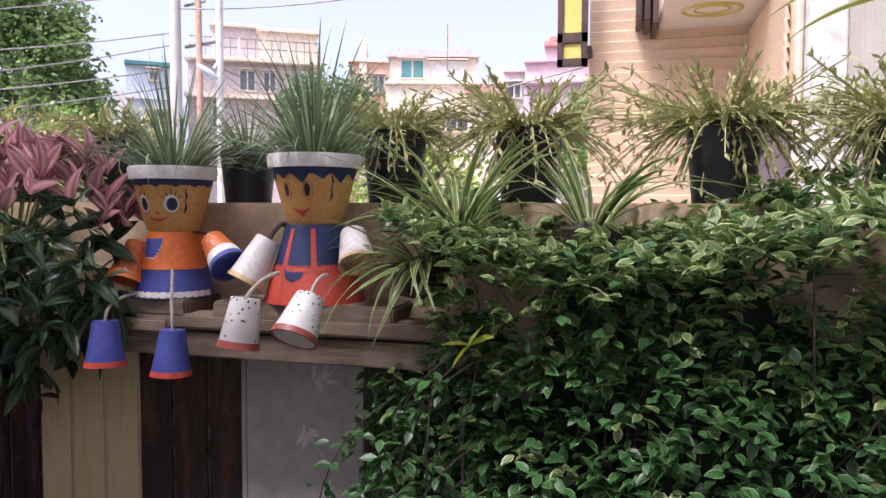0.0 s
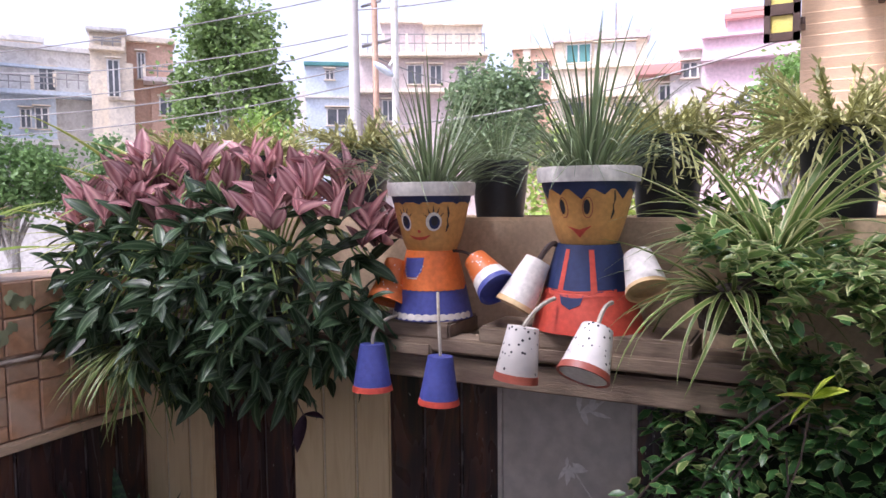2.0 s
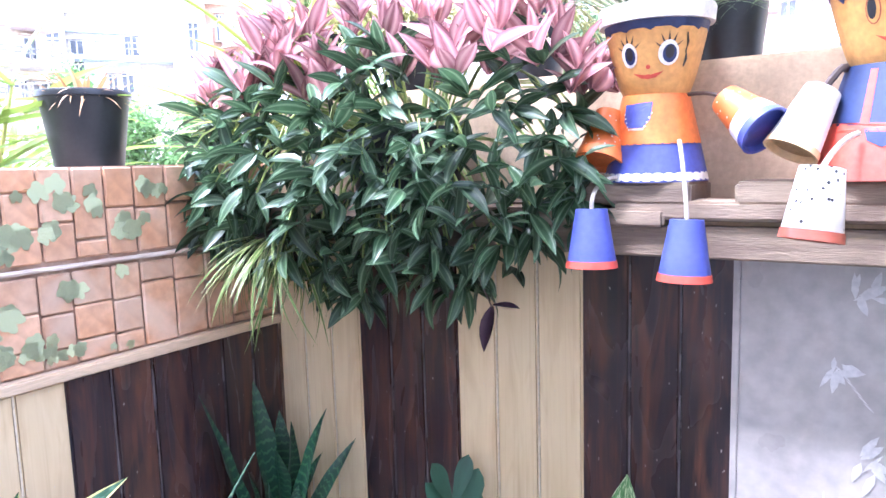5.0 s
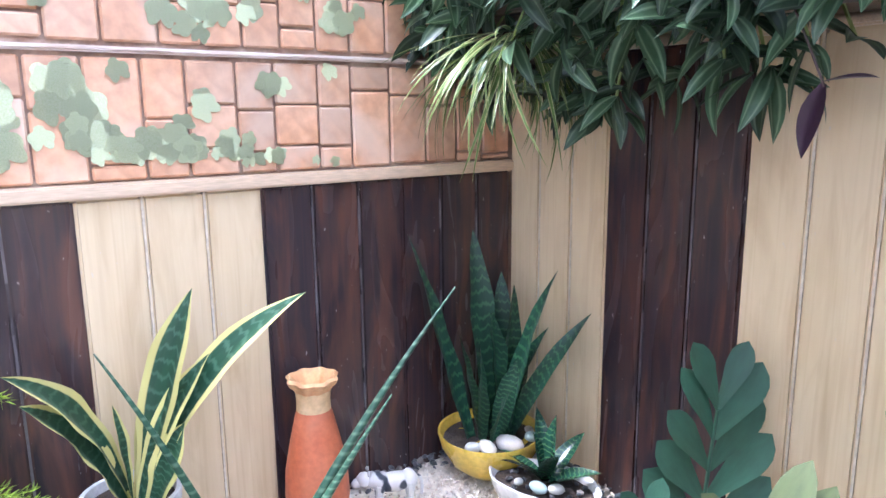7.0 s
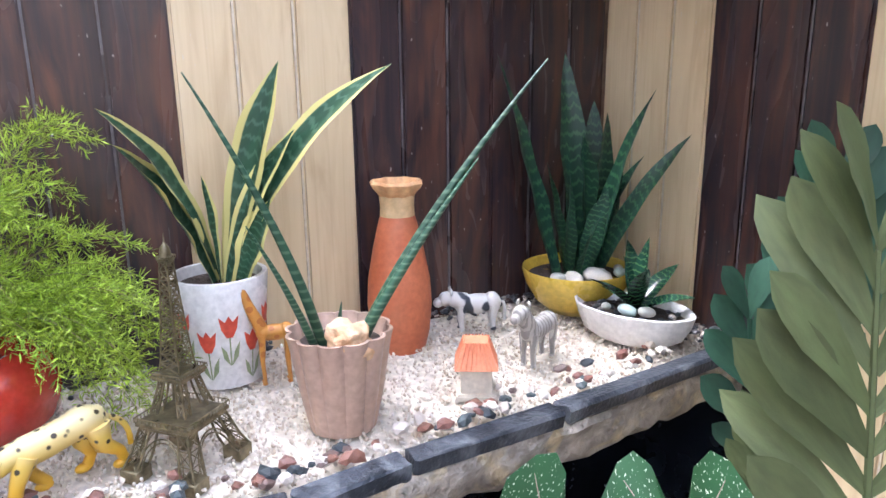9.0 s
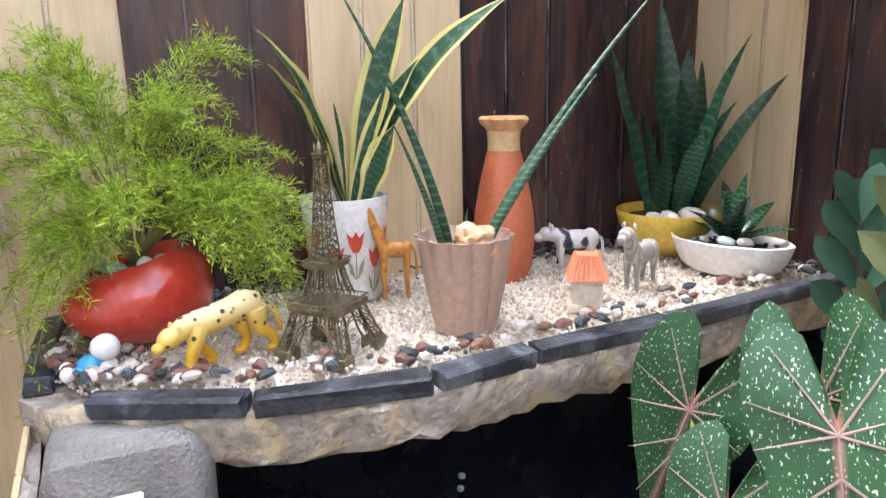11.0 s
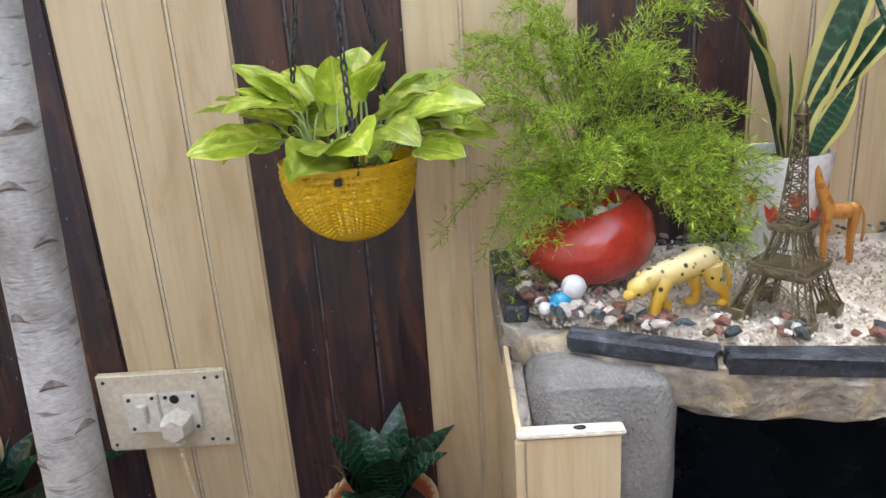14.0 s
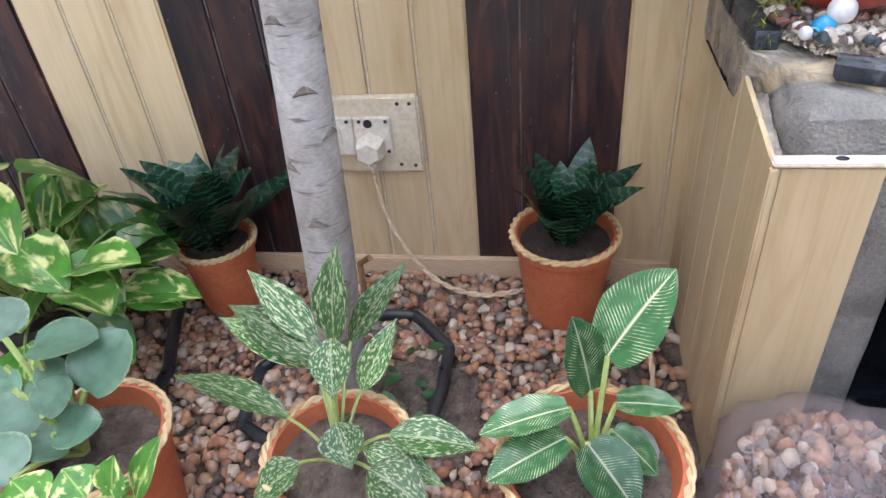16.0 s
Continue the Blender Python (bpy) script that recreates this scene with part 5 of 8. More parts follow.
def basket():
    t = thing("hanging_basket", (-1.638, 0.187, 0.655), "yellow woven-look hanging basket of lime pothos on black chains", "hanging plant")
    t.matrix_basis = t.matrix_basis @ Matrix.Scale(0.92, 4)
    prof = [(0.001, 0)] + [(0.096 * math.sin(a) ** 0.85, 0.112 * (1 - math.cos(a) ** 1.0)) for a in [math.pi / 2 * i / 26 for i in range(1, 27)]] + [(0.098, 0.118), (0.096, 0.12), (0.09, 0.118), (0.087, 0.1)]
    wave = lambda a, z: 1 + (0.024 * math.sin(z * 1100) * math.copysign(1, math.sin(a * 46)) if 0.006 < z < 0.108 else 0)
    fine = []
    for (r0, z0), (r1, z1) in zip(prof, prof[1:]):
        k = 3 if 0.004 < z0 < 0.108 else 1
        fine += [(r0 + (r1 - r0) * i / k, z0 + (z1 - z0) * i / k) for i in range(k)]
    part("basket", lathe(fine + [prof[-1]], 184, wave=wave), YELLOWPLASTIC, t)
    part("tag_slot", box((0.094, -0.006, 0.098), (0.0995, 0.004, 0.108), 0.001), M_BLACKPOT, t, "small dark hook slot")
    soil_disc(t, 0.088, 0.1)
    rng = random.Random(31)
    top = Vector((0, 0, 0.62))
    for a in (0.25, 2.3, 4.4):
        p0 = Vector((0.094 * math.cos(a), 0.094 * math.sin(a), 0.11))
        bm = bmesh.new()
        n = 36
        for i in range(n):
            c = p0.lerp(top, (i + 0.5) / n)
            d = (top - p0).normalized()
            s = d.orthogonal().normalized()
            if i % 2:
                s = d.cross(s)
            ring = [c + d * 0.0095 * math.cos(w) + s * 0.004 * math.sin(w) for w in [2 * math.pi * k / 8 for k in range(9)]]
            tube(ring, 0.0017, 5, bm, False)
        part("chain", bm, CHAIN, t)
    bm = bmesh.new()
    tube([(0, 0, 0.62), (0, 0, 0.66), (0.012, 0, 0.672), (0, 0, 0.684), (-0.008, 0, 0.676)], 0.0022, 6, bm)
    tube([(0, 0, 0.684), (-0.04, 0, 0.69), (-0.16, 0, 0.69)], 0.004, 6, bm)
    part("hook", bm, CHAIN, t)
    shapes = [leaf_mesh("pothos_leaf", POTHOS_L, w, heart_outline, 10, arch, 0.25, 0.05, 0, 6) for w, arch in ((0.82, 0.12), (0.74, 0.3), (0.86, 0.2), (0.7, 0.05))]
    for i in range(54):
        a = rng.uniform(0, 2 * math.pi)
        r = rng.uniform(0.02, 0.11)
        base = Vector((0.05 * math.cos(a), 0.05 * math.sin(a), 0.1))
        tip = Vector((r * math.cos(a), r * math.sin(a) * 1.5, 0.135 + rng.uniform(0.0, 0.08) * (1.1 - r * 4)))
        tip.x = max(tip.x, -0.1)
        line = curve(base, base.lerp(tip, 0.4) + Vector((0, 0, 0.05)), tip, 7)
        part("stem", tube(line, 0.0018, 5), STEM, t)
        d = (line[-1] - line[-3]).normalized() + Vector((math.cos(a) * 0.7, math.sin(a) * 0.7, rng.uniform(-0.45, 0.3)))
        if tip.x < -0.06:
            d.x = abs(d.x) * 0.3
        if tip.x > 0.0:
            d.z = max(d.z, rng.uniform(-0.15, 0.35))
        m = aim(tip, d, rng.uniform(0.068, 0.1), rng.uniform(-0.7, 0.7))
        part("leaf", shapes[i % 4], None, t, m=m)


basket()


# ---- young tree ----
def trunk():
    t = thing("tree", (-1.455, -0.185, -0.01), "slim pale grey tree trunk with knots in the gravel", "tree")
    rng = random.Random(5)
    bm = bmesh.new()
    rings, seg, n = [], 20, 70
    for i in range(n + 1):
        z = i / n * 2.6
        cx, cy = 0.008 * math.sin(z * 3), 0.075 * min(z, 1.0) + 0.05 * max(0, z - 1.0) + 0.006 * math.sin(z * 5)
        r = 0.037 - 0.007 * min(z, 1.2) + 0.012 * math.exp(-z / 0.06)
        ring = []
        for k in range(seg):
            a = 2 * math.pi * k / seg
            rr = r * (1 + 0.05 * noise.noise((math.cos(a) * 1.5, math.sin(a) * 1.5, z * 6)))
            ring.append(bm.verts.new((cx + rr * math.cos(a), cy + rr * math.sin(a), z)))
        rings.append(ring)
    for a, b in zip(rings, rings[1:]):
        for k in range(seg):
            bm.faces.new((a[k], a[(k + 1) % seg], b[(k + 1) % seg], b[k]))
    part("trunk", bm, BARK, t)
    scar = surface("dark bark scar", (0.1, 0.08, 0.065), (0.26, 0.22, 0.185), 90, 0.9, bumps=0.8, dist=0.002)
    for z, a in ((0.40, 0.1), (0.58, 0.4), (0.66, -0.3), (0.74, 1.1), (0.8, 0.3), (0.92, -0.4), (0.48, -0.7), (0.3, 0.5), (0.86, 1.0), (1.0, 0.2), (0.52, 1.2)):
        bm = bmesh.new()
        r = 0.037 - 0.007 * z
        cy = 0.075 * min(z, 1)
        arc = [(r * 0.985 * math.cos(a + w) + 0.008 * math.sin(z * 3), cy + 0.006 * math.sin(z * 5) + r * 0.985 * math.sin(a + w), z + 0.004 * math.cos(w * 5)) for w in [(-0.5 + i / 6) * 0.9 for i in range(7)]]
        tube(arc, [0.0008, 0.002, 0.0034, 0.0044, 0.0034, 0.002, 0.0008], 6, bm)
        arc2 = [(x, y, zz + 0.0045 - 0.004 * abs(i - 3) / 3) for i, (x, y, zz) in enumerate(arc)]
        tube(arc2, [0.0006, 0.0012, 0.002, 0.0022, 0.002, 0.0012, 0.0006], 6, bm)
        part("knot", bm, scar, t)
    limbs = bmesh.new()
    leaf = leaf_mesh("crown_leaf", leaf_mat("tree leaf", (0.07, 0.17, 0.03), (0.12, 0.24, 0.05), "mix", 0.5), 0.5, None, 5, 0.1)
    places = []
    for i in range(9):
        a = i * 2.4
        p0 = Vector((0, 0.13, 2.1 + 0.06 * i))
        p1 = p0 + Vector((math.cos(a) * 0.6, math.sin(a) * 0.6, 0.5))
        line = curve(p0, p0.lerp(p1, 0.5) + Vector((0, 0, 0.12)), p1, 7)
        tube(line, [0.014 - 0.0018 * k for k in range(7)], 6, limbs)
        for _ in range(60):
            q = line[rng.randrange(2, 7)] + Vector((rng.gauss(0, 0.12), rng.gauss(0, 0.12), rng.gauss(0, 0.1)))
            places.append((0, aim(q, (rng.gauss(0, 1), rng.gauss(0, 1), rng.gauss(-0.3, 0.5)), rng.uniform(0.05, 0.1), rng.uniform(0, 3))))
    part("branching", limbs, BARK, t, kind="stuff")
    part("crown", bake("crown", [leaf], places, leaf.materials[0]), None, t, kind="stuff")


trunk()

# ---- switch plate, plug and cord ----
IVORY = surface("aged ivory plastic", (0.6, 0.53, 0.38), (0.68, 0.61, 0.47), 9, 0.4, bumps=0.1, dirt=(0.42, 0.33, 0.2))
WHITEPL = surface("off-white plastic", (0.66, 0.61, 0.5), (0.72, 0.68, 0.58), 9, 0.35, bumps=0.05)
sw = thing("switch_plate", (WX + 0.001, -0.19, 0.322), "aged ivory switch plate with socket and screws on the boards", "switch")
part("plate", box((0, -0.112, -0.075), (0.012, 0.112, 0.075), 0.005), IVORY, sw)
for y0, y1 in ((-0.068, -0.008), (-0.006, 0.06)):
    part("module", box((0.012, y0, -0.036), (0.018, y1, 0.038), 0.002), WHITEPL, sw)
part("rocker", box((0.018, -0.046, -0.013), (0.026, -0.03, 0.02), 0.002), WHITEPL, sw, "small white rocker switch")
for y, z in ((-0.098, 0.06), (0.096, 0.06), (0.075, 0.06), (-0.098, -0.06), (0.096, -0.06), (0.07, -0.058), (-0.058, 0.028), (-0.058, -0.027), (0.052, 0.03), (-0.018, 0.03), (0.052, -0.028), (0.005, 0.03)):
    bm = lathe([(0.001, 0), (0.0035, 0), (0.0032, 0.002), (0.001, 0.0022)], 10)
    part("screw", bm, CHAIN, sw, m=pose(0.011 if abs(z) > 0.05 else 0.0175, y, z, 0, 90, 0))
bm = lathe([(0.001, 0), (0.008, 0), (0.008, 0.003), (0.001, 0.003)], 14)
part("pin_hole", bm, M_BLACKPOT, sw, m=pose(0.0165, 0.02, 0.026, 0, 90, 0))
plug = thing("plug", (WX + 0.019, 0.022 - 0.19, 0.305), "off-white power plug with twisted cord in the socket", "plug")
part("body", lathe([(0.001, 0), (0.027, 0), (0.027, 0.012), (0.024, 0.03), (0.02, 0.034), (0.001, 0.034)], 6), WHITEPL, plug, m=pose(0, 0, 0, 0, 90, 0))
part("neck", box((0.008, -0.007, -0.036), (0.024, 0.007, -0.02), 0.003), WHITEPL, plug)
line = [Vector(q) for q in ((0.016, 0, -0.034), (0.02, 0.004, -0.07), (0.03, 0.02, -0.14), (0.05, 0.06, -0.21), (0.07, 0.12, -0.258), (0.075, 0.19, -0.277), (0.065, 0.26, -0.272), (0.055, 0.31, -0.27), (0.06, 0.38, -0.275), (0.12, 0.47, -0.282), (0.22, 0.485, -0.284), (0.33, 0.47, -0.288), (0.42, 0.42, -0.292))]
dense = []
for i in range(len(line) - 1):
    a, b = line[i], line[i + 1]
    pa, pb = line[max(i - 1, 0)], line[min(i + 2, len(line) - 1)]
    for k in range(10):
        s = k / 10
        dense.append(0.5 * ((2 * a) + (b - pa) * s + (2 * pa - 5 * a + 4 * b - pb) * s * s + (3 * a - 3 * b + pb - pa) * s ** 3))
bm = bmesh.new()
for ph in (0, math.pi):
    tube([q + Vector((0.003 * math.cos(i * 0.9 + ph), 0.0015 * math.cos(i * 0.9 + ph), 0.003 * math.sin(i * 0.9 + ph))) for i, q in enumerate(dense)], 0.0032, 6, bm)
part("cord", bm, surface("cream twisted flex", (0.58, 0.44, 0.28), (0.66, 0.54, 0.38), 40, 0.6), plug, "cream twisted flex")


# ---- gravel bed on the ground ----
def river_gravel():
    rng = random.Random(17)
    bm = box((-1.79, -1.3, -0.04), (-0.9, 0.372, -0.004), 0.0)
    solo("gravel_base", bm, M_DRYSOIL, "bare soil under the brown gravel", "soil", kind="structure")
    t = thing("gravel_stones", (-1.5, 0, 0), "brown and cream river gravel stones on the ground", "gravel")
    meshes = stone_meshes("stone", M_RIVER, 12, 0.62, 12, 1, 0.26)
    places, rest = [], []
    while len(places) + len(rest) < 6200:
        x, y = rng.uniform(-1.79, -0.95), rng.uniform(-0.95, 0.365)
        if math.hypot(x + 1.45, y + 0.06) < 0.11 or (y > 0.27 and rng.random() < 0.6):
            continue
        s = rng.uniform(0.006, 0.0165)
        m = pose(x + 1.5, y, rng.uniform(0.0, 0.008), rng.uniform(-35, 35), rng.uniform(-35, 35), rng.uniform(0, 360)) @ Matrix.Scale(s, 4)
        (places if len(places) < 290 and -1.75 < x < -1.45 and -0.3 < y < 0.3 else rest).append((rng.randrange(9), m))
    scatter(t, "stone", meshes, places + rest, 290, "loose_stone", M_RIVER)


river_gravel()

HOSE = surface("black edging", (0.012, 0.014, 0.017), (0.03, 0.033, 0.038), 30, 0.35, bumps=0.2)
ring = thing("tree_ring", (-1.45, -0.08, 0), "black plastic edging ring with dry soil around the tree", "edging")
pts = [(-0.205, -0.10), (-0.21, -0.02), (-0.13, 0.055), (-0.03, 0.055), (0.04, 0.045), (0.12, -0.03), (0.13, -0.14), (0.06, -0.26), (-0.06, -0.27), (-0.16, -0.2)]
for (x0, y0), (x1, y1) in zip(pts, pts[1:] + pts[:1]):
    part("edging_piece", tube([(x0, y0, 0.012), ((x0 + x1) / 2, (y0 + y1) / 2, 0.016), (x1, y1, 0.012)], 0.011, 10), HOSE, ring)
bm = bmesh.new()
bm.faces.new([bm.verts.new((x, y, 0.004)) for x, y in pts])
part("soil", bm, M_DRYSOIL, ring)
SMALLGREEN = leaf_mat("small dark seedling leaf", (0.04, 0.12, 0.04), None, "plain", vary=0.3)
rng = random.Random(40)
seed_leaf = [leaf_mesh("seedling_leaf", SMALLGREEN, 0.6, plain_outline, 5, 0.15)]
for i in range(26):
    x, y = rng.uniform(-0.12, 0.1), rng.uniform(-0.1, 0.04)
    part("seedling_leaf", seed_leaf[0], None, ring, m=aim((x, y, rng.uniform(0.012, 0.04)), (rng.gauss(0, 1), rng.gauss(0, 1), 0.35), rng.uniform(0.02, 0.04)))
hose = thing("edging_strip", (-1.6, -0.5, 0), "black plastic edging strip lying on the gravel", "edging")
part("strip", tube(curve((-0.12, -0.09, 0.014), (0.0, -0.06, 0.016), (0.1, -0.02, 0.014), 6), 0.012, 10), HOSE, hose)
part("strip", tube(curve((0.1, -0.02, 0.014), (0.2, -0.02, 0.016), (0.3, 0.06, 0.014), 6), 0.012, 10), HOSE, hose)
stick = tube([(-1.66, -0.195, -0.01), (-1.655, -0.188, 0.08), (-1.665, -0.19, 0.13), (-1.655, -0.168, 0.152), (-1.648, -0.163, 0.156)], [0.007, 0.006, 0.006, 0.006, 0.005], 8)
solo("stick", stick, surface("brown twig", (0.2, 0.11, 0.05), (0.3, 0.17, 0.08), 40, 0.8, bumps=0.5), "bent brown twig stuck in the gravel", "twig")


# ---- terracotta pots on the gravel ----
def clay_pot(t, r0, r1, h, rim_h=0.022, rim_mat=None, twist=True):
    part("pot", lathe([(0.001, 0), (r0, 0), (r1 * 0.985, h - rim_h * 0.6), (r1, h - rim_h), (r1 + 0.004, h - rim_h), (r1 + 0.004, h - 0.006), (r1 - 0.006, h - 0.006), (r0 * 0.94, h * 0.5)], 48), M_TERRA, t)
    bm = bmesh.new()
    for k in (0, 1):
        pts = [((r1 + 0.003 + 0.0028 * math.cos(i * 0.8 + k * math.pi)) * math.cos(2 * math.pi * i / 120), (r1 + 0.003 + 0.0028 * math.cos(i * 0.8 + k * math.pi)) * math.sin(2 * math.pi * i / 120), h - 0.006 + 0.0028 * math.sin(i * 0.8 + k * math.pi)) for i in range(121)]
        tube(pts, 0.0034, 6, bm, False)
    part("rope_rim", bm, rim_mat or M_TERRARIM, t, "yellowish rope-twist rim")


def nest(t, z, seed, scale=1.0, lean=0.0, lift=0.0):
    rng = random.Random(seed)
    specs = []
    for i in range(15):
        a = i * 2.399
        k = i / 15
        length = (0.088 + 0.03 * rng.random() + 0.02 * k) * scale
        up = 2.8 - 2.5 * k + lift + rng.uniform(-0.15, 0.15)
        d = Vector((math.cos(a), math.sin(a), up)).normalized()
        b = Vector((0.012 * math.cos(a), 0.012 * math.sin(a), z))
        tip = b + d * length + Vector((lean, 0, 0))
        specs.append((b, tip, (0.034 + 0.009 * rng.random()) * scale, rng.uniform(-0.6, 0.6), 0.12 + 0.3 * k, rng.uniform(-0.4, 0.4)))
    leaves_at(t, "leaf", specs, SNAKE_D, lambda s: min(1, 0.5 + 1.6 * s) * (1 - max(0, (s - 0.5) / 0.5) ** 1.8), fold=0.25, n=10)


pa = thing("snake_plant_pot", (-1.703, 0.172, 0.0), "terracotta pot with bird's-nest snake plant beside the boards", "potted plant", "pots by the boards")
clay_pot(pa, 0.064, 0.088, 0.186)
soil_disc(pa, 0.083, 0.16)
nest(pa, 0.158, 1, 1.5, 0.01, 0.45)
pb = thing("snake_plant_pot", (-1.70, -0.475, 0.0), "terracotta pot with broad dark bird's-nest snake plant", "potted plant", "pots by the boards")
clay_pot(pb, 0.053, 0.07, 0.16)
soil_disc(pb, 0.066, 0.137)
nest(pb, 0.138, 2, 2.0, 0.04, -0.1)

AGLA = leaf_mat("white-speckled leaf", (0.07, 0.19, 0.045), (0.56, 0.62, 0.36), "mottle", 0.49, 0.35, 0.15, rib=(0.42, 0.52, 0.26), vary=0.45, scale=15)
BIRKIN = leaf_mat("white-pinstriped leaf", (0.06, 0.17, 0.06), (0.5, 0.56, 0.34), "veins", 0.0, 0.22, 0.12, rib=(0.6, 0.62, 0.42), vary=0.45)
PEPER = leaf_mat("waxy rounded leaf", (0.13, 0.24, 0.15), (0.26, 0.35, 0.18), "margin", 0.08, 0.28, 0.12, vary=0.5)


def leafy(t, name, specs, mat, outline, arch, fold, ripple=0.0, stalk=0.0022, stem_mat=None, across=6):
    """Stalked leaves: root, where the leaf starts, where it ends, width, spin."""
    for root, start, tip, width, spin in specs:
        r, s, e = Vector(root), Vector(start), Vector(tip)
        part("stalk", tube(curve(r, r.lerp(s, 0.5) + Vector((0, 0, 0.25)) * (s - r).length, s, 6), stalk, 6), stem_mat or STEM, t)
        length = (e - s).length
        me = leaf_mesh(name, mat, width / length, outline, 12, arch, fold, ripple, 0, across)
        part(name, me, None, t, m=reach(s, e, arch, spin))


ag = thing("speckled_plant_pot", (-1.21, -0.098, 0.0), "terracotta pot with white-speckled aglaonema", "potted plant", "pots in front")
clay_pot(ag, 0.065, 0.086, 0.215)
soil_disc(ag, 0.08, 0.185, M_DRYSOIL)
leafy(ag, "leaf", [
    ((0, 0, 0.18), (-0.090, -0.013, 0.300), (-0.136, 0.000, 0.420), 0.048, 0.0),
    ((0, 0, 0.18), (-0.101, 0.004, 0.290), (-0.163, 0.074, 0.370), 0.038, 0.3),
    ((0, 0, 0.18), (-0.098, -0.039, 0.290), (-0.163, -0.139, 0.350), 0.043, -0.3),
    ((0, 0, 0.18), (-0.075, -0.024, 0.280), (-0.139, -0.167, 0.310), 0.054, -0.2),
    ((0, 0, 0.18), (-0.084, -0.041, 0.260), (-0.146, -0.191, 0.280), 0.045, -0.3),
    ((0, 0, 0.18), (-0.068, 0.018, 0.240), (-0.125, 0.060, 0.310), 0.037, 0.4),
    ((0, 0, 0.18), (-0.050, 0.002, 0.345), (0.000, 0.010, 0.300), 0.047, 0.0),
    ((0, 0, 0.18), (-0.019, -0.062, 0.240), (-0.088, -0.248, 0.225), 0.044, 0.1),
    ((0, 0, 0.18), (0.001, 0.068, 0.245), (-0.002, 0.172, 0.225), 0.051, 0.1),
    ((0, 0, 0.18), (0.004, 0.035, 0.220), (0.030, 0.132, 0.195), 0.043, 0.2),
    ((0, 0, 0.18), (0.001, 0.007, 0.260), (0.040, 0.030, 0.230), 0.051, 0.2),
    ((0, 0, 0.18), (0.033, -0.035, 0.225), (0.072, -0.083, 0.200), 0.050, 0.0),
    ((0, 0, 0.18), (0.034, 0.049, 0.225), (0.071, 0.123, 0.210), 0.062, 0.1)], AGLA, lambda s: math.sin(math.pi * (0.03 + 0.97 * s) ** 0.78) ** 1.15, 0.18, 0.25, 0.05)

bk = thing("pinstripe_plant_pot", (-1.225, 0.2, 0.0), "terracotta pot with white-pinstriped philodendron", "potted plant", "pots in front")
clay_pot(bk, 0.075, 0.105, 0.212)
soil_disc(bk, 0.1, 0.178, M_DRYSOIL)
leafy(bk, "leaf", [
    ((0, 0, 0.17), (-0.070, 0.015, 0.300), (-0.106, 0.083, 0.400), 0.086, 0.2),
    ((0, 0, 0.17), (-0.052, -0.003, 0.260), (-0.080, -0.027, 0.350), 0.063, 0),
    ((0, 0, 0.17), (-0.025, -0.029, 0.260), (0.009, -0.128, 0.245), 0.056, 0.1),
    ((0, 0, 0.17), (0.002, -0.032, 0.240), (0.048, -0.118, 0.215), 0.057, -0.1),
    ((0, 0, 0.17), (-0.045, 0.027, 0.250), (-0.042, 0.100, 0.250), 0.045, 0),
    ((0, 0, 0.17), (0.008, -0.007, 0.240), (0.061, 0.044, 0.200), 0.069, 0.1),
    ((0, 0, 0.17), (-0.013, 0.021, 0.240), (0.015, 0.072, 0.200), 0.042, 0.2)], BIRKIN, lambda s: math.sin(math.pi * min(1, 0.1 + 0.9 * s) ** 0.9) ** 0.7, 0.1, 0.22, 0.03, stalk=0.0035)
bm = bmesh.new()
blob(bm, (-0.03, 0.055, 0.185), (0.035, 0.024, 0.014), sub=2, jitter=0.05, rng=random.Random(3))
part("stone", bm, peb[0].materials[0], bk)

pe = thing("rubber_plant_pot", (-1.215, -0.43, 0.0), "terracotta pot with waxy round-leaved peperomia", "potted plant", "pots in front")
clay_pot(pe, 0.068, 0.093, 0.2)
soil_disc(pe, 0.087, 0.165, M_DRYSOIL)
leafy(pe, "leaf", [
    ((0.0, -0.02, 0.16), (-0.047, -0.060, 0.310), (-0.056, 0.030, 0.320), 0.066, 0.1),
    ((0.0, -0.02, 0.16), (-0.015, 0.014, 0.270), (-0.082, 0.049, 0.310), 0.083, 0.3),
    ((0.0, -0.02, 0.16), (-0.066, -0.117, 0.300), (-0.096, -0.164, 0.330), 0.087, 0),
    ((0.0, -0.02, 0.16), (0.027, -0.017, 0.270), (-0.018, -0.001, 0.290), 0.062, 0),
    ((0.0, -0.02, 0.16), (-0.025, -0.101, 0.250), (0.034, -0.056, 0.200), 0.109, 0),
    ((0.0, -0.02, 0.16), (0.032, -0.013, 0.240), (0.005, 0.037, 0.240), 0.066, 0.1),
    ((0.0, -0.02, 0.16), (0.020, -0.061, 0.220), (0.038, -0.004, 0.210), 0.061, 0),
    ((0.0, -0.02, 0.16), (-0.054, -0.128, 0.260), (-0.011, -0.135, 0.220), 0.084, 0),
    ((0.0, -0.02, 0.16), (-0.051, -0.027, 0.280), (-0.007, -0.042, 0.280), 0.051, 0),
    ((0.0, -0.02, 0.16), (0.084, -0.044, 0.220), (0.064, -0.109, 0.240), 0.091, 0)], PEPER, lambda s: math.sin(math.pi * min(1, 0.08 + 0.92 * s) ** 0.85) ** 0.55, 0.1, 0.2, stalk=0.0045)
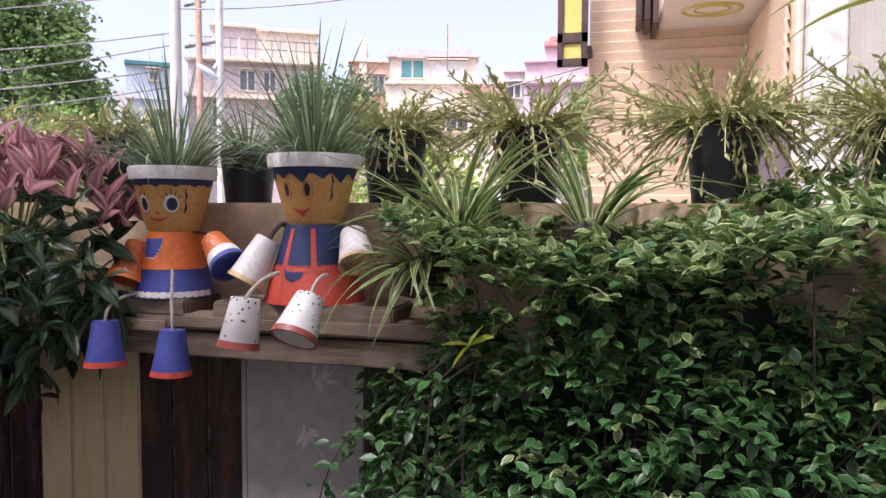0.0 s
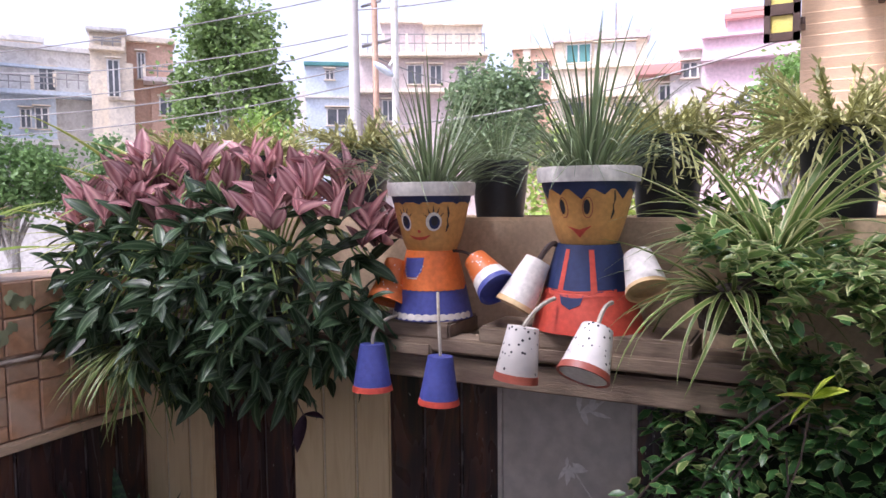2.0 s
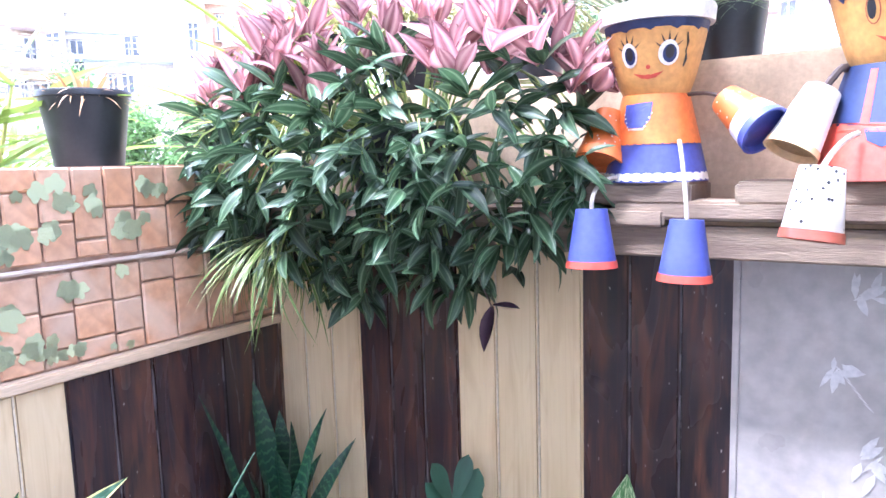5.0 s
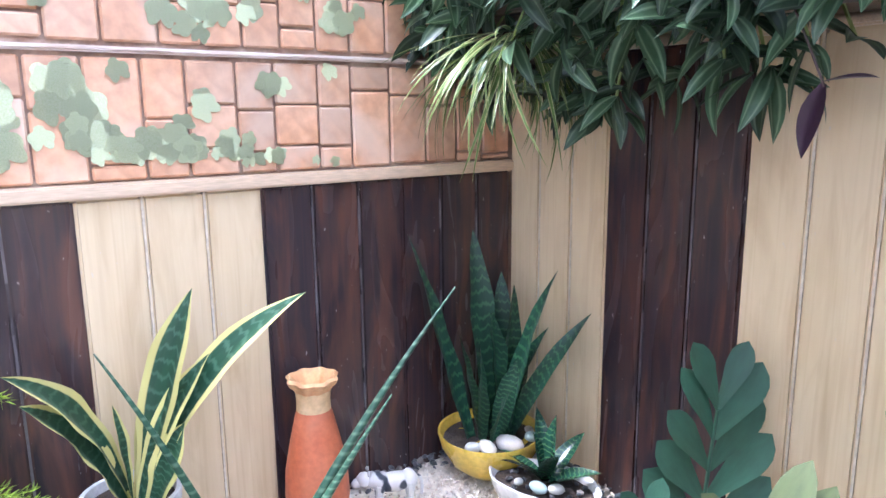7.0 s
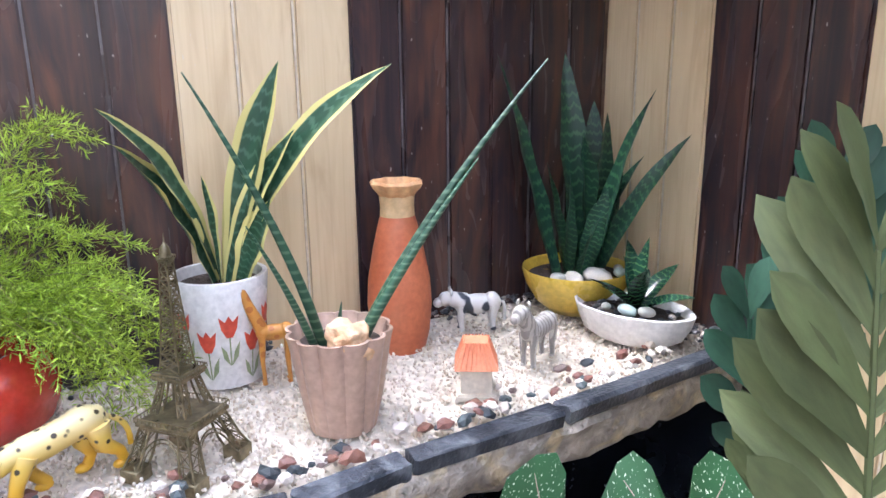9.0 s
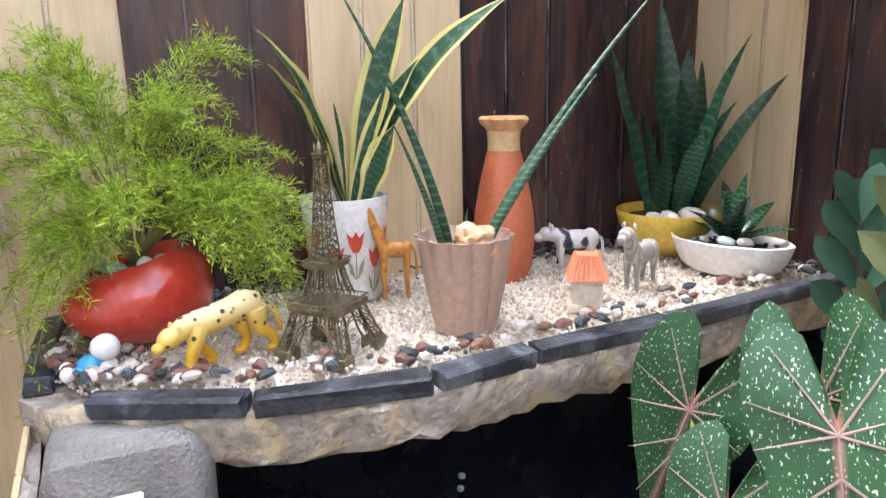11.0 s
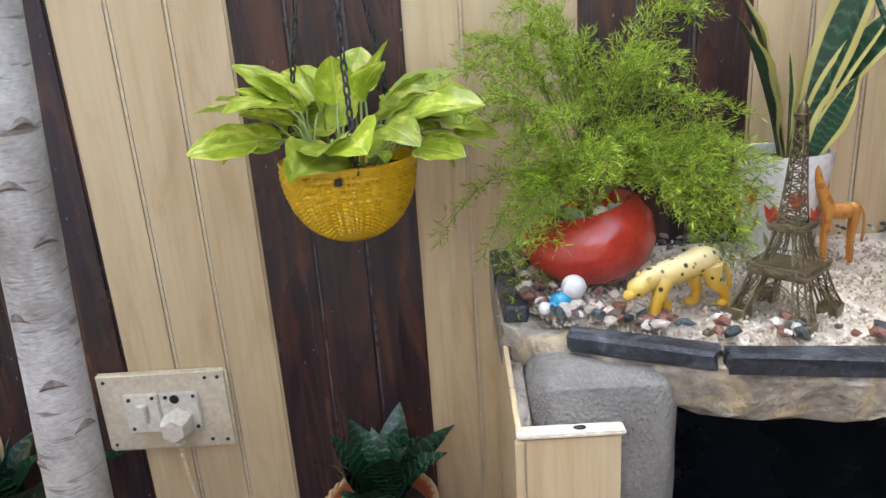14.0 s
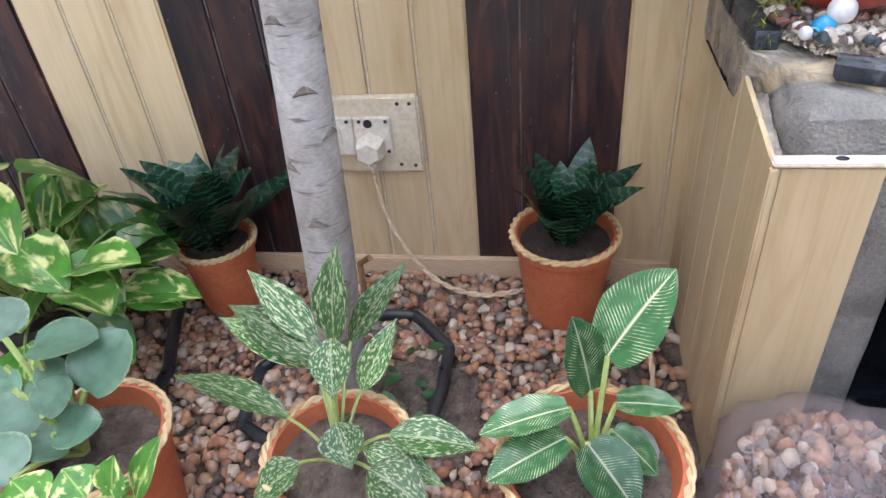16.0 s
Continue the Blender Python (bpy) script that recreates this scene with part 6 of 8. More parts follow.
leafy(pe, "side_leaf", [
    ((0.12, 0.03, 0.16), (0.123, 0.154, 0.270), (0.095, 0.193, 0.340), 0.035, 0.4),
    ((0.12, 0.03, 0.16), (0.131, 0.136, 0.280), (0.108, 0.140, 0.320), 0.041, 0),
    ((0.12, 0.03, 0.16), (0.128, 0.098, 0.270), (0.109, 0.069, 0.290), 0.049, 0),
    ((0.12, 0.03, 0.16), (0.133, 0.039, 0.250), (0.109, -0.007, 0.260), 0.059, 0),
    ((0.12, 0.03, 0.16), (0.133, 0.117, 0.260), (0.110, 0.151, 0.280), 0.042, 0)], POTHOS_G, plain_outline, 0.12, 0.25, stalk=0.003)

po = thing("pothos_pot", (-1.50, -0.70, 0.0), "black pot with marbled yellow-green pothos on the gravel", "potted plant")
part("pot", lathe(pot_profile(0.07, 0.1, 0.18), 40), M_BLACKPOT, po)
soil_disc(po, 0.085, 0.155)
specs = []
rng = random.Random(77)
for i in range(44):
    a = rng.uniform(0, 2 * math.pi)
    r = rng.uniform(0.03, 0.2)
    s = Vector((r * math.cos(a), r * math.sin(a) * 0.95, 0.18 + rng.uniform(0.0, 0.3) * (1.15 - r * 3) + (0.02 if r < 0.1 else -0.02)))
    s.x = max(s.x, -0.2)
    d = Vector((math.cos(a), math.sin(a), rng.uniform(-0.9, 0.2)))
    if s.x < -0.1:
        d.x = abs(d.x) * 0.2
    specs.append(((0.02 * math.cos(a), 0.02 * math.sin(a), 0.15), s, s + d.normalized() * rng.uniform(0.1, 0.14), rng.uniform(0.08, 0.105), rng.uniform(-0.4, 0.4)))
leafy(po, "leaf", specs, POTHOS_G, heart_outline, 0.2, 0.25, 0.04)

# clear bag of gravel
bag = thing("gravel_bag", (-1.195, 0.47, 0.0), "clear crumpled plastic bag filled with brown gravel", "bag")
m_bag, nt, p = nodes("clear polythene")
p.inputs["Base Color"].default_value = (0.48, 0.4, 0.41, 1)
p.inputs["Roughness"].default_value = 0.13
p.inputs["Alpha"].default_value = 0.28
bump(nt, p, tex(nt, scale=17, stretch=(0.7, 0.7, 1.6), detail=3, distortion=2.4).outputs["Fac"], 1.0, 0.05)
rng = random.Random(15)


def bag_r(a, z):
    return 1.02 + 0.1 * (0.5 - abs(noise.noise((math.cos(a) * 4, math.sin(a) * 4, z * 30)))) + 0.14 * noise.noise((math.cos(a) * 2.5, math.sin(a) * 2.5, z * 14)) + 0.04 * noise.noise((math.cos(a) * 7, math.sin(a) * 7, z * 40))


skin = part("skin", lathe([(0.001, 0.002), (0.13, 0.0), (0.155, 0.03), (0.163, 0.06), (0.166, 0.09), (0.164, 0.12), (0.16, 0.15), (0.152, 0.18), (0.14, 0.205), (0.12, 0.225), (0.1, 0.242), (0.085, 0.255), (0.07, 0.268), (0.03, 0.274), (0.001, 0.27)], 96, wave=bag_r, squash=0.85), m_bag, bag, "clear crumpled polythene")
skin.data.polygons[0].use_smooth = True
skin.visible_shadow = False
bagstones = stone_meshes("stone", M_RIVER, 6, 0.65, 14, 1, 0.16)
places = []
for _ in range(1700):
    a, z = rng.uniform(0, 2 * math.pi), rng.uniform(0.008, 0.225)
    r = 0.145 * (1 if z < 0.15 else max(0.05, 1 - ((z - 0.15) / 0.078) ** 2) ** 0.5) * rng.uniform(0.7, 1.0) ** 0.5
    places.append((rng.randrange(6), pose(r * math.cos(a), r * math.sin(a) * 0.85, z, rng.uniform(0, 360), rng.uniform(0, 360), 0) @ Matrix.Scale(rng.uniform(0.008, 0.014), 4)))
part("gravel_fill", bake("gravel_fill", bagstones, places, M_RIVER), None, bag, "brown gravel", kind="stuff")
board_grey = solo("leaning_board", box((-0.006, -0.13, 0), (0.006, 0.16, 0.34), 0.003), surface("grey board", (0.2, 0.2, 0.22), (0.25, 0.25, 0.27), 6, 0.5, bumps=0.1), "flat grey board leaning against the tank", "board", m=pose(-1.27, 0.73, 0.0, 0, -16, 0))

# ---- plants standing before the planted wall ----
ZZ = leaf_mat("thick grey-green leaflet", (0.024, 0.08, 0.045), (0.05, 0.125, 0.065), "mix", 0.5, 0.55, 0.04, vary=0.2)
ZZO = leaf_mat("olive leaflet", (0.085, 0.115, 0.04), (0.14, 0.155, 0.06), "mix", 0.5, 0.6, 0.06, vary=0.2)


def zamia(at, fronds, mat, label, wide=1.0, step=2):
    """Stiff fronds of paddle leaflets, set close in two ranks and pointing up the stalk. fronds: bend, tip, leaflet length, first ring."""
    t = thing("cardboard_palm", at, label, "potted plant", "palms by the tank")
    part("pot", lathe(pot_profile(0.075, 0.1, 0.2), 40), M_BLACKPOT, t)
    soil_disc(t, 0.09, 0.17)
    rng = random.Random(int(at[1] * 100))
    shapes = [leaf_mesh("leaflet", mat, w, lambda s: min(1, 0.2 + 1.35 * s) * (1 - max(0, (s - 0.68) / 0.32) ** 2.8), 10, a, 0.12, 0.03, 0.1, 4) for w, a in ((0.36, 0.08), (0.32, 0.16), (0.4, 0.04))]
    side = Vector((0.48, 0.876, 0))
    for mid, tip, size, first in fronds:
        line = curve((0, 0, 0.16), mid, tip, 24)
        part("stalk", tube(line, [0.0055 - 0.00015 * i for i in range(24)], 6), mat, t)
        for i in range(first, 24, step):
            d = (line[i] - line[i - 1]).normalized()
            k = (i - first) / (23 - first)
            for s in (-1, 1):
                out = side * s * (1.0 - 0.62 * k) * rng.uniform(0.85, 1.15) + Vector((0.876, -0.48, 0)) * rng.uniform(-0.1, 0.3)
                part("leaflet", shapes[rng.randrange(3)], None, t, m=aim(line[i], d + out, size * (0.75 + 0.3 * math.sin(math.pi * (0.25 + 0.6 * k))) * rng.uniform(0.9, 1.1), s * rng.uniform(1.1, 1.5), wide))


zamia((-1.29, 1.39, 0.0), [((0.0, 0.03, 0.6), (0.015, 0.04, 0.83), 0.12, 13), ((0.03, -0.06, 0.45), (0.02, -0.1, 0.705), 0.085, 15)], ZZ, "grey-green cardboard palm with thick paddle leaflets")
zamia((-0.975, 1.09, 0.0), [((-0.02, 0.0, 0.55), (-0.05, -0.005, 0.865), 0.135, 14), ((0.05, 0.06, 0.45), (0.04, 0.09, 0.74), 0.11, 13), ((-0.16, 0.12, 0.4), (-0.2, 0.12, 0.62), 0.07, 16)], ZZO, "olive cardboard palm with long narrow leaflets", 0.72, 1)

CAL = leaf_mat("white-spotted caladium leaf", (0.025, 0.105, 0.03), (0.6, 0.64, 0.5), "spots", 0.37, 0.4, 0.1, rib=(0.4, 0.18, 0.15), vary=0.2, scale=75)
VEIN = surface("pink-grey vein", (0.3, 0.19, 0.16), (0.36, 0.26, 0.21), 40, 0.5)
cal = thing("caladium", (-1.08, 0.88, 0.0), "caladium with white-spotted heart-shaped leaves and pink veins", "potted plant")
part("pot", lathe(pot_profile(0.06, 0.085, 0.16), 40), M_BLACKPOT, cal)
soil_disc(cal, 0.075, 0.14)


def arrow_leaf(parent, heart, tip, width, normal):
    """Heart-shaped blade with back lobes, lying on its own plane; raised veins on it."""
    h, t = Vector(heart), Vector(tip)
    y = t - h
    length = y.length
    y.normalize()
    z = (Vector(normal) - y * Vector(normal).dot(y)).normalized()
    x = y.cross(z)
    outline = [(0, 1.0), (0.05, 0.86), (0.15, 0.64), (0.29, 0.38), (0.42, 0.1), (0.48, -0.14), (0.47, -0.36), (0.36, -0.54), (0.25, -0.6), (0.14, -0.52), (0.06, -0.3), (0.0, -0.08)]
    full = outline + [(-a, b) for a, b in outline[-2:0:-1]]
    bm = bmesh.new()
    uvl = bm.loops.layers.uv.new("UVMap")
    rows = []
    for k in (0.0, 0.35, 0.7, 1.0):
        row = []
        for a, b in full:
            px, py = a * width * k, (b * k if k else 0) * length
            zz = 0.12 * abs(px) - 0.9 * (py * py + px * px) + 0.006 * math.sin(9 * a + 7 * b) * k
            v = bm.verts.new(h + x * px + y * py + z * zz)
            row.append((v, (0.5 + a * k * 0.9, 0.4 + 0.5 * b * k)))
        rows.append(row)
    n = len(full)
    for r0, r1 in zip(rows[1:], rows[2:]):
        for i in range(n):
            q = (r0[i], r1[i], r1[(i + 1) % n], r0[(i + 1) % n])
            f = bm.faces.new([c[0] for c in q])
            for lp, c in zip(f.loops, q):
                lp[uvl].uv = c[1]
    for v, _ in rows[0][1:]:
        bm.verts.remove(v)
    c0 = rows[0][0]
    for i in range(n):
        q = (c0, rows[1][i], rows[1][(i + 1) % n])
        f = bm.faces.new([c[0] for c in q])
        for lp, c in zip(f.loops, q):
            lp[uvl].uv = c[1]
    blade = part("leaf", bm, CAL, parent)
    bm = bmesh.new()
    for a, b in ((0, 0.95), (0.42, 0.1), (-0.42, 0.1), (0.3, 0.42), (-0.3, 0.42), (0.32, -0.45), (-0.32, -0.45), (0.46, -0.15), (-0.46, -0.15), (0.14, 0.7), (-0.14, 0.7)):
        s0 = 0.0 if b < 0.35 or a == 0 else b * 0.5
        line = []
        for k in range(7):
            w = k / 6
            px, py = a * width * w, (s0 + (b - s0) * w) * length
            line.append(h + x * px + y * py + z * (0.12 * abs(px) - 0.9 * (py * py + px * px) + 0.0012))
        tube(line, [0.0013 - 0.00016 * k for k in range(7)], 5, bm)
    part("vein", bm, VEIN, blade)
    return h


stalks = bmesh.new()
for heart, tip, w, nrm in (((-0.09, 0.065, 0.585), (-0.112, 0.03, 0.45), 0.125, (0.55, -0.6, 0.6)), ((0.0, 0.115, 0.625), (0.05, 0.1, 0.5), 0.115, (0.4, -0.7, 0.6)), ((0.055, 0.06, 0.63), (0.11, 0.02, 0.51), 0.13, (0.45, -0.6, 0.7)), ((-0.02, 0.04, 0.53), (0.0, -0.02, 0.43), 0.11, (0.4, -0.6, 0.7))):
    h = arrow_leaf(cal, heart, tip, w, nrm)
    tube(curve((0, 0, 0.13), (h.x * 0.3, h.y * 0.5, 0.4), h + Vector((0, 0.004, -0.002)), 8), 0.003, 6, stalks)
part("stalk", stalks, STEM, cal)

ag2 = thing("speckled_plant_pot", (-0.90, 1.27, 0.0), "tall speckled green and cream aglaonema before the boards", "potted plant")
part("pot", lathe(pot_profile(0.07, 0.095, 0.2), 40), M_BLACKPOT, ag2)
soil_disc(ag2, 0.085, 0.17)
leafy(ag2, "leaf", [((0, 0, 0.17), (0.0, -0.01, 0.78), (0.015, -0.025, 1.06), 0.095, 0.1), ((0, 0, 0.17), (-0.05, 0.0, 0.7), (-0.13, 0.03, 0.95), 0.07, 0.3), ((0, 0, 0.17), (-0.03, -0.02, 0.7), (-0.08, -0.03, 0.97), 0.05, -0.3), ((0, 0, 0.17), (0.06, -0.02, 0.62), (0.16, -0.04, 0.8), 0.08, 0.3), ((0, 0, 0.17), (-0.06, -0.05, 0.55), (-0.17, -0.07, 0.72), 0.08, 0.3)], AGLA, plain_outline, 0.08, 0.3, stalk=0.004)


# ---- planter along the top of the planted wall ----
trough = thing("planter_trough", (-0.3, 1.63, SILL), "cream cement planter trough along the wall top", "planter")
part("front_wall", box((-1.5, -0.095, 0), (1.7, -0.07, 0.282), 0.006), M_CEMENT, trough)
part("back_wall", box((-1.5, 0.07, 0), (1.7, 0.095, 0.282), 0.006), M_CEMENT, trough)
part("soil", box((-1.5, -0.07, 0), (1.7, 0.07, 0.274), 0.0), M_SOIL, trough)
shelf_planks = thing("plank_shelf", (-0.9, 1.45, SILL + 0.024), "weathered timber planks laid along the wall top", "shelf")
rng = random.Random(23)
for x0, x1, y0, y1, z in ((-0.92, 0.02, -0.075, -0.02, 0.02), (-0.05, 0.62, -0.07, -0.015, 0.03), (-0.9, 0.6, -0.012, 0.05, 0.022), (-0.88, 0.62, 0.052, 0.085, 0.02)):
    part("plank", box((x0, y0, z), (x1, y1, z + 0.026), 0.004), M_PLANK, shelf_planks, m=pose(0, 0, 0, rng.uniform(-1.5, 1.5), 0, rng.uniform(-0.6, 0.6)), smooth=False)
part("batten", box((-0.9, -0.062, -0.024), (0.62, -0.035, 0.02), 0.003), M_PLANK, shelf_planks)
for x0, x1 in ((-1.02, -0.845), (-0.79, -0.62), (-0.6, -0.45)):
    solo("wood_block", box((x0, 1.38, SILL + 0.074), (x1, 1.50, SILL + 0.104), 0.004), M_PLANK, "short worn timber block under a clay pot figure", "block", "timber blocks", smooth=False)

# ---- the two pot figures ----
NAVY = surface("navy paint", (0.012, 0.022, 0.075), (0.02, 0.035, 0.11), 20, 0.5, bumps=0.15)
BLUE = surface("violet-blue paint", (0.05, 0.065, 0.26), (0.07, 0.085, 0.32), 20, 0.5, bumps=0.15)
SKIN = surface("ochre clay paint", (0.58, 0.29, 0.075), (0.64, 0.35, 0.11), 12, 0.55, bumps=0.15)
ORANGEP = surface("orange paint", (0.68, 0.15, 0.025), (0.72, 0.19, 0.04), 15, 0.5, bumps=0.15)
REDP = surface("brick-red paint", (0.5, 0.055, 0.03), (0.56, 0.085, 0.05), 15, 0.5, bumps=0.15)
WHITEP = surface("white paint", (0.68, 0.65, 0.6), (0.75, 0.72, 0.67), 15, 0.5, bumps=0.15, dirt=(0.55, 0.48, 0.38))
BLACKP = surface("black paint", (0.012, 0.012, 0.014), (0.022, 0.022, 0.026), 30, 0.45, bumps=0.1)
DOTO = spotted("orange paint with white dots", (0.7, 0.17, 0.03), (0.75, 0.72, 0.68), 130, 0.16)
DOTW = spotted("white paint with black dots", (0.74, 0.71, 0.66), (0.015, 0.015, 0.018), 95, 0.17)
BROWNP = surface("brown-red rim paint", (0.28, 0.06, 0.035), (0.34, 0.09, 0.05), 20, 0.5, bumps=0.1)
WIRE = surface("dark wire", (0.05, 0.035, 0.03), (0.09, 0.06, 0.05), 40, 0.6)
CORD = surface("grey rope", (0.36, 0.32, 0.26), (0.44, 0.4, 0.33), 60, 0.8, bumps=0.4)
GRASS = leaf_mat("mondo grass blade", (0.08, 0.16, 0.05), (0.36, 0.4, 0.24), "mix", 0.8, 0.4, 0.25, vary=0.5)
FACE = -math.pi / 2


def patch(parent, name, pts, r, a0, z0, mat, label=""):
    """A painted shape on a round pot: r(z) is the pot's radius."""
    bm = bmesh.new()
    on_pot(bm, pts, lambda z: r(z) + 0.0009, a0, z0)
    return part(name, bm, mat, parent, label, smooth=False)


def ring_pts(rx, rz, n=16, ox=0.0, oz=0.0):
    return [(ox + rx * math.cos(2 * math.pi * i / n), oz + rz * math.sin(2 * math.pi * i / n)) for i in range(n)]


def tuft(parent, r, z, count, low, high, mat, seed, name="grass", width=0.022, droop=0.35, spread=0.8):
    rng = random.Random(seed)
    shapes = [leaf_mesh("blade", mat, width * w, lambda s: 1 - s ** 2.5, 7, a, 0.5, 0, 0, 2) for w, a in ((1, 0.1), (0.8, 0.3), (1, 0.55), (0.7, 0.9))]
    places = []
    for _ in range(count):
        a, q = rng.uniform(0, 2 * math.pi), rng.random() ** 0.5
        out = q * spread * rng.uniform(0.6, 1.2)
        d = Vector((math.cos(a) * out, math.sin(a) * out, 1))
        k = min(3, int(q * rng.uniform(0.3, 1.2) * 4))
        size = rng.uniform(low, high) * (1.15 - 0.35 * q)
        places.append((k, aim((r * q * math.cos(a) * 0.8, r * q * math.sin(a) * 0.8, z), d, size, rng.uniform(-0.4, 0.4))))
    part(name, bake(name, shapes, places, mat), None, parent, kind="stuff")


def cup(parent, name, top, bottom, r0, r1, mat, rim_mat, band=0.18, inside=None, mid=None):
    """Small clay cup hung by its base: `top` is the closed end. Rim and any band are pieces of it."""
    t, b = Vector(top), Vector(bottom)
    h = (b - t).length
    q = (b - t).to_track_quat("Z", "Y").to_matrix().to_4x4()
    m = Matrix.Translation(t) @ q
    body = part(name, lathe([(0.001, 0), (r0, 0), (r0 + (r1 - r0) * (1 - band), h * (1 - band)), (r1 * 0.9, h * 0.9), (r1 * 0.75, h * 0.45)], 32), mat, parent, m=m)
    k0 = r0 + (r1 - r0) * (1 - band)
    part("rim", lathe([(k0 - 0.002, h * (1 - band)), (k0 + 0.001, h * (1 - band)), (r1 + 0.001, h), (r1 - 0.003, h), (r1 * 0.86, h * 0.9)], 32), rim_mat, body)
    if inside:
        part("inside", lathe([(0.001, h * 0.93), (r1 - 0.0035, h * 0.985)], 32), inside, body)
    if mid:
        part("band", lathe([(r0 + (r1 - r0) * 0.6 + 0.0007, h * 0.6), (k0 + 0.0008, h * (1 - band)), (k0 - 0.001, h * (1 - band)), (r0 + (r1 - r0) * 0.6 - 0.001, h * 0.6)], 32), mid, body)
    return body


def figure(name, at, turn, label, hr, neck, base_r, skirt, dress, seed, height, girl):
    """A doll of stacked clay pots: grass-topped head pot, body pot and cup limbs. x right, -y front."""
    t = thing(name, at, label, "pot figure", "clay pot figures", turn=turn)
    zb, zn, zt = 0.0, neck, height
    rn = 0.047 if girl else 0.051
    br = lambda z: base_r + (rn - base_r) * max(0.0, z) / zn
    part("body_pot", lathe([(0.001, 0), (base_r, 0), (br(zn * 0.47), zn * 0.47), (br(zn * 0.48), zn * 0.48)], 48), skirt, t)
    part("bodice", lathe([(br(zn * 0.48) - 0.002, zn * 0.475), (br(zn * 0.48) + 0.0006, zn * 0.475), (rn, zn), (0.001, zn)], 48), dress, t)
    hrad = lambda z: 0.045 + (hr - 0.009 - 0.045) * min(1, (z - zn) / (zt - 0.022 - zn)) ** 0.75
    zs = [zn + (zt - 0.022 - zn) * i / 10 for i in range(11)]
    zh = zn + (zt - zn) * 0.71
    part("head_pot", lathe([(0.001, zn)] + [(hrad(z), z) for z in zs] + [(hrad(zs[-1]) - 0.006, zs[-1])], 48), SKIN, t)
    part("hair", lathe([(hrad(zh) + 0.0008, zh)] + [(hrad(z) + 0.0008, z) for z in zs if z > zh] + [(hrad(zs[-1]), zs[-1])], 48), NAVY, t, "dark navy painted hair band")
    part("rim", lathe([(hr - 0.012, zt - 0.024), (hr - 0.002, zt - 0.024), (hr, zt - 0.004), (hr - 0.002, zt), (hr - 0.008, zt), (hr - 0.012, zt - 0.02)], 48), WHITEP, t, "white painted rim")
    s = part("soil", lathe([(0.001, zt - 0.012), (hr - 0.01, zt - 0.014)], 32), M_SOIL, t)
    for i in range(7):
        a = FACE - 1.5 + i * 0.5
        w = 0.016 if girl else 0.02
        patch(t, "hair_point", [(-w, 0.004), (w, 0.004), (w * 0.2, -0.004 if girl else -0.009 - 0.007 * (i % 2))], hrad, a, zh, NAVY)
    ze = zn + (zt - zn) * (0.43 if girl else 0.48)
    lx = 0.09
    if girl:
        for o, k in ((-0.03, 0.92), (0.018, 1.05)):
            patch(t, "eye_white", ring_pts(0.0135 * k, 0.0165), hrad, FACE + lx + o / 0.055, ze, WHITEP)
            patch(t, "iris", ring_pts(0.0092 * k, 0.0118), lambda z: hrad(z) + 0.0004, FACE + lx + o / 0.055 + 0.02, ze - 0.001, NAVY)
            patch(t, "pupil", ring_pts(0.0058 * k, 0.0085), lambda z: hrad(z) + 0.0008, FACE + lx + o / 0.055 + 0.02, ze + 0.001, BLACKP)
            for j in range(5):
                ang = 0.6 + j * 0.5
                c, sn = math.cos(ang), math.sin(ang)
                patch(t, "eyelash", [(0.0135 * c - 0.0016, 0.0165 * sn), (0.0135 * c + 0.0016, 0.0165 * sn), (0.0235 * c, 0.029 * sn)], hrad, FACE + lx + o / 0.055, ze, BLACKP)
        patch(t, "nose", ring_pts(0.003, 0.003, 10), hrad, FACE + lx - 0.12, ze - 0.017, REDP)
    else:
        for o in (-0.03, 0.006):
            patch(t, "eye_white", ring_pts(0.0072, 0.0155), hrad, FACE + lx + o / 0.06, ze, SKIN)
            patch(t, "eye_line", ring_pts(0.0085, 0.0168), lambda z: hrad(z) - 0.0003, FACE + lx + o / 0.06, ze, BROWNP)
            patch(t, "pupil", ring_pts(0.005, 0.012), lambda z: hrad(z) + 0.0005, FACE + lx + o / 0.06 - 0.02, ze + 0.001, BLACKP)
    mw = 0.021
    mo = FACE + lx - 0.13
    patch(t, "mouth", [(-mw, 0.004), (-mw * 0.5, -0.003), (0, -0.005 if girl else -0.015), (mw * 0.5, -0.003), (mw, 0.005), (mw * 0.4, 0.0), (0, 0.0015 if girl else -0.002), (-mw * 0.4, 0.0)], hrad, mo, ze - (0.028 if girl else 0.033), REDP)
    patch(t, "curl", [(0, 0.02), (0.004, 0.008), (0.001, -0.004), (0.005, -0.014), (0.001, -0.024), (-0.001, -0.024), (0.003, -0.013), (-0.001, -0.004), (0.002, 0.008), (-0.002, 0.02)], hrad, FACE + 0.8, ze + 0.006, BLACKP)
    if girl:
        patch(t, "bib", [(-0.022, 0.016), (0.02, 0.018), (0.019, -0.006), (0.01, -0.017), (-0.012, -0.017), (-0.022, -0.008)], br, FACE - 0.32, zn * 0.76, BLUE)
        for j in range(17):
            a = j / 16
            px = -0.022 + 0.042 * a
            pz = -0.019 + 0.03 * max(0, abs(a - 0.5) * 2 - 0.55) * 1.6
            patch(t, "lace_dot", ring_pts(0.0014, 0.0014, 6, px, pz), br, FACE - 0.32, zn * 0.76, WHITEP)
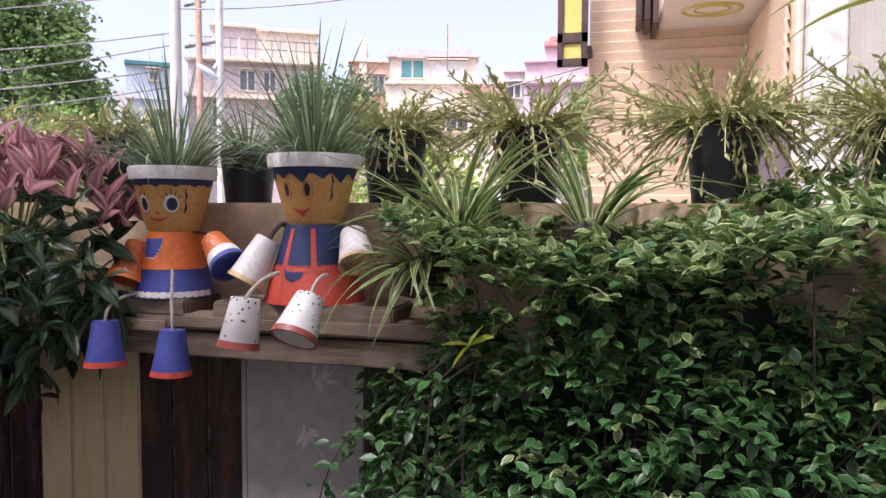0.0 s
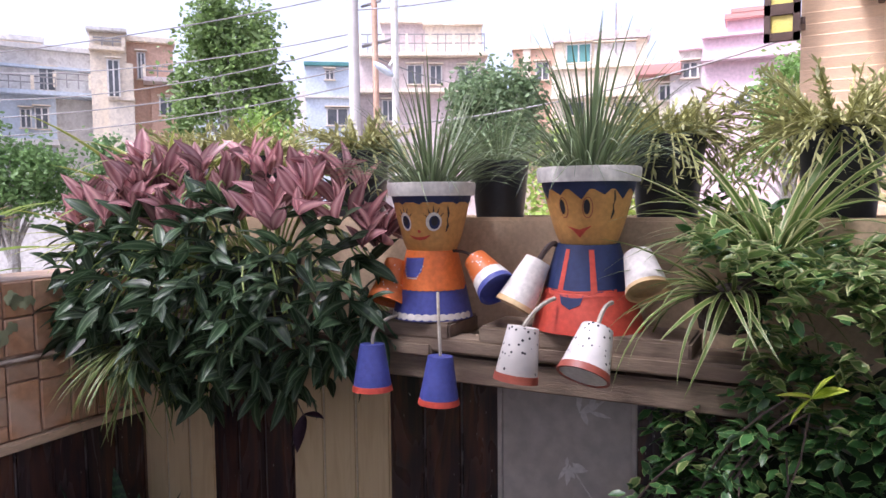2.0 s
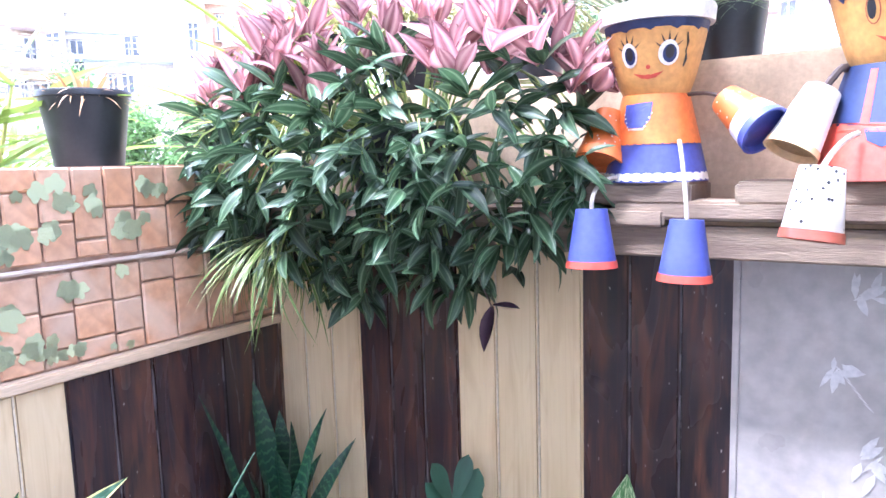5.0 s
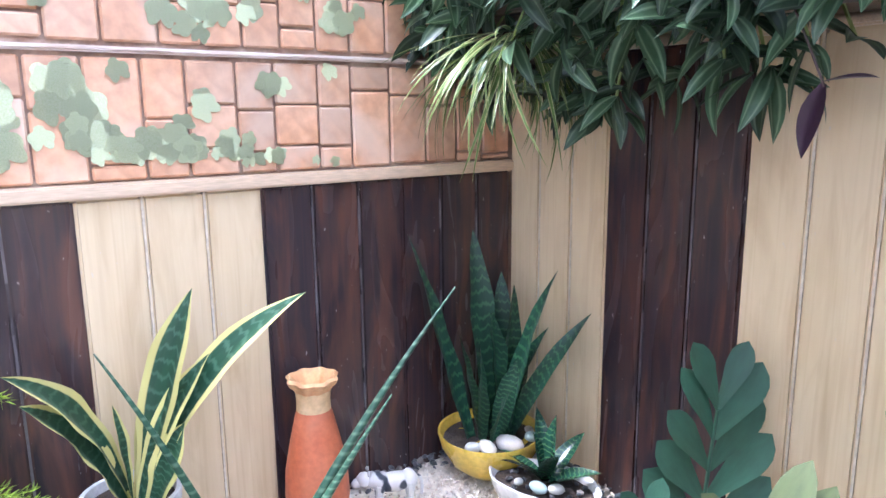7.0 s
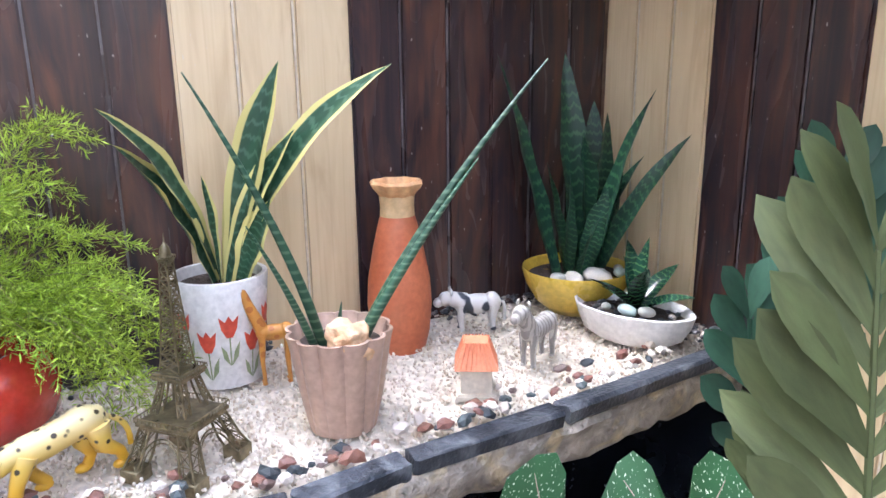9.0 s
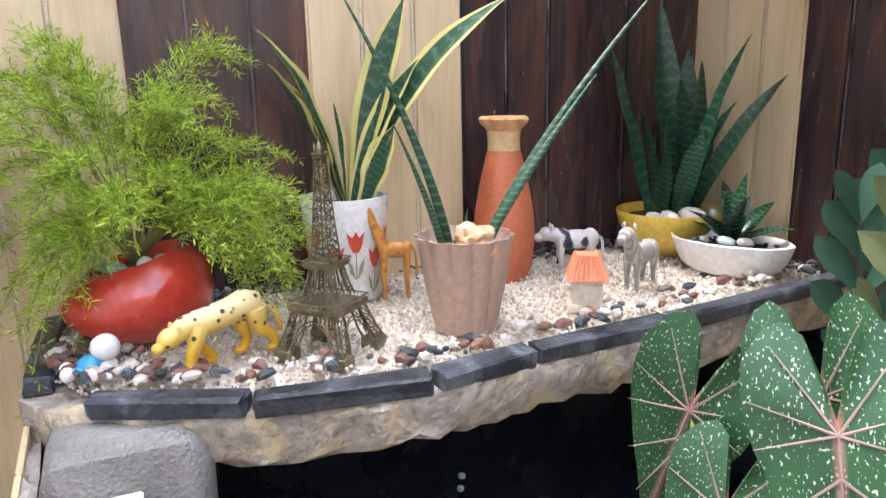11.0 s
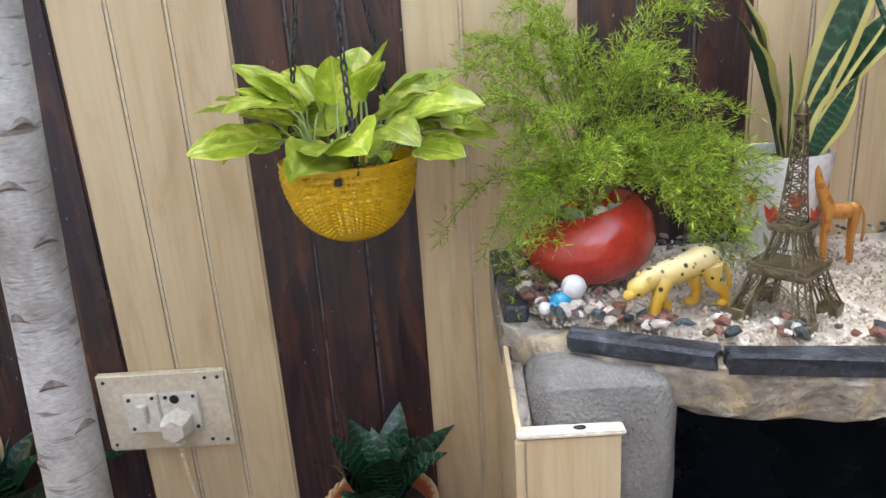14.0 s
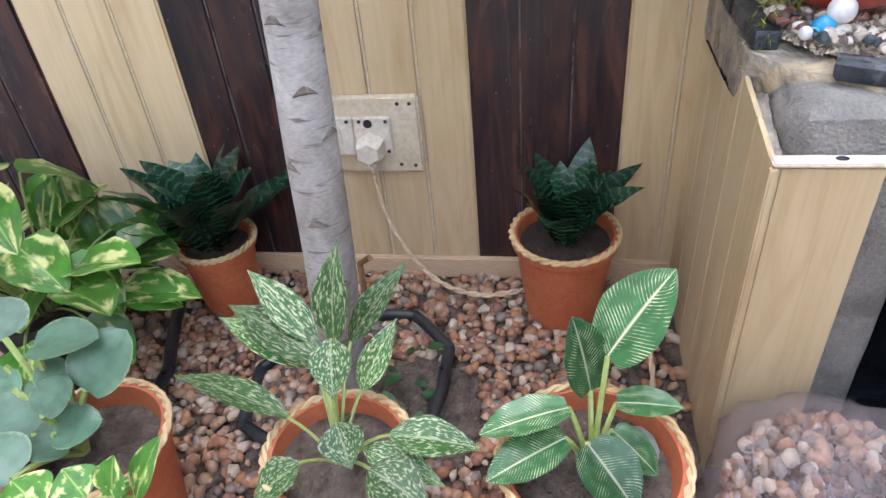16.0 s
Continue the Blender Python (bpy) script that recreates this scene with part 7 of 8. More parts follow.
        for j in range(15):
            a = FACE - 1.4 + j * 0.2
            patch(t, "scallop", ring_pts(0.0095, 0.006, 10), lambda z: br(z), a, 0.0075, WHITEP)
            patch(t, "hem_scallop", ring_pts(0.0095, 0.005, 10), lambda z: br(z) + 0.0002, a, zn * 0.47, ORANGEP)
    else:
        for o in (-0.55, 0.4):
            patch(t, "strap", [(-0.004, 0.055), (0.004, 0.055), (0.006 + 0.004 * o, -0.01), (-0.004 + 0.004 * o, -0.01)], br, FACE + o * 0.75, zn * 0.55, REDP, "red painted strap")
        patch(t, "belt", [(-0.07 + i * 0.014, 0.006 - 0.003 * (1 - abs(i - 5) / 5)) for i in range(11)] + [(0.07 - i * 0.014, -0.004 - 0.003 * (1 - abs(i - 5) / 5)) for i in range(11)], br, FACE - 0.1, zn * 0.46, REDP)
        patch(t, "pocket", [(-0.02, 0.008), (0.02, 0.008), (0.016, -0.006), (0.0, -0.014), (-0.016, -0.006)], br, FACE - 0.15, zn * 0.38, NAVY)
    soil = tuft(t, hr - 0.014, zt - 0.015, 270 if girl else 320, 0.12, 0.25, GRASS, seed, spread=1.15)
    return t


girl = figure("girl_pot_figure", (-0.912, 1.445, SILL + 0.104), 8, "clay pot girl with orange and blue dress and grass hair", 0.081, 0.122, 0.074, BLUE, ORANGEP, 51, 0.243, True)
part("arm_wire", tube(curve((0.04, -0.01, 0.12), (0.078, -0.026, 0.124), (0.097, -0.044, 0.108), 6), 0.0028, 6), WIRE, girl)
cup(girl, "arm", (0.097, -0.044, 0.108), (0.146, -0.081, 0.063), 0.021, 0.034, DOTO, BLUE, 0.14, mid=WHITEP)
cup(girl, "arm", (-0.063, -0.016, 0.099), (-0.071, -0.051, 0.029), 0.021, 0.034, DOTO, ORANGEP, 0.2)
part("leg_cord", tube(curve((0.044, -0.092, 0.056), (0.055, -0.119, 0.006), (0.058, -0.121, -0.046), 10), 0.003, 6), CORD, girl)
part("leg_cord", tube(curve((-0.045, -0.06, 0.008), (-0.065, -0.125, 0.005), (-0.064, -0.125, -0.032), 10), 0.003, 6), CORD, girl)
cup(girl, "leg", (0.058, -0.121, -0.046), (0.056, -0.125, -0.125), 0.021, 0.034, BLUE, REDP, 0.12)
cup(girl, "leg", (-0.064, -0.125, -0.032), (-0.063, -0.129, -0.111), 0.021, 0.034, BLUE, REDP, 0.12)
boy = figure("boy_pot_figure", (-0.624, 1.455, SILL + 0.104), 4, "clay pot boy with navy shirt, red dungarees and grass hair", 0.085, 0.138, 0.092, REDP, NAVY, 52, 0.262, False)
part("arm_wire", tube(curve((-0.05, -0.015, 0.135), (-0.050, -0.032, 0.150), (-0.075, -0.035, 0.110), 6), 0.0045, 6), WIRE, boy)
cup(boy, "arm", (-0.075, -0.035, 0.110), (-0.108, -0.063, 0.036), 0.022, 0.033, WHITEP, M_TERRARIM, 0.1)
cup(boy, "arm", (0.085, -0.041, 0.124), (0.106, -0.078, 0.072), 0.022, 0.033, WHITEP, M_TERRARIM, 0.1)
part("leg_cord", tube(curve((-0.036, -0.078, 0.055), (-0.055, -0.115, 0.05), (-0.071, -0.132, 0.017), 10), 0.0035, 6), CORD, boy)
part("leg_cord", tube(curve((0.055, -0.087, 0.054), (0.045, -0.115, 0.055), (0.041, -0.130, 0.021), 10), 0.0035, 6), CORD, boy)
cup(boy, "leg", (-0.071, -0.132, 0.017), (-0.080, -0.144, -0.065), 0.024, 0.034, DOTW, BROWNP, 0.14)
cup(boy, "leg", (0.041, -0.130, 0.021), (0.029, -0.172, -0.042), 0.024, 0.038, DOTW, BROWNP, 0.14, inside=WHITEP)

# ---- foliage on the wall ----
TRAD_G = leaf_mat("dark silver-striped leaf", (0.05, 0.1, 0.045), (0.14, 0.2, 0.11), "stripe", 0.4, 0.38, 0.24, vary=0.55)
TRAD_P = leaf_mat("purple-pink leaf", (0.4, 0.17, 0.19), (0.6, 0.37, 0.35), "stripe", 0.8, 0.38, 0.35, rib=(0.38, 0.18, 0.17), vary=0.55)


def tradescantia():
    t = thing("wandering_plant", (-1.40, 1.5, SILL + 0.035), "bushy trailing plant, dark striped leaves with pink tops", "plant")
    part("pot", lathe(pot_profile(0.09, 0.12, 0.17), 32), M_BLACKPOT, t)
    rng = random.Random(61)
    green = [leaf_mesh("leaf", TRAD_G, w, plain_outline, 6, a, 0.35, 0.03, 0, 4) for w, a in ((0.3, 0.15), (0.26, 0.35), (0.33, 0.25))]
    pink = [leaf_mesh("pink_leaf", TRAD_P, w, plain_outline, 6, a, 0.5, 0, 0, 4) for w, a in ((0.36, 0.1), (0.32, 0.2))]
    g, p = [], []
    stems = bmesh.new()
    for _ in range(500):
        u = rng.uniform(-1, 1)
        v = rng.uniform(-1, 1)
        x = u * 0.42
        edge = (1 - u * u) ** 0.5
        bottom = -0.135 * (0.35 + 0.65 * edge) + (0.05 if u > 0.45 else 0) + 0.03 * math.sin(u * 9)
        top = 0.24 + 0.1 * edge + 0.035 * math.sin(u * 11)
        z = bottom + (v * 0.5 + 0.5) * (top - bottom)
        y = -0.02 - 0.22 * math.cos(v * 1.2) * (0.5 + 0.5 * edge) + rng.uniform(-0.04, 0.06)
        c = Vector((x, y, z))
        up = v > 0.38 + 0.45 * rng.random()
        for k in range(4 if up else 3):
            a = rng.uniform(0, 2 * math.pi)
            if up:
                d = Vector((math.cos(a) * 0.7, math.sin(a) * 0.7 - 0.2, rng.uniform(0.2, 1.9)))
                p.append((rng.randrange(2), aim(c, d, rng.uniform(0.055, 0.1), rng.uniform(-1.3, 1.3))))
            else:
                d = Vector((math.cos(a) * 0.9 + u * 0.3, math.sin(a) * 0.7 - 0.5, rng.uniform(-1.2, 0.5) + 1.1 * max(0, v + 0.1)))
                g.append((rng.randrange(3), aim(c, d, rng.uniform(0.045, 0.09), rng.uniform(-1.1, 1.1))))
        if rng.random() < 0.3:
            tube(curve((x * 0.3, -0.02, 0.15), (x * 0.8, y * 0.9, z + 0.12), c, 7), 0.002, 4, stems)
    g.sort(key=lambda e: e[1].translation.y)
    p.sort(key=lambda e: e[1].translation.y)
    scatter(t, "leaf", green, g, 280, "inner_leaves", TRAD_G)
    scatter(t, "pink_leaf", pink, p, 170, "inner_pink_leaves", TRAD_P)
    part("twig_mass", stems, STEM, t, kind="stuff")
    tube_line = curve((0.235, -0.17, -0.035), (0.26, -0.18, -0.075), (0.272, -0.164, -0.12), 6)
    part("trailing_stem", tube(tube_line, 0.0012, 5), WIRE, t)
    dark = leaf_mesh("dark_leaf", leaf_mat("dark purple leaf", (0.035, 0.015, 0.03), None, "plain", rough=0.3), 0.36, plain_outline, 6, 0.1, 0.3)
    part("dark_leaf", dark, None, t, m=aim((0.272, -0.164, -0.117), (-0.25, -0.1, -1), 0.075, 0.8))
    part("dark_leaf", dark, None, t, m=aim((0.272, -0.164, -0.115), (1, -0.2, 0.12), 0.055, 0.2))


tradescantia()

SPIDER = leaf_mat("cream-edged strap leaf", (0.14, 0.23, 0.05), (0.5, 0.5, 0.24), "margin", 0.36, 0.35, 0.3, vary=0.25)
LIMEBLADE = leaf_mat("yellow-green strap leaf", (0.3, 0.38, 0.06), (0.55, 0.55, 0.2), "margin", 0.4, 0.35, 0.35, vary=0.25)


def spider(at, count, low, high, mat, label, seed, width=0.05, lean=(0, 0, 0), droop=0.5, name="spider_plant", spread=1.0):
    t = thing(name, at, label, "plant", "strap-leaved plants")
    part("root_ball", lathe([(0.001, -0.06), (0.04, -0.05), (0.05, 0.0), (0.001, 0.015)], 20), M_SOIL, t)
    rng = random.Random(seed)
    shapes = [leaf_mesh("leaf", mat, width * w, lambda s: min(1, 0.6 + s * 2) * (1 - s ** 3), 9, a, 0.5, 0, 0, 2) for w, a in ((1, 0.25), (0.85, 0.5), (1, 0.8))]
    for _ in range(count):
        a = rng.uniform(0, 2 * math.pi)
        d = Vector((math.cos(a) * spread, math.sin(a) * spread, rng.uniform(0.25, 1.3))) + Vector(lean)
        part("leaf", shapes[rng.randrange(3)], None, t, m=aim((0.02 * math.cos(a), 0.02 * math.sin(a), 0), d, rng.uniform(low, high), rng.uniform(-0.5, 0.5)))


spider((-0.35, 1.42, 1.55), 60, 0.16, 0.30, SPIDER, "spider plant with long cream-edged leaves over the hedge", 71, 0.045, (-0.15, -0.1, 0.35))
spider((-0.13, 1.44, 1.56), 34, 0.16, 0.28, SPIDER, "spider plant with arching pale leaves among creepers", 72, 0.045, (0.05, -0.05, 0.7))
spider((-0.40, 1.38, 1.50), 55, 0.11, 0.2, SPIDER, "drooping spider plant beside the boy figure", 73, 0.05, (-0.1, -0.25, -0.35))
spider((-1.62, 1.37, 1.33), 170, 0.12, 0.23, SPIDER, "drooping fine-leaved spider plant in the wall corner", 74, 0.036, (-0.05, -0.25, -1.15))
spider((-1.70, 1.55, 1.60), 26, 0.24, 0.42, LIMEBLADE, "yellow-green strap-leaved plant on the wall corner", 75, 0.055, (-0.15, -0.1, 0.6), name="strap_plant")
spider((-1.75, 1.45, 1.53), 26, 0.16, 0.28, LIMEBLADE, "yellow-green strap leaves above the side wall", 76, 0.05, (-0.4, -0.1, -0.1), name="strap_plant")

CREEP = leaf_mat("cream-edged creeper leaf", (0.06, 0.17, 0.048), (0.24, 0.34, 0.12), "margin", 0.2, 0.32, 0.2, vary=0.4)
# Wider cream margins; the paler base also carries the lit hedge top.
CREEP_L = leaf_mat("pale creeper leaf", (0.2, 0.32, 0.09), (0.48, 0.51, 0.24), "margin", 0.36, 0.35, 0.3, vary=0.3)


def creeper():
    t = thing("creeper_hedge", (0.1, 1.5, SILL), "dense trailing hedge of small cream-edged creeper leaves", "hedge")
    rng = random.Random(81)
    dark = [leaf_mesh("leaf", CREEP, w, plain_outline, 3, 0.15, 0.3, 0, 0, 2) for w in (0.5, 0.56, 0.46)]
    pale = [leaf_mesh("pale_leaf", CREEP_L, w, plain_outline, 3, 0.1, 0.3, 0, 0, 2) for w in (0.48, 0.55)]
    d_pl, p_pl = [], []
    stems = bmesh.new()

    def sprig(c, out, size, light):
        for k in range(rng.randrange(3, 6)):
            a = rng.uniform(0, 2 * math.pi)
            d = Vector((math.cos(a), 0.5 * math.sin(a), rng.uniform(-0.5, 0.6))) + Vector(out)
            m = aim(c + Vector((rng.gauss(0, 0.008), rng.gauss(0, 0.008), rng.gauss(0, 0.008))), d, size * rng.uniform(0.7, 1.15), rng.uniform(-0.7, 0.7))
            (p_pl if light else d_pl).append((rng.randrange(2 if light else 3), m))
    for _ in range(5400):
        x = rng.uniform(-0.62, 0.75)
        z = rng.uniform(-0.85, 0.25)
        left = -0.60 + 0.05 * math.sin(z * 9) + (0.08 if z > 0.0 else 0)
        if x < left:
            continue
        y = -0.2 + 0.05 * math.sin(x * 8 + z * 3) + 0.05 * math.sin(z * 9 - x * 4) + abs(rng.gauss(0, 0.035)) + max(0, z - 0.16) * 0.6
        # Pale leaves grow likelier with height, which brightens the top by colour.
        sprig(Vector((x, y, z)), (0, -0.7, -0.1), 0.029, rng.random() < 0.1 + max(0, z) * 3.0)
    for _ in range(1300):
        x, y = rng.uniform(-0.55, 0.75), rng.uniform(-0.24, 0.12)
        z = 0.25 + 0.04 * math.sin(x * 7) + 0.03 * math.sin(y * 20) - max(0, -y - 0.12) * 0.6
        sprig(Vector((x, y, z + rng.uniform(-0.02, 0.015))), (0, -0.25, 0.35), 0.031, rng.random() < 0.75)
    for i in range(16):
        x0 = rng.uniform(-0.66, -0.5)
        z0 = rng.uniform(-0.45, -0.05)
        line = curve((x0 + 0.12, -0.17, z0 + 0.12), (x0 + 0.02, -0.22, z0 + 0.06), (x0, -0.2, z0 - 0.1), 8)
        tube(line, 0.0016, 4, stems)
        for q in line[2:]:
            sprig(q, (-0.3, -0.3, -0.3), 0.03, False)
    for _ in range(45):
        x, z = rng.uniform(-0.5, 0.7), rng.uniform(-0.2, 0.22)
        tube(curve((x, -0.1, z), (x + rng.gauss(0, 0.05), -0.2, z - 0.1), (x + rng.gauss(0, 0.08), -0.15, z - 0.35), 6), 0.0017, 4, stems)
    # Near-black blobs put the shade inside the hedge into colour and close gaps.
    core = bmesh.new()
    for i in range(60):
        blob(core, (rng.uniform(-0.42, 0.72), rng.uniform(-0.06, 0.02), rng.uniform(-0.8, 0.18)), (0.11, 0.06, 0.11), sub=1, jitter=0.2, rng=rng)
    d_pl.sort(key=lambda e: e[1].translation.y)
    p_pl.sort(key=lambda e: e[1].translation.y)
    scatter(t, "leaf", dark, d_pl, 220, "inner_leaves", CREEP)
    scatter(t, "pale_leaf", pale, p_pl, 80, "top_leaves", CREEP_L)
    part("twig_mass", stems, WIRE, t, kind="stuff")
    part("shaded_core", core, leaf_mat("dark shade between the leaves", (0.015, 0.03, 0.012), None, "plain", rough=0.8, back=0.0), t, kind="stuff")
    lime = leaf_mesh("lime_leaf", POTHOS_L, 0.5, plain_outline, 5, 0.1, 0.3)
    for d in ((-0.7, -0.3, -0.8), (0.9, -0.3, 0.5), (0.5, -0.3, 0.9), (-0.9, -0.2, 0.1)):
        part("lime_leaf", lime, None, t, m=aim((-0.395, -0.225, 0.07), d, 0.045, 0.4))


creeper()

# ---- black pots of straggly succulents behind ----
SUCC = leaf_mat("yellow-green succulent twig", (0.36, 0.38, 0.12), (0.56, 0.53, 0.26), "mix", 0.8, 0.5, 0.2, vary=0.3)


def succulent(at, seed, big=1.0, pot=True):
    t = thing("succulent_pot", at, "black plastic pot of straggly yellow-green twiggy succulent", "potted plant", "pots on the wall")
    part("pot", lathe(pot_profile(0.052, 0.066, 0.15, 0.004), 36), M_BLACKPOT, t)
    rng = random.Random(seed)
    bm = bmesh.new()
    tiny = leaf_mesh("tiny_leaf", SUCC, 0.3, None, 2, 0, 0.2, 0, 0, 2)
    places = []
    for _ in range(int(150 * big)):
        a = rng.uniform(0, 2 * math.pi)
        r = rng.uniform(0.03, 0.18) * big
        tip = Vector((math.cos(a) * r, math.sin(a) * r, 0.15 + rng.uniform(-0.09, 0.075) * big))
        line = curve((math.cos(a) * 0.02, math.sin(a) * 0.02, 0.13), (tip.x * 0.5, tip.y * 0.5, 0.185), tip, 8)
        tube(line, [0.0022 - 0.00012 * i for i in range(8)], 4, bm)
        for i in range(2, 8):
            for _ in range(3):
                d = (line[i] - line[i - 1]).normalized() + Vector((rng.gauss(0, 0.7), rng.gauss(0, 0.7), rng.gauss(0, 0.7)))
                places.append((0, aim(line[i], d, rng.uniform(0.012, 0.026), 0.3)))
    part("twig_mass", bm, SUCC, t, kind="stuff")
    part("tiny_leaves", bake("tiny_leaves", [tiny], places, SUCC), None, t, kind="stuff")


for i, (x, y) in enumerate(((-1.70, 1.64), (-1.48, 1.65), (-1.20, 1.64), (-0.53, 1.63), (-0.26, 1.64), (0.09, 1.62), (0.38, 1.64))):
    succulent((x, y, SILL + 0.275), 90 + i, 1.0 if i < 4 else 1.3)
cv = thing("spider_pot", (-0.845, 1.605, SILL + 0.275), "black pot with fine cascading spider plant", "potted plant", "pots on the wall")
part("pot", lathe(pot_profile(0.046, 0.058, 0.115, 0.004), 36), M_BLACKPOT, cv)
tuft(cv, 0.045, 0.11, 150, 0.1, 0.17, GRASS, 55, "leaves", 0.03, 0.7, 1.6)

# ---- plants past the side wall ----
bp = thing("nursery_pot", (-1.905, 1.165, CAP - 0.006), "black nursery pot of dry orange leaves on the side wall", "potted plant")
part("pot", lathe(pot_profile(0.06, 0.08, 0.142, 0.004, 0.003, 0.012), 40), M_BLACKPOT, bp)
soil_disc(bp, 0.07, 0.12)
tuft(bp, 0.06, 0.115, 90, 0.05, 0.1, leaf_mat("dry orange leaf", (0.5, 0.26, 0.1), (0.6, 0.42, 0.22), "mix", 0.6), 56, "dry_leaves", 0.12, 0.4, 1.4)
palm = thing("areca_palm", (-2.12, 0.98, -0.1), "yellow-stalked areca palm behind the side wall", "plant")
rng = random.Random(57)
PALM = leaf_mat("sunlit palm leaflet", (0.22, 0.36, 0.05), (0.4, 0.5, 0.12), "mix", 0.6, 0.4, 0.4, vary=0.3)
leafl = leaf_mesh("leaflet", PALM, 0.07, lambda s: min(1, 0.5 + s * 2) * (1 - s ** 2.5), 6, 0.25, 0.5, 0, 0, 2)
cane_mat = surface("yellow palm cane", (0.4, 0.42, 0.1), (0.5, 0.48, 0.16), 20, 0.45)
places = []
for i in range(9):
    a = rng.uniform(0, 2 * math.pi)
    line = curve((rng.uniform(-0.08, 0.08), rng.uniform(-0.18, 0.12), 0), (0.05 * math.cos(a), 0.06 * math.sin(a), 1.3), (0.35 * math.cos(a) - 0.25, 0.45 * math.sin(a), 1.6 + rng.uniform(0, 0.25)), 14)
    part("cane", tube(line, [0.016 - 0.001 * k for k in range(14)], 8), cane_mat, palm)
    for k in range(7, 14):
        for s in (-1, 1):
            for _ in range(2):
                d = (line[k] - line[k - 1]).normalized() * 0.6 + Vector((rng.gauss(0, 0.4) + s * math.sin(a), rng.gauss(0, 0.4) - s * math.cos(a), rng.uniform(-0.3, 0.3)))
                places.append((0, aim(line[k], d, rng.uniform(0.25, 0.4), rng.uniform(-0.4, 0.4))))
scatter(palm, "leaflet", [leafl], places, 300)

# ---- the street beyond ----
PINK = surface("pink house paint", (0.6, 0.43, 0.48), (0.66, 0.5, 0.55), 0.6, 0.8, bumps=0.2, fine=12)
CREAMW = surface("cream house paint", (0.66, 0.57, 0.44), (0.72, 0.65, 0.54), 0.6, 0.8, bumps=0.2, fine=12, dirt=(0.5, 0.44, 0.37))
GREYW = surface("weathered white house paint", (0.55, 0.54, 0.52), (0.68, 0.67, 0.65), 0.6, 0.8, bumps=0.2, fine=12, dirt=(0.42, 0.4, 0.38))
BLUEW = surface("pale blue house paint", (0.45, 0.52, 0.6), (0.52, 0.59, 0.66), 0.6, 0.8, bumps=0.2, fine=12)
MAUVE = surface("mauve-grey house paint", (0.5, 0.42, 0.41), (0.6, 0.52, 0.5), 0.6, 0.8, bumps=0.2, fine=12, dirt=(0.42, 0.35, 0.33))
TANW = surface("tan brick", (0.5, 0.31, 0.22), (0.58, 0.4, 0.3), 0.8, 0.85, bumps=0.4, fine=14)
REDROOF = surface("red roof edge", (0.45, 0.21, 0.18), (0.52, 0.28, 0.25), 1, 0.8)
# Glass colour is lifted towards grey to imitate reflection.
GLASSD = surface("dark window glass", (0.09, 0.1, 0.11), (0.15, 0.16, 0.17), 2, 0.15, bumps=0.0)
TEAL = surface("teal shutter", (0.06, 0.2, 0.2), (0.1, 0.27, 0.26), 2, 0.4)
IRON = surface("railing iron", (0.2, 0.19, 0.19), (0.3, 0.29, 0.28), 4, 0.6)


def house(label, left, right, walls, slabs, openings, rails):
    """A street house; left and right are its front corners. walls: x0, x1, setback, top, paint; slabs: x0, x1, setback, bottom, top, paint;
    openings: x0, x1, setback of their wall, bottom, top, pane; rails: x0, x1, setback, bottom, top."""
    a, b = Vector((*left, 0)), Vector((*right, 0))
    t = thing("house", (a.x, a.y, -0.1), label, "house", "street houses", turn=math.degrees(math.atan2((b - a).y, (b - a).x)))
    for i, (x0, x1, back, top, mat) in enumerate(walls):
        part("wall", box((x0, back + 0.004 * i, 0), (x1, 6.0 + 0.01 * i, top), 0.015), mat, t)
    for x0, x1, back, z0, z1, mat in slabs:
        part("ledge", box((x0, back, z0), (x1, back + 1.1, z1), 0.012), mat, t)
    for x0, x1, back, z0, z1, mat in openings:
        window = part("window", box((x0, back - 0.02, z0), (x1, back + 0.05, z1), 0.0), mat, t)
        bm = bmesh.new()
        for e in (x0, (x0 + x1) / 2, x1):
            box((e - 0.025, back - 0.07, z0 - 0.03), (e + 0.025, back + 0.03, z1 + 0.03), 0, bm)
        box((x0 + 0.03, back - 0.062, z1 - 0.01), (x1 - 0.03, back + 0.02, z1 + 0.026), 0, bm)
        part("window_frame", bm, GREYW, window, smooth=False)
        part("window_sill", box((x0 - 0.06, back - 0.14, z0 - 0.07), (x1 + 0.06, back + 0.02, z0 - 0.034), 0.005), CREAMW, window)
        part("window_hood", box((x0 - 0.08, back - 0.2, z1 + 0.06), (x1 + 0.08, back + 0.02, z1 + 0.1), 0.005), CREAMW, window)
    for x0, x1, back, z0, z1 in rails:
        n = max(3, int((x1 - x0) / 0.3))
        for k in range(n + 1):
            x = x0 + (x1 - x0) * k / n
            w = 0.05 if k % 3 == 0 else 0.018
            part("post", box((x - w, back - w, z0), (x + w, back + w, z1), 0), CREAMW if k % 3 == 0 else IRON, t)
        for z in (z1 - 0.05, (z0 + z1) / 2):
            part("rail", box((x0, back - 0.02, z), (x1, back + 0.02, z + 0.04), 0), IRON, t)
    return t


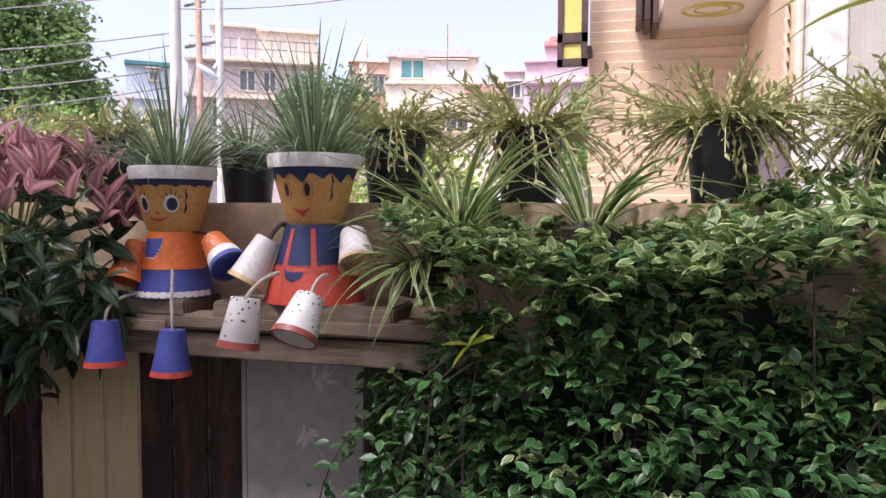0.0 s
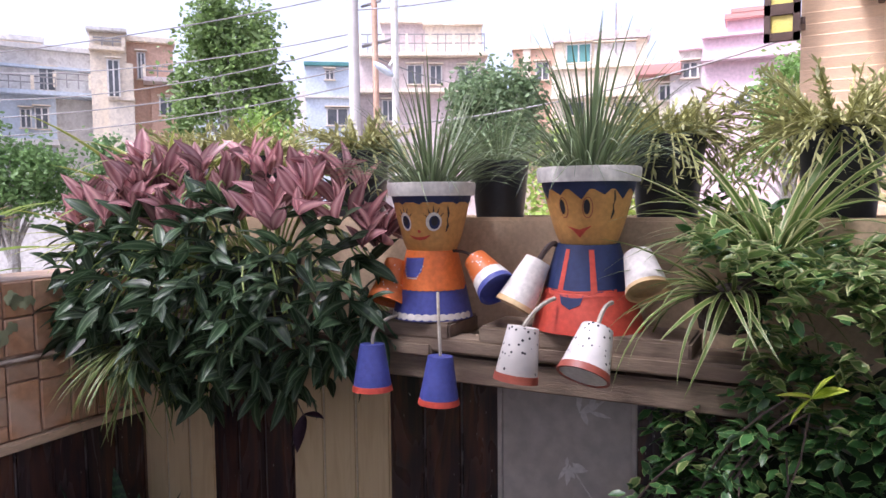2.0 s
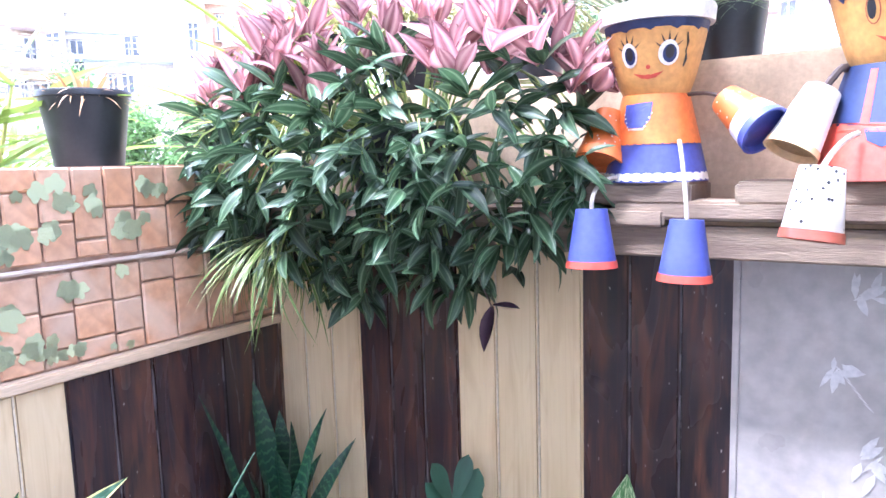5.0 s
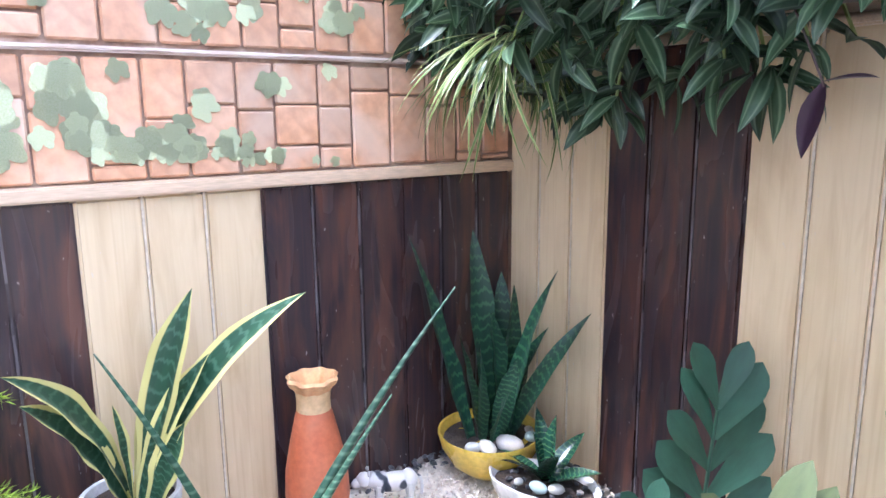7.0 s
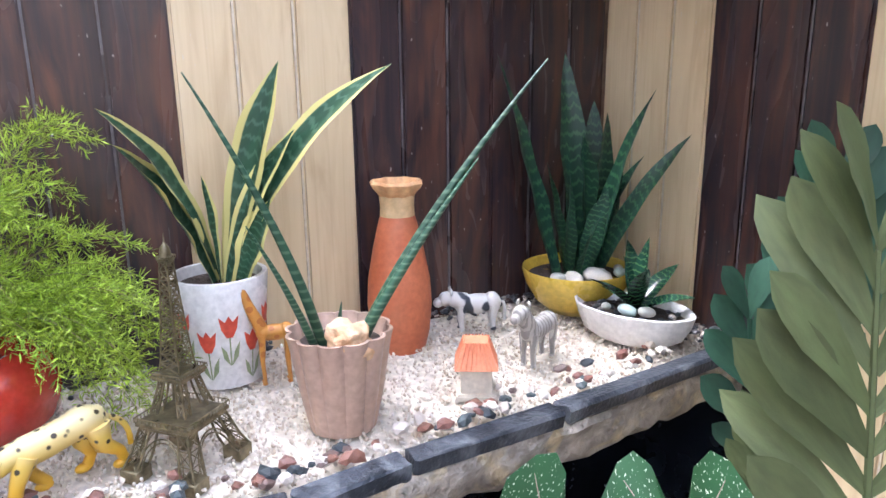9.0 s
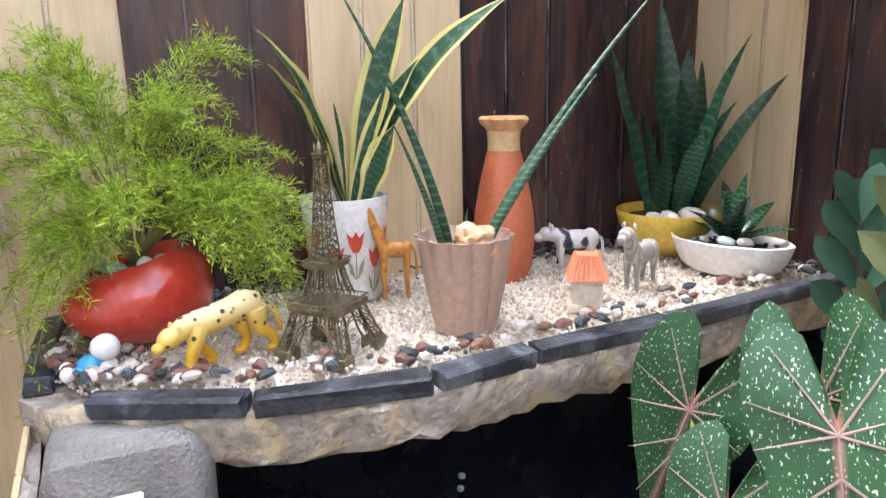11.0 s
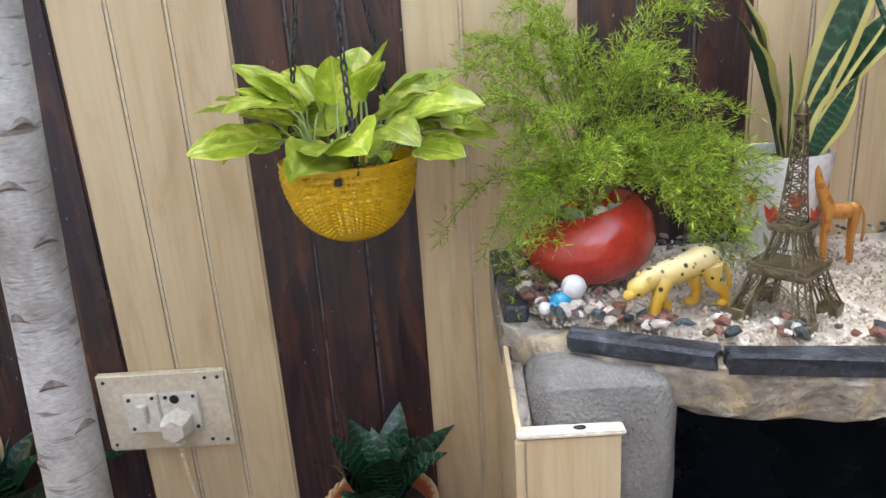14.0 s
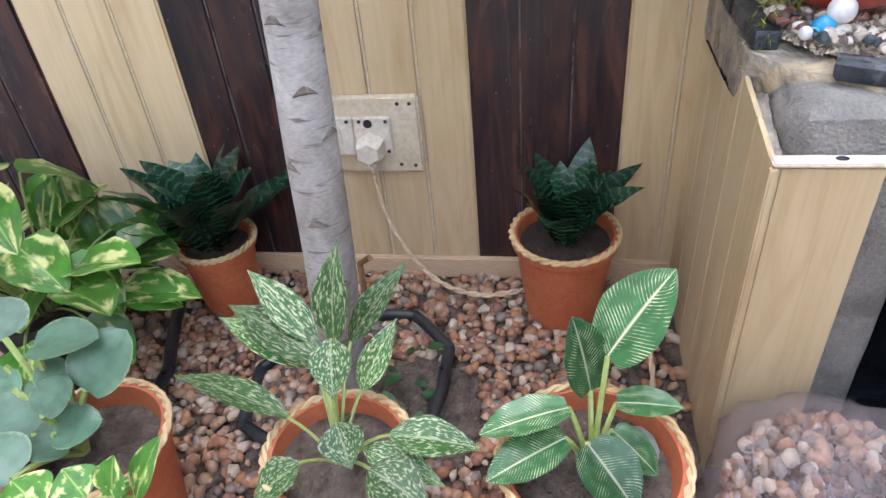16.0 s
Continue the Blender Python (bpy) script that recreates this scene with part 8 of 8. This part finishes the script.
house("pale cream house with stacked balconies", (-21.66, 9.17), (-22.05, 11.87),
      [(0.0, 2.73, 0.3, 5.78, CREAMW), (0.0, 1.65, 0, 5.07, GREYW)],
      [(0.0, 2.78, -0.4, 5.75, 5.88, MAUVE), (0.0, 2.75, -0.8, 4.62, 4.75, GREYW), (0.0, 2.75, -0.9, 3.46, 3.61, CREAMW)],
      [(1.74, 2.02, 0.3, 3.81, 4.33, GLASSD), (2.15, 2.65, 0.3, 3.7, 4.31, GLASSD), (1.16, 1.57, 0, 3.79, 4.3, GLASSD), (1.99, 2.4, 0.3, 5.0, 5.57, GLASSD)],
      [(0.0, 2.75, -0.75, 4.75, 5.11), (0.0, 2.75, -0.85, 3.61, 3.95)])
house("weathered white two-storey house with balconies and a roof tower", (-24.80, 11.95), (-21.97, 16.64),
      [(1.05, 5.12, 0.6, 7.04, GREYW), (0.0, 1.61, 0, 7.16, CREAMW), (2.07, 3.58, 2.0, 7.48, CREAMW), (3.86, 5.48, 1.6, 6.55, GREYW), (2.11, 3.86, 0.2, 5.37, BLUEW)],
      [(-0.07, 1.84, -0.9, 7.2, 7.57, GREYW), (2.0, 3.65, 1.8, 7.48, 7.65, GREYW), (0.98, 5.2, 0.4, 6.96, 7.12, GREYW), (1.49, 5.27, -0.2, 5.36, 5.51, BLUEW), (0.0, 1.61, -0.8, 4.89, 5.64, GREYW), (0.0, 3.86, -0.9, 3.66, 3.85, GREYW), (1.05, 5.12, 0.4, 6.33, 6.42, BLUEW)],
      [(1.05, 1.47, 0, 5.9, 6.33, GLASSD), (1.72, 2.14, 0.6, 4.96, 6.06, GLASSD), (3.4, 3.9, 0.6, 5.65, 6.35, GLASSD), (2.81, 3.11, 0.2, 4.32, 4.9, GLASSD), (3.23, 3.62, 0.2, 4.3, 4.97, GLASSD), (0.18, 0.56, 0, 4.03, 4.59, GLASSD), (4.25, 4.91, 1.6, 5.71, 6.2, GLASSD), (0.7, 1.33, 0, 3.97, 4.63, GLASSD)],
      [(2.19, 3.86, -0.1, 5.49, 5.99), (3.86, 5.3, 0.3, 5.71, 6.22), (0.0, 1.58, -0.7, 5.64, 5.9)])
house("cream stair tower with a tan brick house and narrow balcony", (-20.67, 15.04), (-18.72, 17.42),
      [(0.0, 1.06, 0, 7.21, CREAMW), (1.06, 2.49, 0.4, 7.07, TANW), (1.76, 3.08, 0.2, 5.74, TANW), (0.48, 1.25, -0.3, 6.23, CREAMW)],
      [(-0.07, 1.1, -0.3, 7.21, 7.32, GREYW), (-0.02, 1.03, -0.3, 6.61, 6.73, CREAMW), (1.03, 2.57, 0.2, 7.05, 7.22, CREAMW), (1.54, 2.79, -0.5, 5.67, 5.82, MAUVE), (0.48, 1.28, -0.4, 5.03, 5.14, CREAMW)],
      [(0.51, 0.84, -0.3, 5.17, 6.29, GLASSD), (2.02, 2.49, 0.2, 4.7, 5.24, GLASSD), (1.39, 1.61, 0.4, 5.89, 6.71, GLASSD), (2.64, 2.97, 0.2, 4.72, 5.26, GLASSD)],
      [(1.58, 2.77, -0.45, 5.81, 6.19), (0.07, 0.99, -0.25, 6.73, 7.02)])
house("pale blue two-storey house with dark coping", (-16.61, 20.73), (-15.27, 21.73),
      [(0.0, 1.68, 0, 6.7, BLUEW), (-0.36, 0.04, 1.2, 5.93, MAUVE), (-0.46, 0.13, 0.6, 5.25, GREYW)],
      [(-0.04, 1.72, -0.15, 6.66, 6.8, TEAL), (-0.04, 1.72, -0.12, 5.51, 5.59, GREYW)],
      [(0.73, 1.03, 0, 6.21, 6.51, GLASSD), (0.75, 1.51, 0, 4.56, 5.12, GLASSD)],
      [])
house("mauve-grey house with roof railings and stair tower", (-16.15, 23.55), (-11.80, 25.99),
      [(0.0, 4.99, 0, 7.47, MAUVE), (0.76, 2.79, 2.2, 9.28, MAUVE), (2.61, 4.99, 1.6, 9.01, CREAMW), (3.91, 5.49, 0.8, 6.98, TANW)],
      [(0.67, 2.83, 2.0, 9.25, 9.39, CREAMW), (2.52, 5.04, 1.4, 9.01, 9.14, CREAMW), (-0.09, 5.08, -0.4, 7.38, 7.53, CREAMW), (-0.09, 5.08, -0.4, 5.97, 6.14, CREAMW)],
      [(2.79, 3.24, 0, 6.36, 7.06, GLASSD), (0.88, 1.33, 0, 4.93, 5.71, GLASSD), (1.89, 2.47, 0, 6.37, 7.08, GLASSD), (3.91, 4.47, 0, 6.33, 7.04, GLASSD)],
      [(0.04, 4.95, -0.1, 7.51, 8.3)])
house("tan house with sloping parapet", (-11.53, 28.27), (-9.79, 28.90),
      [(0.0, 1.84, 0, 8.1, TANW), (0.42, 0.74, -0.1, 9.04, CREAMW)],
      [(-0.05, 1.89, -0.15, 8.05, 8.19, CREAMW)],
      [(0.97, 1.48, 0, 6.79, 7.48, GLASSD)],
      [])
house("cream house with a low arched roof and a teal shutter", (-8.08, 23.15), (-4.91, 23.98),
      [(0.07, 3.15, 0.9, 7.16, CREAMW), (0.0, 3.29, 0, 6.08, CREAMW)],
      [(-0.03, 3.25, 0.7, 7.16, 7.31, MAUVE), (0.38, 2.9, 0.72, 7.3, 7.43, MAUVE), (-0.03, 3.32, -0.15, 6.06, 6.19, CREAMW), (-0.03, 3.32, -0.3, 5.07, 5.18, CREAMW)],
      [(0.45, 1.28, 0.9, 6.47, 7.07, TEAL), (1.43, 2.76, 0.9, 6.41, 7.02, GREYW), (2.06, 2.83, 0, 4.49, 4.89, GLASSD), (0.56, 1.08, 0, 4.56, 4.96, GLASSD)],
      [])
house("low house with red roof edge", (-4.79, 20.95), (-3.51, 21.18),
      [(0.1, 1.3, 0, 5.43, CREAMW), (0.94, 1.3, -0.2, 6.05, GREYW)],
      [(0.0, 1.23, -0.5, 5.19, 5.47, REDROOF)],
      [(0.65, 1.01, 0, 4.54, 4.93, GLASSD)],
      [])
pinkh = house("pink house with arched window and red-tipped gable", (-3.56, 20.16), (-0.16, 20.41),
      [(0.68, 3.4, 0, 5.95, PINK), (0.0, 0.74, 0.8, 5.85, GREYW), (1.26, 2.35, 0.3, 6.44, PINK)],
      [(0.0, 0.77, 0.6, 5.81, 5.91, PINK), (0.66, 3.44, -0.15, 5.92, 6.01, PINK), (1.21, 2.4, 0.1, 6.41, 6.55, REDROOF), (1.36, 2.25, 0.1, 6.55, 6.67, REDROOF), (0.66, 3.44, -0.3, 5.3, 5.4, PINK)],
      [(0.12, 0.52, 0.8, 5.1, 5.48, GLASSD), (2.66, 3.09, 0, 4.53, 5.07, GLASSD)],
      [])
bm = bmesh.new()
ptsa = [(0.6 * math.cos(math.pi * i / 16), 0.6 * math.sin(math.pi * i / 16)) for i in range(17)]
bm.faces.new([bm.verts.new((2.02 + x, -0.04, 4.05 + z)) for x, z in ptsa])
arched = part("arched_window", bm, GLASSD, pinkh)
bm = tube([(2.02 + x, -0.06, 4.05 + z) for x, z in ptsa], 0.07, 6)
for i in (4, 8, 12):
    tube([(2.02, -0.06, 4.05), (2.02 + ptsa[i][0], -0.06, 4.05 + ptsa[i][1])], 0.03, 5, bm)
part("window_frame", bm, GREYW, arched)
lane = thing("boundary_wall", (-19.0, 9.0, -0.1), "low pale boundary wall along the lane", "wall", turn=47)
part("wall", box((-4, 0, 0), (9, 0.2, 2.0), 0.02), GREYW, lane)
part("coping", box((-4, -0.05, 2.004), (9, 0.25, 2.09), 0.01), MAUVE, lane)

# neighbour's house with lapped boards
SIDING = surface("peach lapped boards", (0.72, 0.53, 0.35), (0.75, 0.57, 0.4), 1.5, 0.6, (0.3, 0.3, 4), bumps=0.1, vary=0.05)
PEACH = surface("deep peach plaster", (0.66, 0.36, 0.15), (0.7, 0.42, 0.2), 1.5, 0.7)
WHITEW = surface("white pillar paint", (0.62, 0.62, 0.58), (0.7, 0.7, 0.66), 2, 0.6, dirt=(0.45, 0.43, 0.36))
DARKWOOD = surface("dark window timber", (0.05, 0.028, 0.02), (0.08, 0.045, 0.032), 8, 0.5)
YELLOWPANE = surface("yellow window pane", (0.6, 0.5, 0.12), (0.68, 0.6, 0.2), 3, 0.2)
nb = thing("neighbour_house", (-0.38, 6.2, -0.1), "peach lap-board house with open dark shutter and porch ceiling", "house")
part("wall", box((0.02, 0.02, 0), (2.6, 3.0, 4.6), 0.01), PEACH, nb)
plank = mesh_of(box((0, -0.01, 0), (1.24, 0.012, 0.09), 0.003, seg=1), "lap_board", SIDING, False)
plank2 = mesh_of(box((-0.012, 0, 0), (0.01, 1.3, 0.09), 0.003, seg=1), "lap_board", SIDING, False)
for i in range(52):
    part("lap_board", plank, None, nb, m=pose(0, -0.012, i * 0.083, 11))
part("porch_ceiling", box((0.54, -0.92, 3.14), (1.5, -0.03, 3.22), 0.01), surface("cream ceiling", (0.7, 0.63, 0.52), (0.74, 0.68, 0.58), 2, 0.7), nb)
for rx, ry, r in ((0.2, 0.16, 0.012), (0.12, 0.1, 0.007)):
    part("ceiling_ring", tube([(0.88 + rx * math.cos(a), -0.57 + ry * math.sin(a), 3.135) for a in [2 * math.pi * i / 32 for i in range(33)]], r, 6, caps=False), YELLOWPANE, nb, "yellow moulded ceiling ring")
for i in range(3):
    part("beam", box((0.36 + i * 0.06, -0.5, 3.14 - 0.03 * i), (0.4 + i * 0.06, -0.03, 3.5), 0.005), DARKWOOD, nb)
part("side_wall", box((1.24, -1.3, 2.42), (1.5, -0.03, 3.136), 0.01), SIDING, nb)
for i in range(8):
    part("lap_board", plank2, None, nb, m=pose(1.23, -1.32, 2.43 + i * 0.083, 0, -11, 0))
part("side_window", box((1.28, -0.02, 1.4), (1.7, 0.01, 2.38), 0.005), surface("mauve window", (0.4, 0.32, 0.33), (0.46, 0.38, 0.4), 2, 0.3), nb)
shutter = part("shutter", box((-0.235, -0.30, 2.84), (0.0, -0.25, 2.9), 0.004), DARKWOOD, nb, "open dark timber shutter with yellow panes")
for lo, hi in (((-0.235, -0.30, 3.02), (0.0, -0.25, 3.1)), ((-0.235, -0.30, 2.84), (-0.19, -0.25, 3.9)), ((-0.05, -0.30, 2.84), (0.0, -0.25, 3.9)), ((-0.235, -0.30, 3.86), (0.0, -0.25, 3.92))):
    part("shutter_bar", box(lo, hi, 0.004), DARKWOOD, shutter)
part("pane", box((-0.19, -0.28, 2.9), (-0.05, -0.27, 3.86), 0), YELLOWPANE, shutter)
part("shutter_hinge", box((-0.03, -0.26, 2.95), (0.03, 0.03, 3.0), 0.003), DARKWOOD, shutter)

post = thing("gate_pillar", (0.86, 4.3, -0.1), "white painted gate pillar with a grey return wall", "pillar")
part("shaft", box((-0.05, -0.1, 0), (0.13, 0.12, 4.2), 0.01), WHITEW, post)
part("drainpipe", tube([(-0.075, 0.0, 0), (-0.075, 0.0, 4.2)], 0.022, 12), CREAMW, post)
part("return_wall", box((0.132, -0.3, 0), (0.9, 0.1, 4.2), 0.01), surface("grey-beige plaster", (0.4, 0.37, 0.3), (0.48, 0.45, 0.38), 2, 0.8), post)
overhang = thing("strap_plant", (0.62, 1.78, SILL + 0.275), "tall strap-leaved plant with long yellow-green leaf", "plant")
for bend, tip in (((-0.17, 0, 0.405), (-0.408, 0, 0.318)), ((-0.2, 0.02, 0.45), (-0.445, 0, 0.363)), ((0.1, 0.05, 0.4), (0.3, 0.1, 0.42))):
    part("stalk", tube(curve((0, 0, -0.02), (bend[0] * 0.3, 0, 0.35), bend, 8), 0.006, 6), STEM, overhang)
    length = (Vector(tip) - Vector(bend)).length
    part("leaf", leaf_mesh("leaf", LIMEBLADE, 0.024 / length, lambda s: min(1, 0.6 + s * 2) * (1 - s ** 3), 14, 0.3, 0.4, 0, 0, 4), None, overhang, m=reach(bend, tip, 0.3, 0.3))


def street_tree(at, h, r, label, seed, col, n=1500, leaf=0.22, trunk_h=0.35):
    t = thing("street_tree", (*at, -0.1), label, "tree", "street trees")
    rng = random.Random(seed)
    part("trunk", tube([(0, 0, 0), (0.08, 0.04, h * trunk_h), (0, 0.1, h * 0.7)], [0.16, 0.12, 0.05], 8), BARK, t)
    lim = bmesh.new()
    mat = leaf_mat("street tree leaf", tuple(c * 1.25 for c in col), tuple(min(1, c * 2.2) for c in col), "mix", 0.8, 0.5, 0.45, vary=0.4)
    shape = leaf_mesh("crown_leaf", mat, 0.55, None, 3, 0.15, 0.2, 0, 0, 2)
    places = []
    for i in range(26):
        a, e = i * 2.4, rng.uniform(-0.25, 1.0)
        tip = Vector((math.cos(a) * r * (1.05 - 0.6 * max(0, e)) * rng.uniform(0.5, 1), math.sin(a) * r * (1.05 - 0.6 * max(0, e)) * rng.uniform(0.5, 1), h * (0.6 + 0.36 * e)))
        tube(curve((0, 0.05, h * trunk_h), (tip.x * 0.4, tip.y * 0.4, (h * trunk_h + tip.z) / 2 + 0.3), tip, 6), [0.05, 0.04, 0.03, 0.025, 0.02, 0.01], 5, lim)
        for _ in range(n // 16):
            q = tip + Vector((rng.gauss(0, r * 0.16), rng.gauss(0, r * 0.16), rng.gauss(0, h * 0.05)))
            places.append((0, aim(q, (rng.gauss(0, 1), rng.gauss(0, 1), rng.gauss(-0.2, 0.6)), leaf * rng.uniform(0.6, 1.3), rng.uniform(0, 3))))
    part("branching", lim, BARK, t, kind="stuff")
    part("crown", bake("crown", [shape], places, mat), None, t, kind="stuff")


street_tree((-12.3, 12.6), 6.5, 1.35, "tall feathery green street tree", 1, (0.11, 0.17, 0.055), 7000, 0.14)
street_tree((-6.3, 14.2), 4.5, 1.3, "broad soft grey-green street tree", 2, (0.11, 0.16, 0.08), 5500, 0.13)
street_tree((-0.6, 14.1), 4.3, 0.8, "small leafy street tree", 3, (0.13, 0.22, 0.06), 2600, 0.11)
street_tree((-14.5, 8.6), 3.6, 1.1, "low rounded shrub by the road", 4, (0.1, 0.17, 0.06), 4000, 0.12, 0.15)
street_tree((-9.4, 10.6), 3.4, 0.8, "low yellow-green shrub by the road", 5, (0.16, 0.25, 0.06), 3000, 0.11, 0.15)
street_tree((-2.6, 8.6), 2.6, 1.1, "low bright shrub below the pink house", 6, (0.2, 0.28, 0.06), 1300, 0.1, 0.15)
street_tree((-13.4, 10.4), 3.0, 1.0, "low dark shrub before the white house", 7, (0.09, 0.16, 0.06), 3400, 0.12, 0.15)

POLE = surface("concrete pole", (0.48, 0.46, 0.44), (0.56, 0.54, 0.52), 3, 0.8)
pole = thing("utility_pole", (-7.48, 10.68, -0.1), "tall pale concrete utility pole", "pole", "poles")
part("pole", tube([(0, 0, 0), (0, 0, 8)], [0.11, 0.08], 12), POLE, pole)
pole2 = thing("utility_pole", (-7.15, 10.9, -0.1), "rusty iron pole with cross arms", "pole", "poles")
part("pole", tube([(0, 0, 0), (-0.05, 0, 8)], 0.055, 10), TANW, pole2)
part("cross_arm", tube([(-0.3, 0, 4.5), (0.35, 0.1, 4.6)], 0.03, 6), IRON, pole2)
part("cross_arm", tube([(-0.3, 0, 5.2), (0.1, 0, 5.25)], 0.025, 6), IRON, pole2)
lamp = thing("street_lamp", (-6.4, 10.3, -0.1), "white street lamp on a slim pole", "lamp", "poles")
part("pole", tube([(0, 0, 0), (0, 0, 7)], 0.06, 12), WHITEW, lamp)
part("arm", tube([(0, 0, 4.1), (-0.05, -0.1, 3.95)], 0.025, 6), WHITEW, lamp)
bm = bmesh.new()
blob(bm, (-0.1, -0.2, 3.88), (0.2, 0.1, 0.06), (0, 35, 30), 2)
part("lamp_head", bm, BLUEW, lamp)
cables = (((-7.5, 10.7, 5.0), (2.5, 9.0, 5.6), 0.5), ((-7.5, 10.7, 4.6), (-26, 10, 6.2), 0.7), ((-7.5, 10.7, 4.4), (-26, 10, 5.4), 0.8), ((-7.5, 10.7, 5.3), (-24, 4, 4.6), 0.6), ((-7.2, 10.9, 5.9), (-4.0, 4.0, 7.0), 0.3), ((-7.5, 10.7, 4.0), (-20, 6, 3.6), 0.5), ((-7.5, 10.7, 3.7), (-20, 6, 3.2), 0.5), ((-7.2, 10.9, 4.2), (-9.5, 24, 6.0), 0.4), ((-7.5, 10.7, 5.2), (-14, 20, 5.0), 0.5), ((-6.4, 10.3, 2.9), (2.5, 8.5, 4.2), 0.4))
for a, b, sag in cables:
    mid = (Vector(a) + Vector(b)) / 2 - Vector((0, 0, sag * 2))
    solo("overhead_cable", tube(curve(a, mid, b, 16), 0.012, 5), IRON, "thin dark sagging overhead cable", "cable", "overhead cables")
flag = thing("roof_flag", (-6.0, 23.5, 7.1), "small pale pennant on a thin staff", "flag")
part("staff", tube([(0, 0, -0.7), (0, 0, 0.9)], 0.02, 6), IRON, flag)
bm = bmesh.new()
bm.faces.new([bm.verts.new(v) for v in ((0, 0, 0.85), (0.16, 0.03, 0.25), (0.02, 0, 0.2))])
part("pennant", bm, MAUVE, flag)
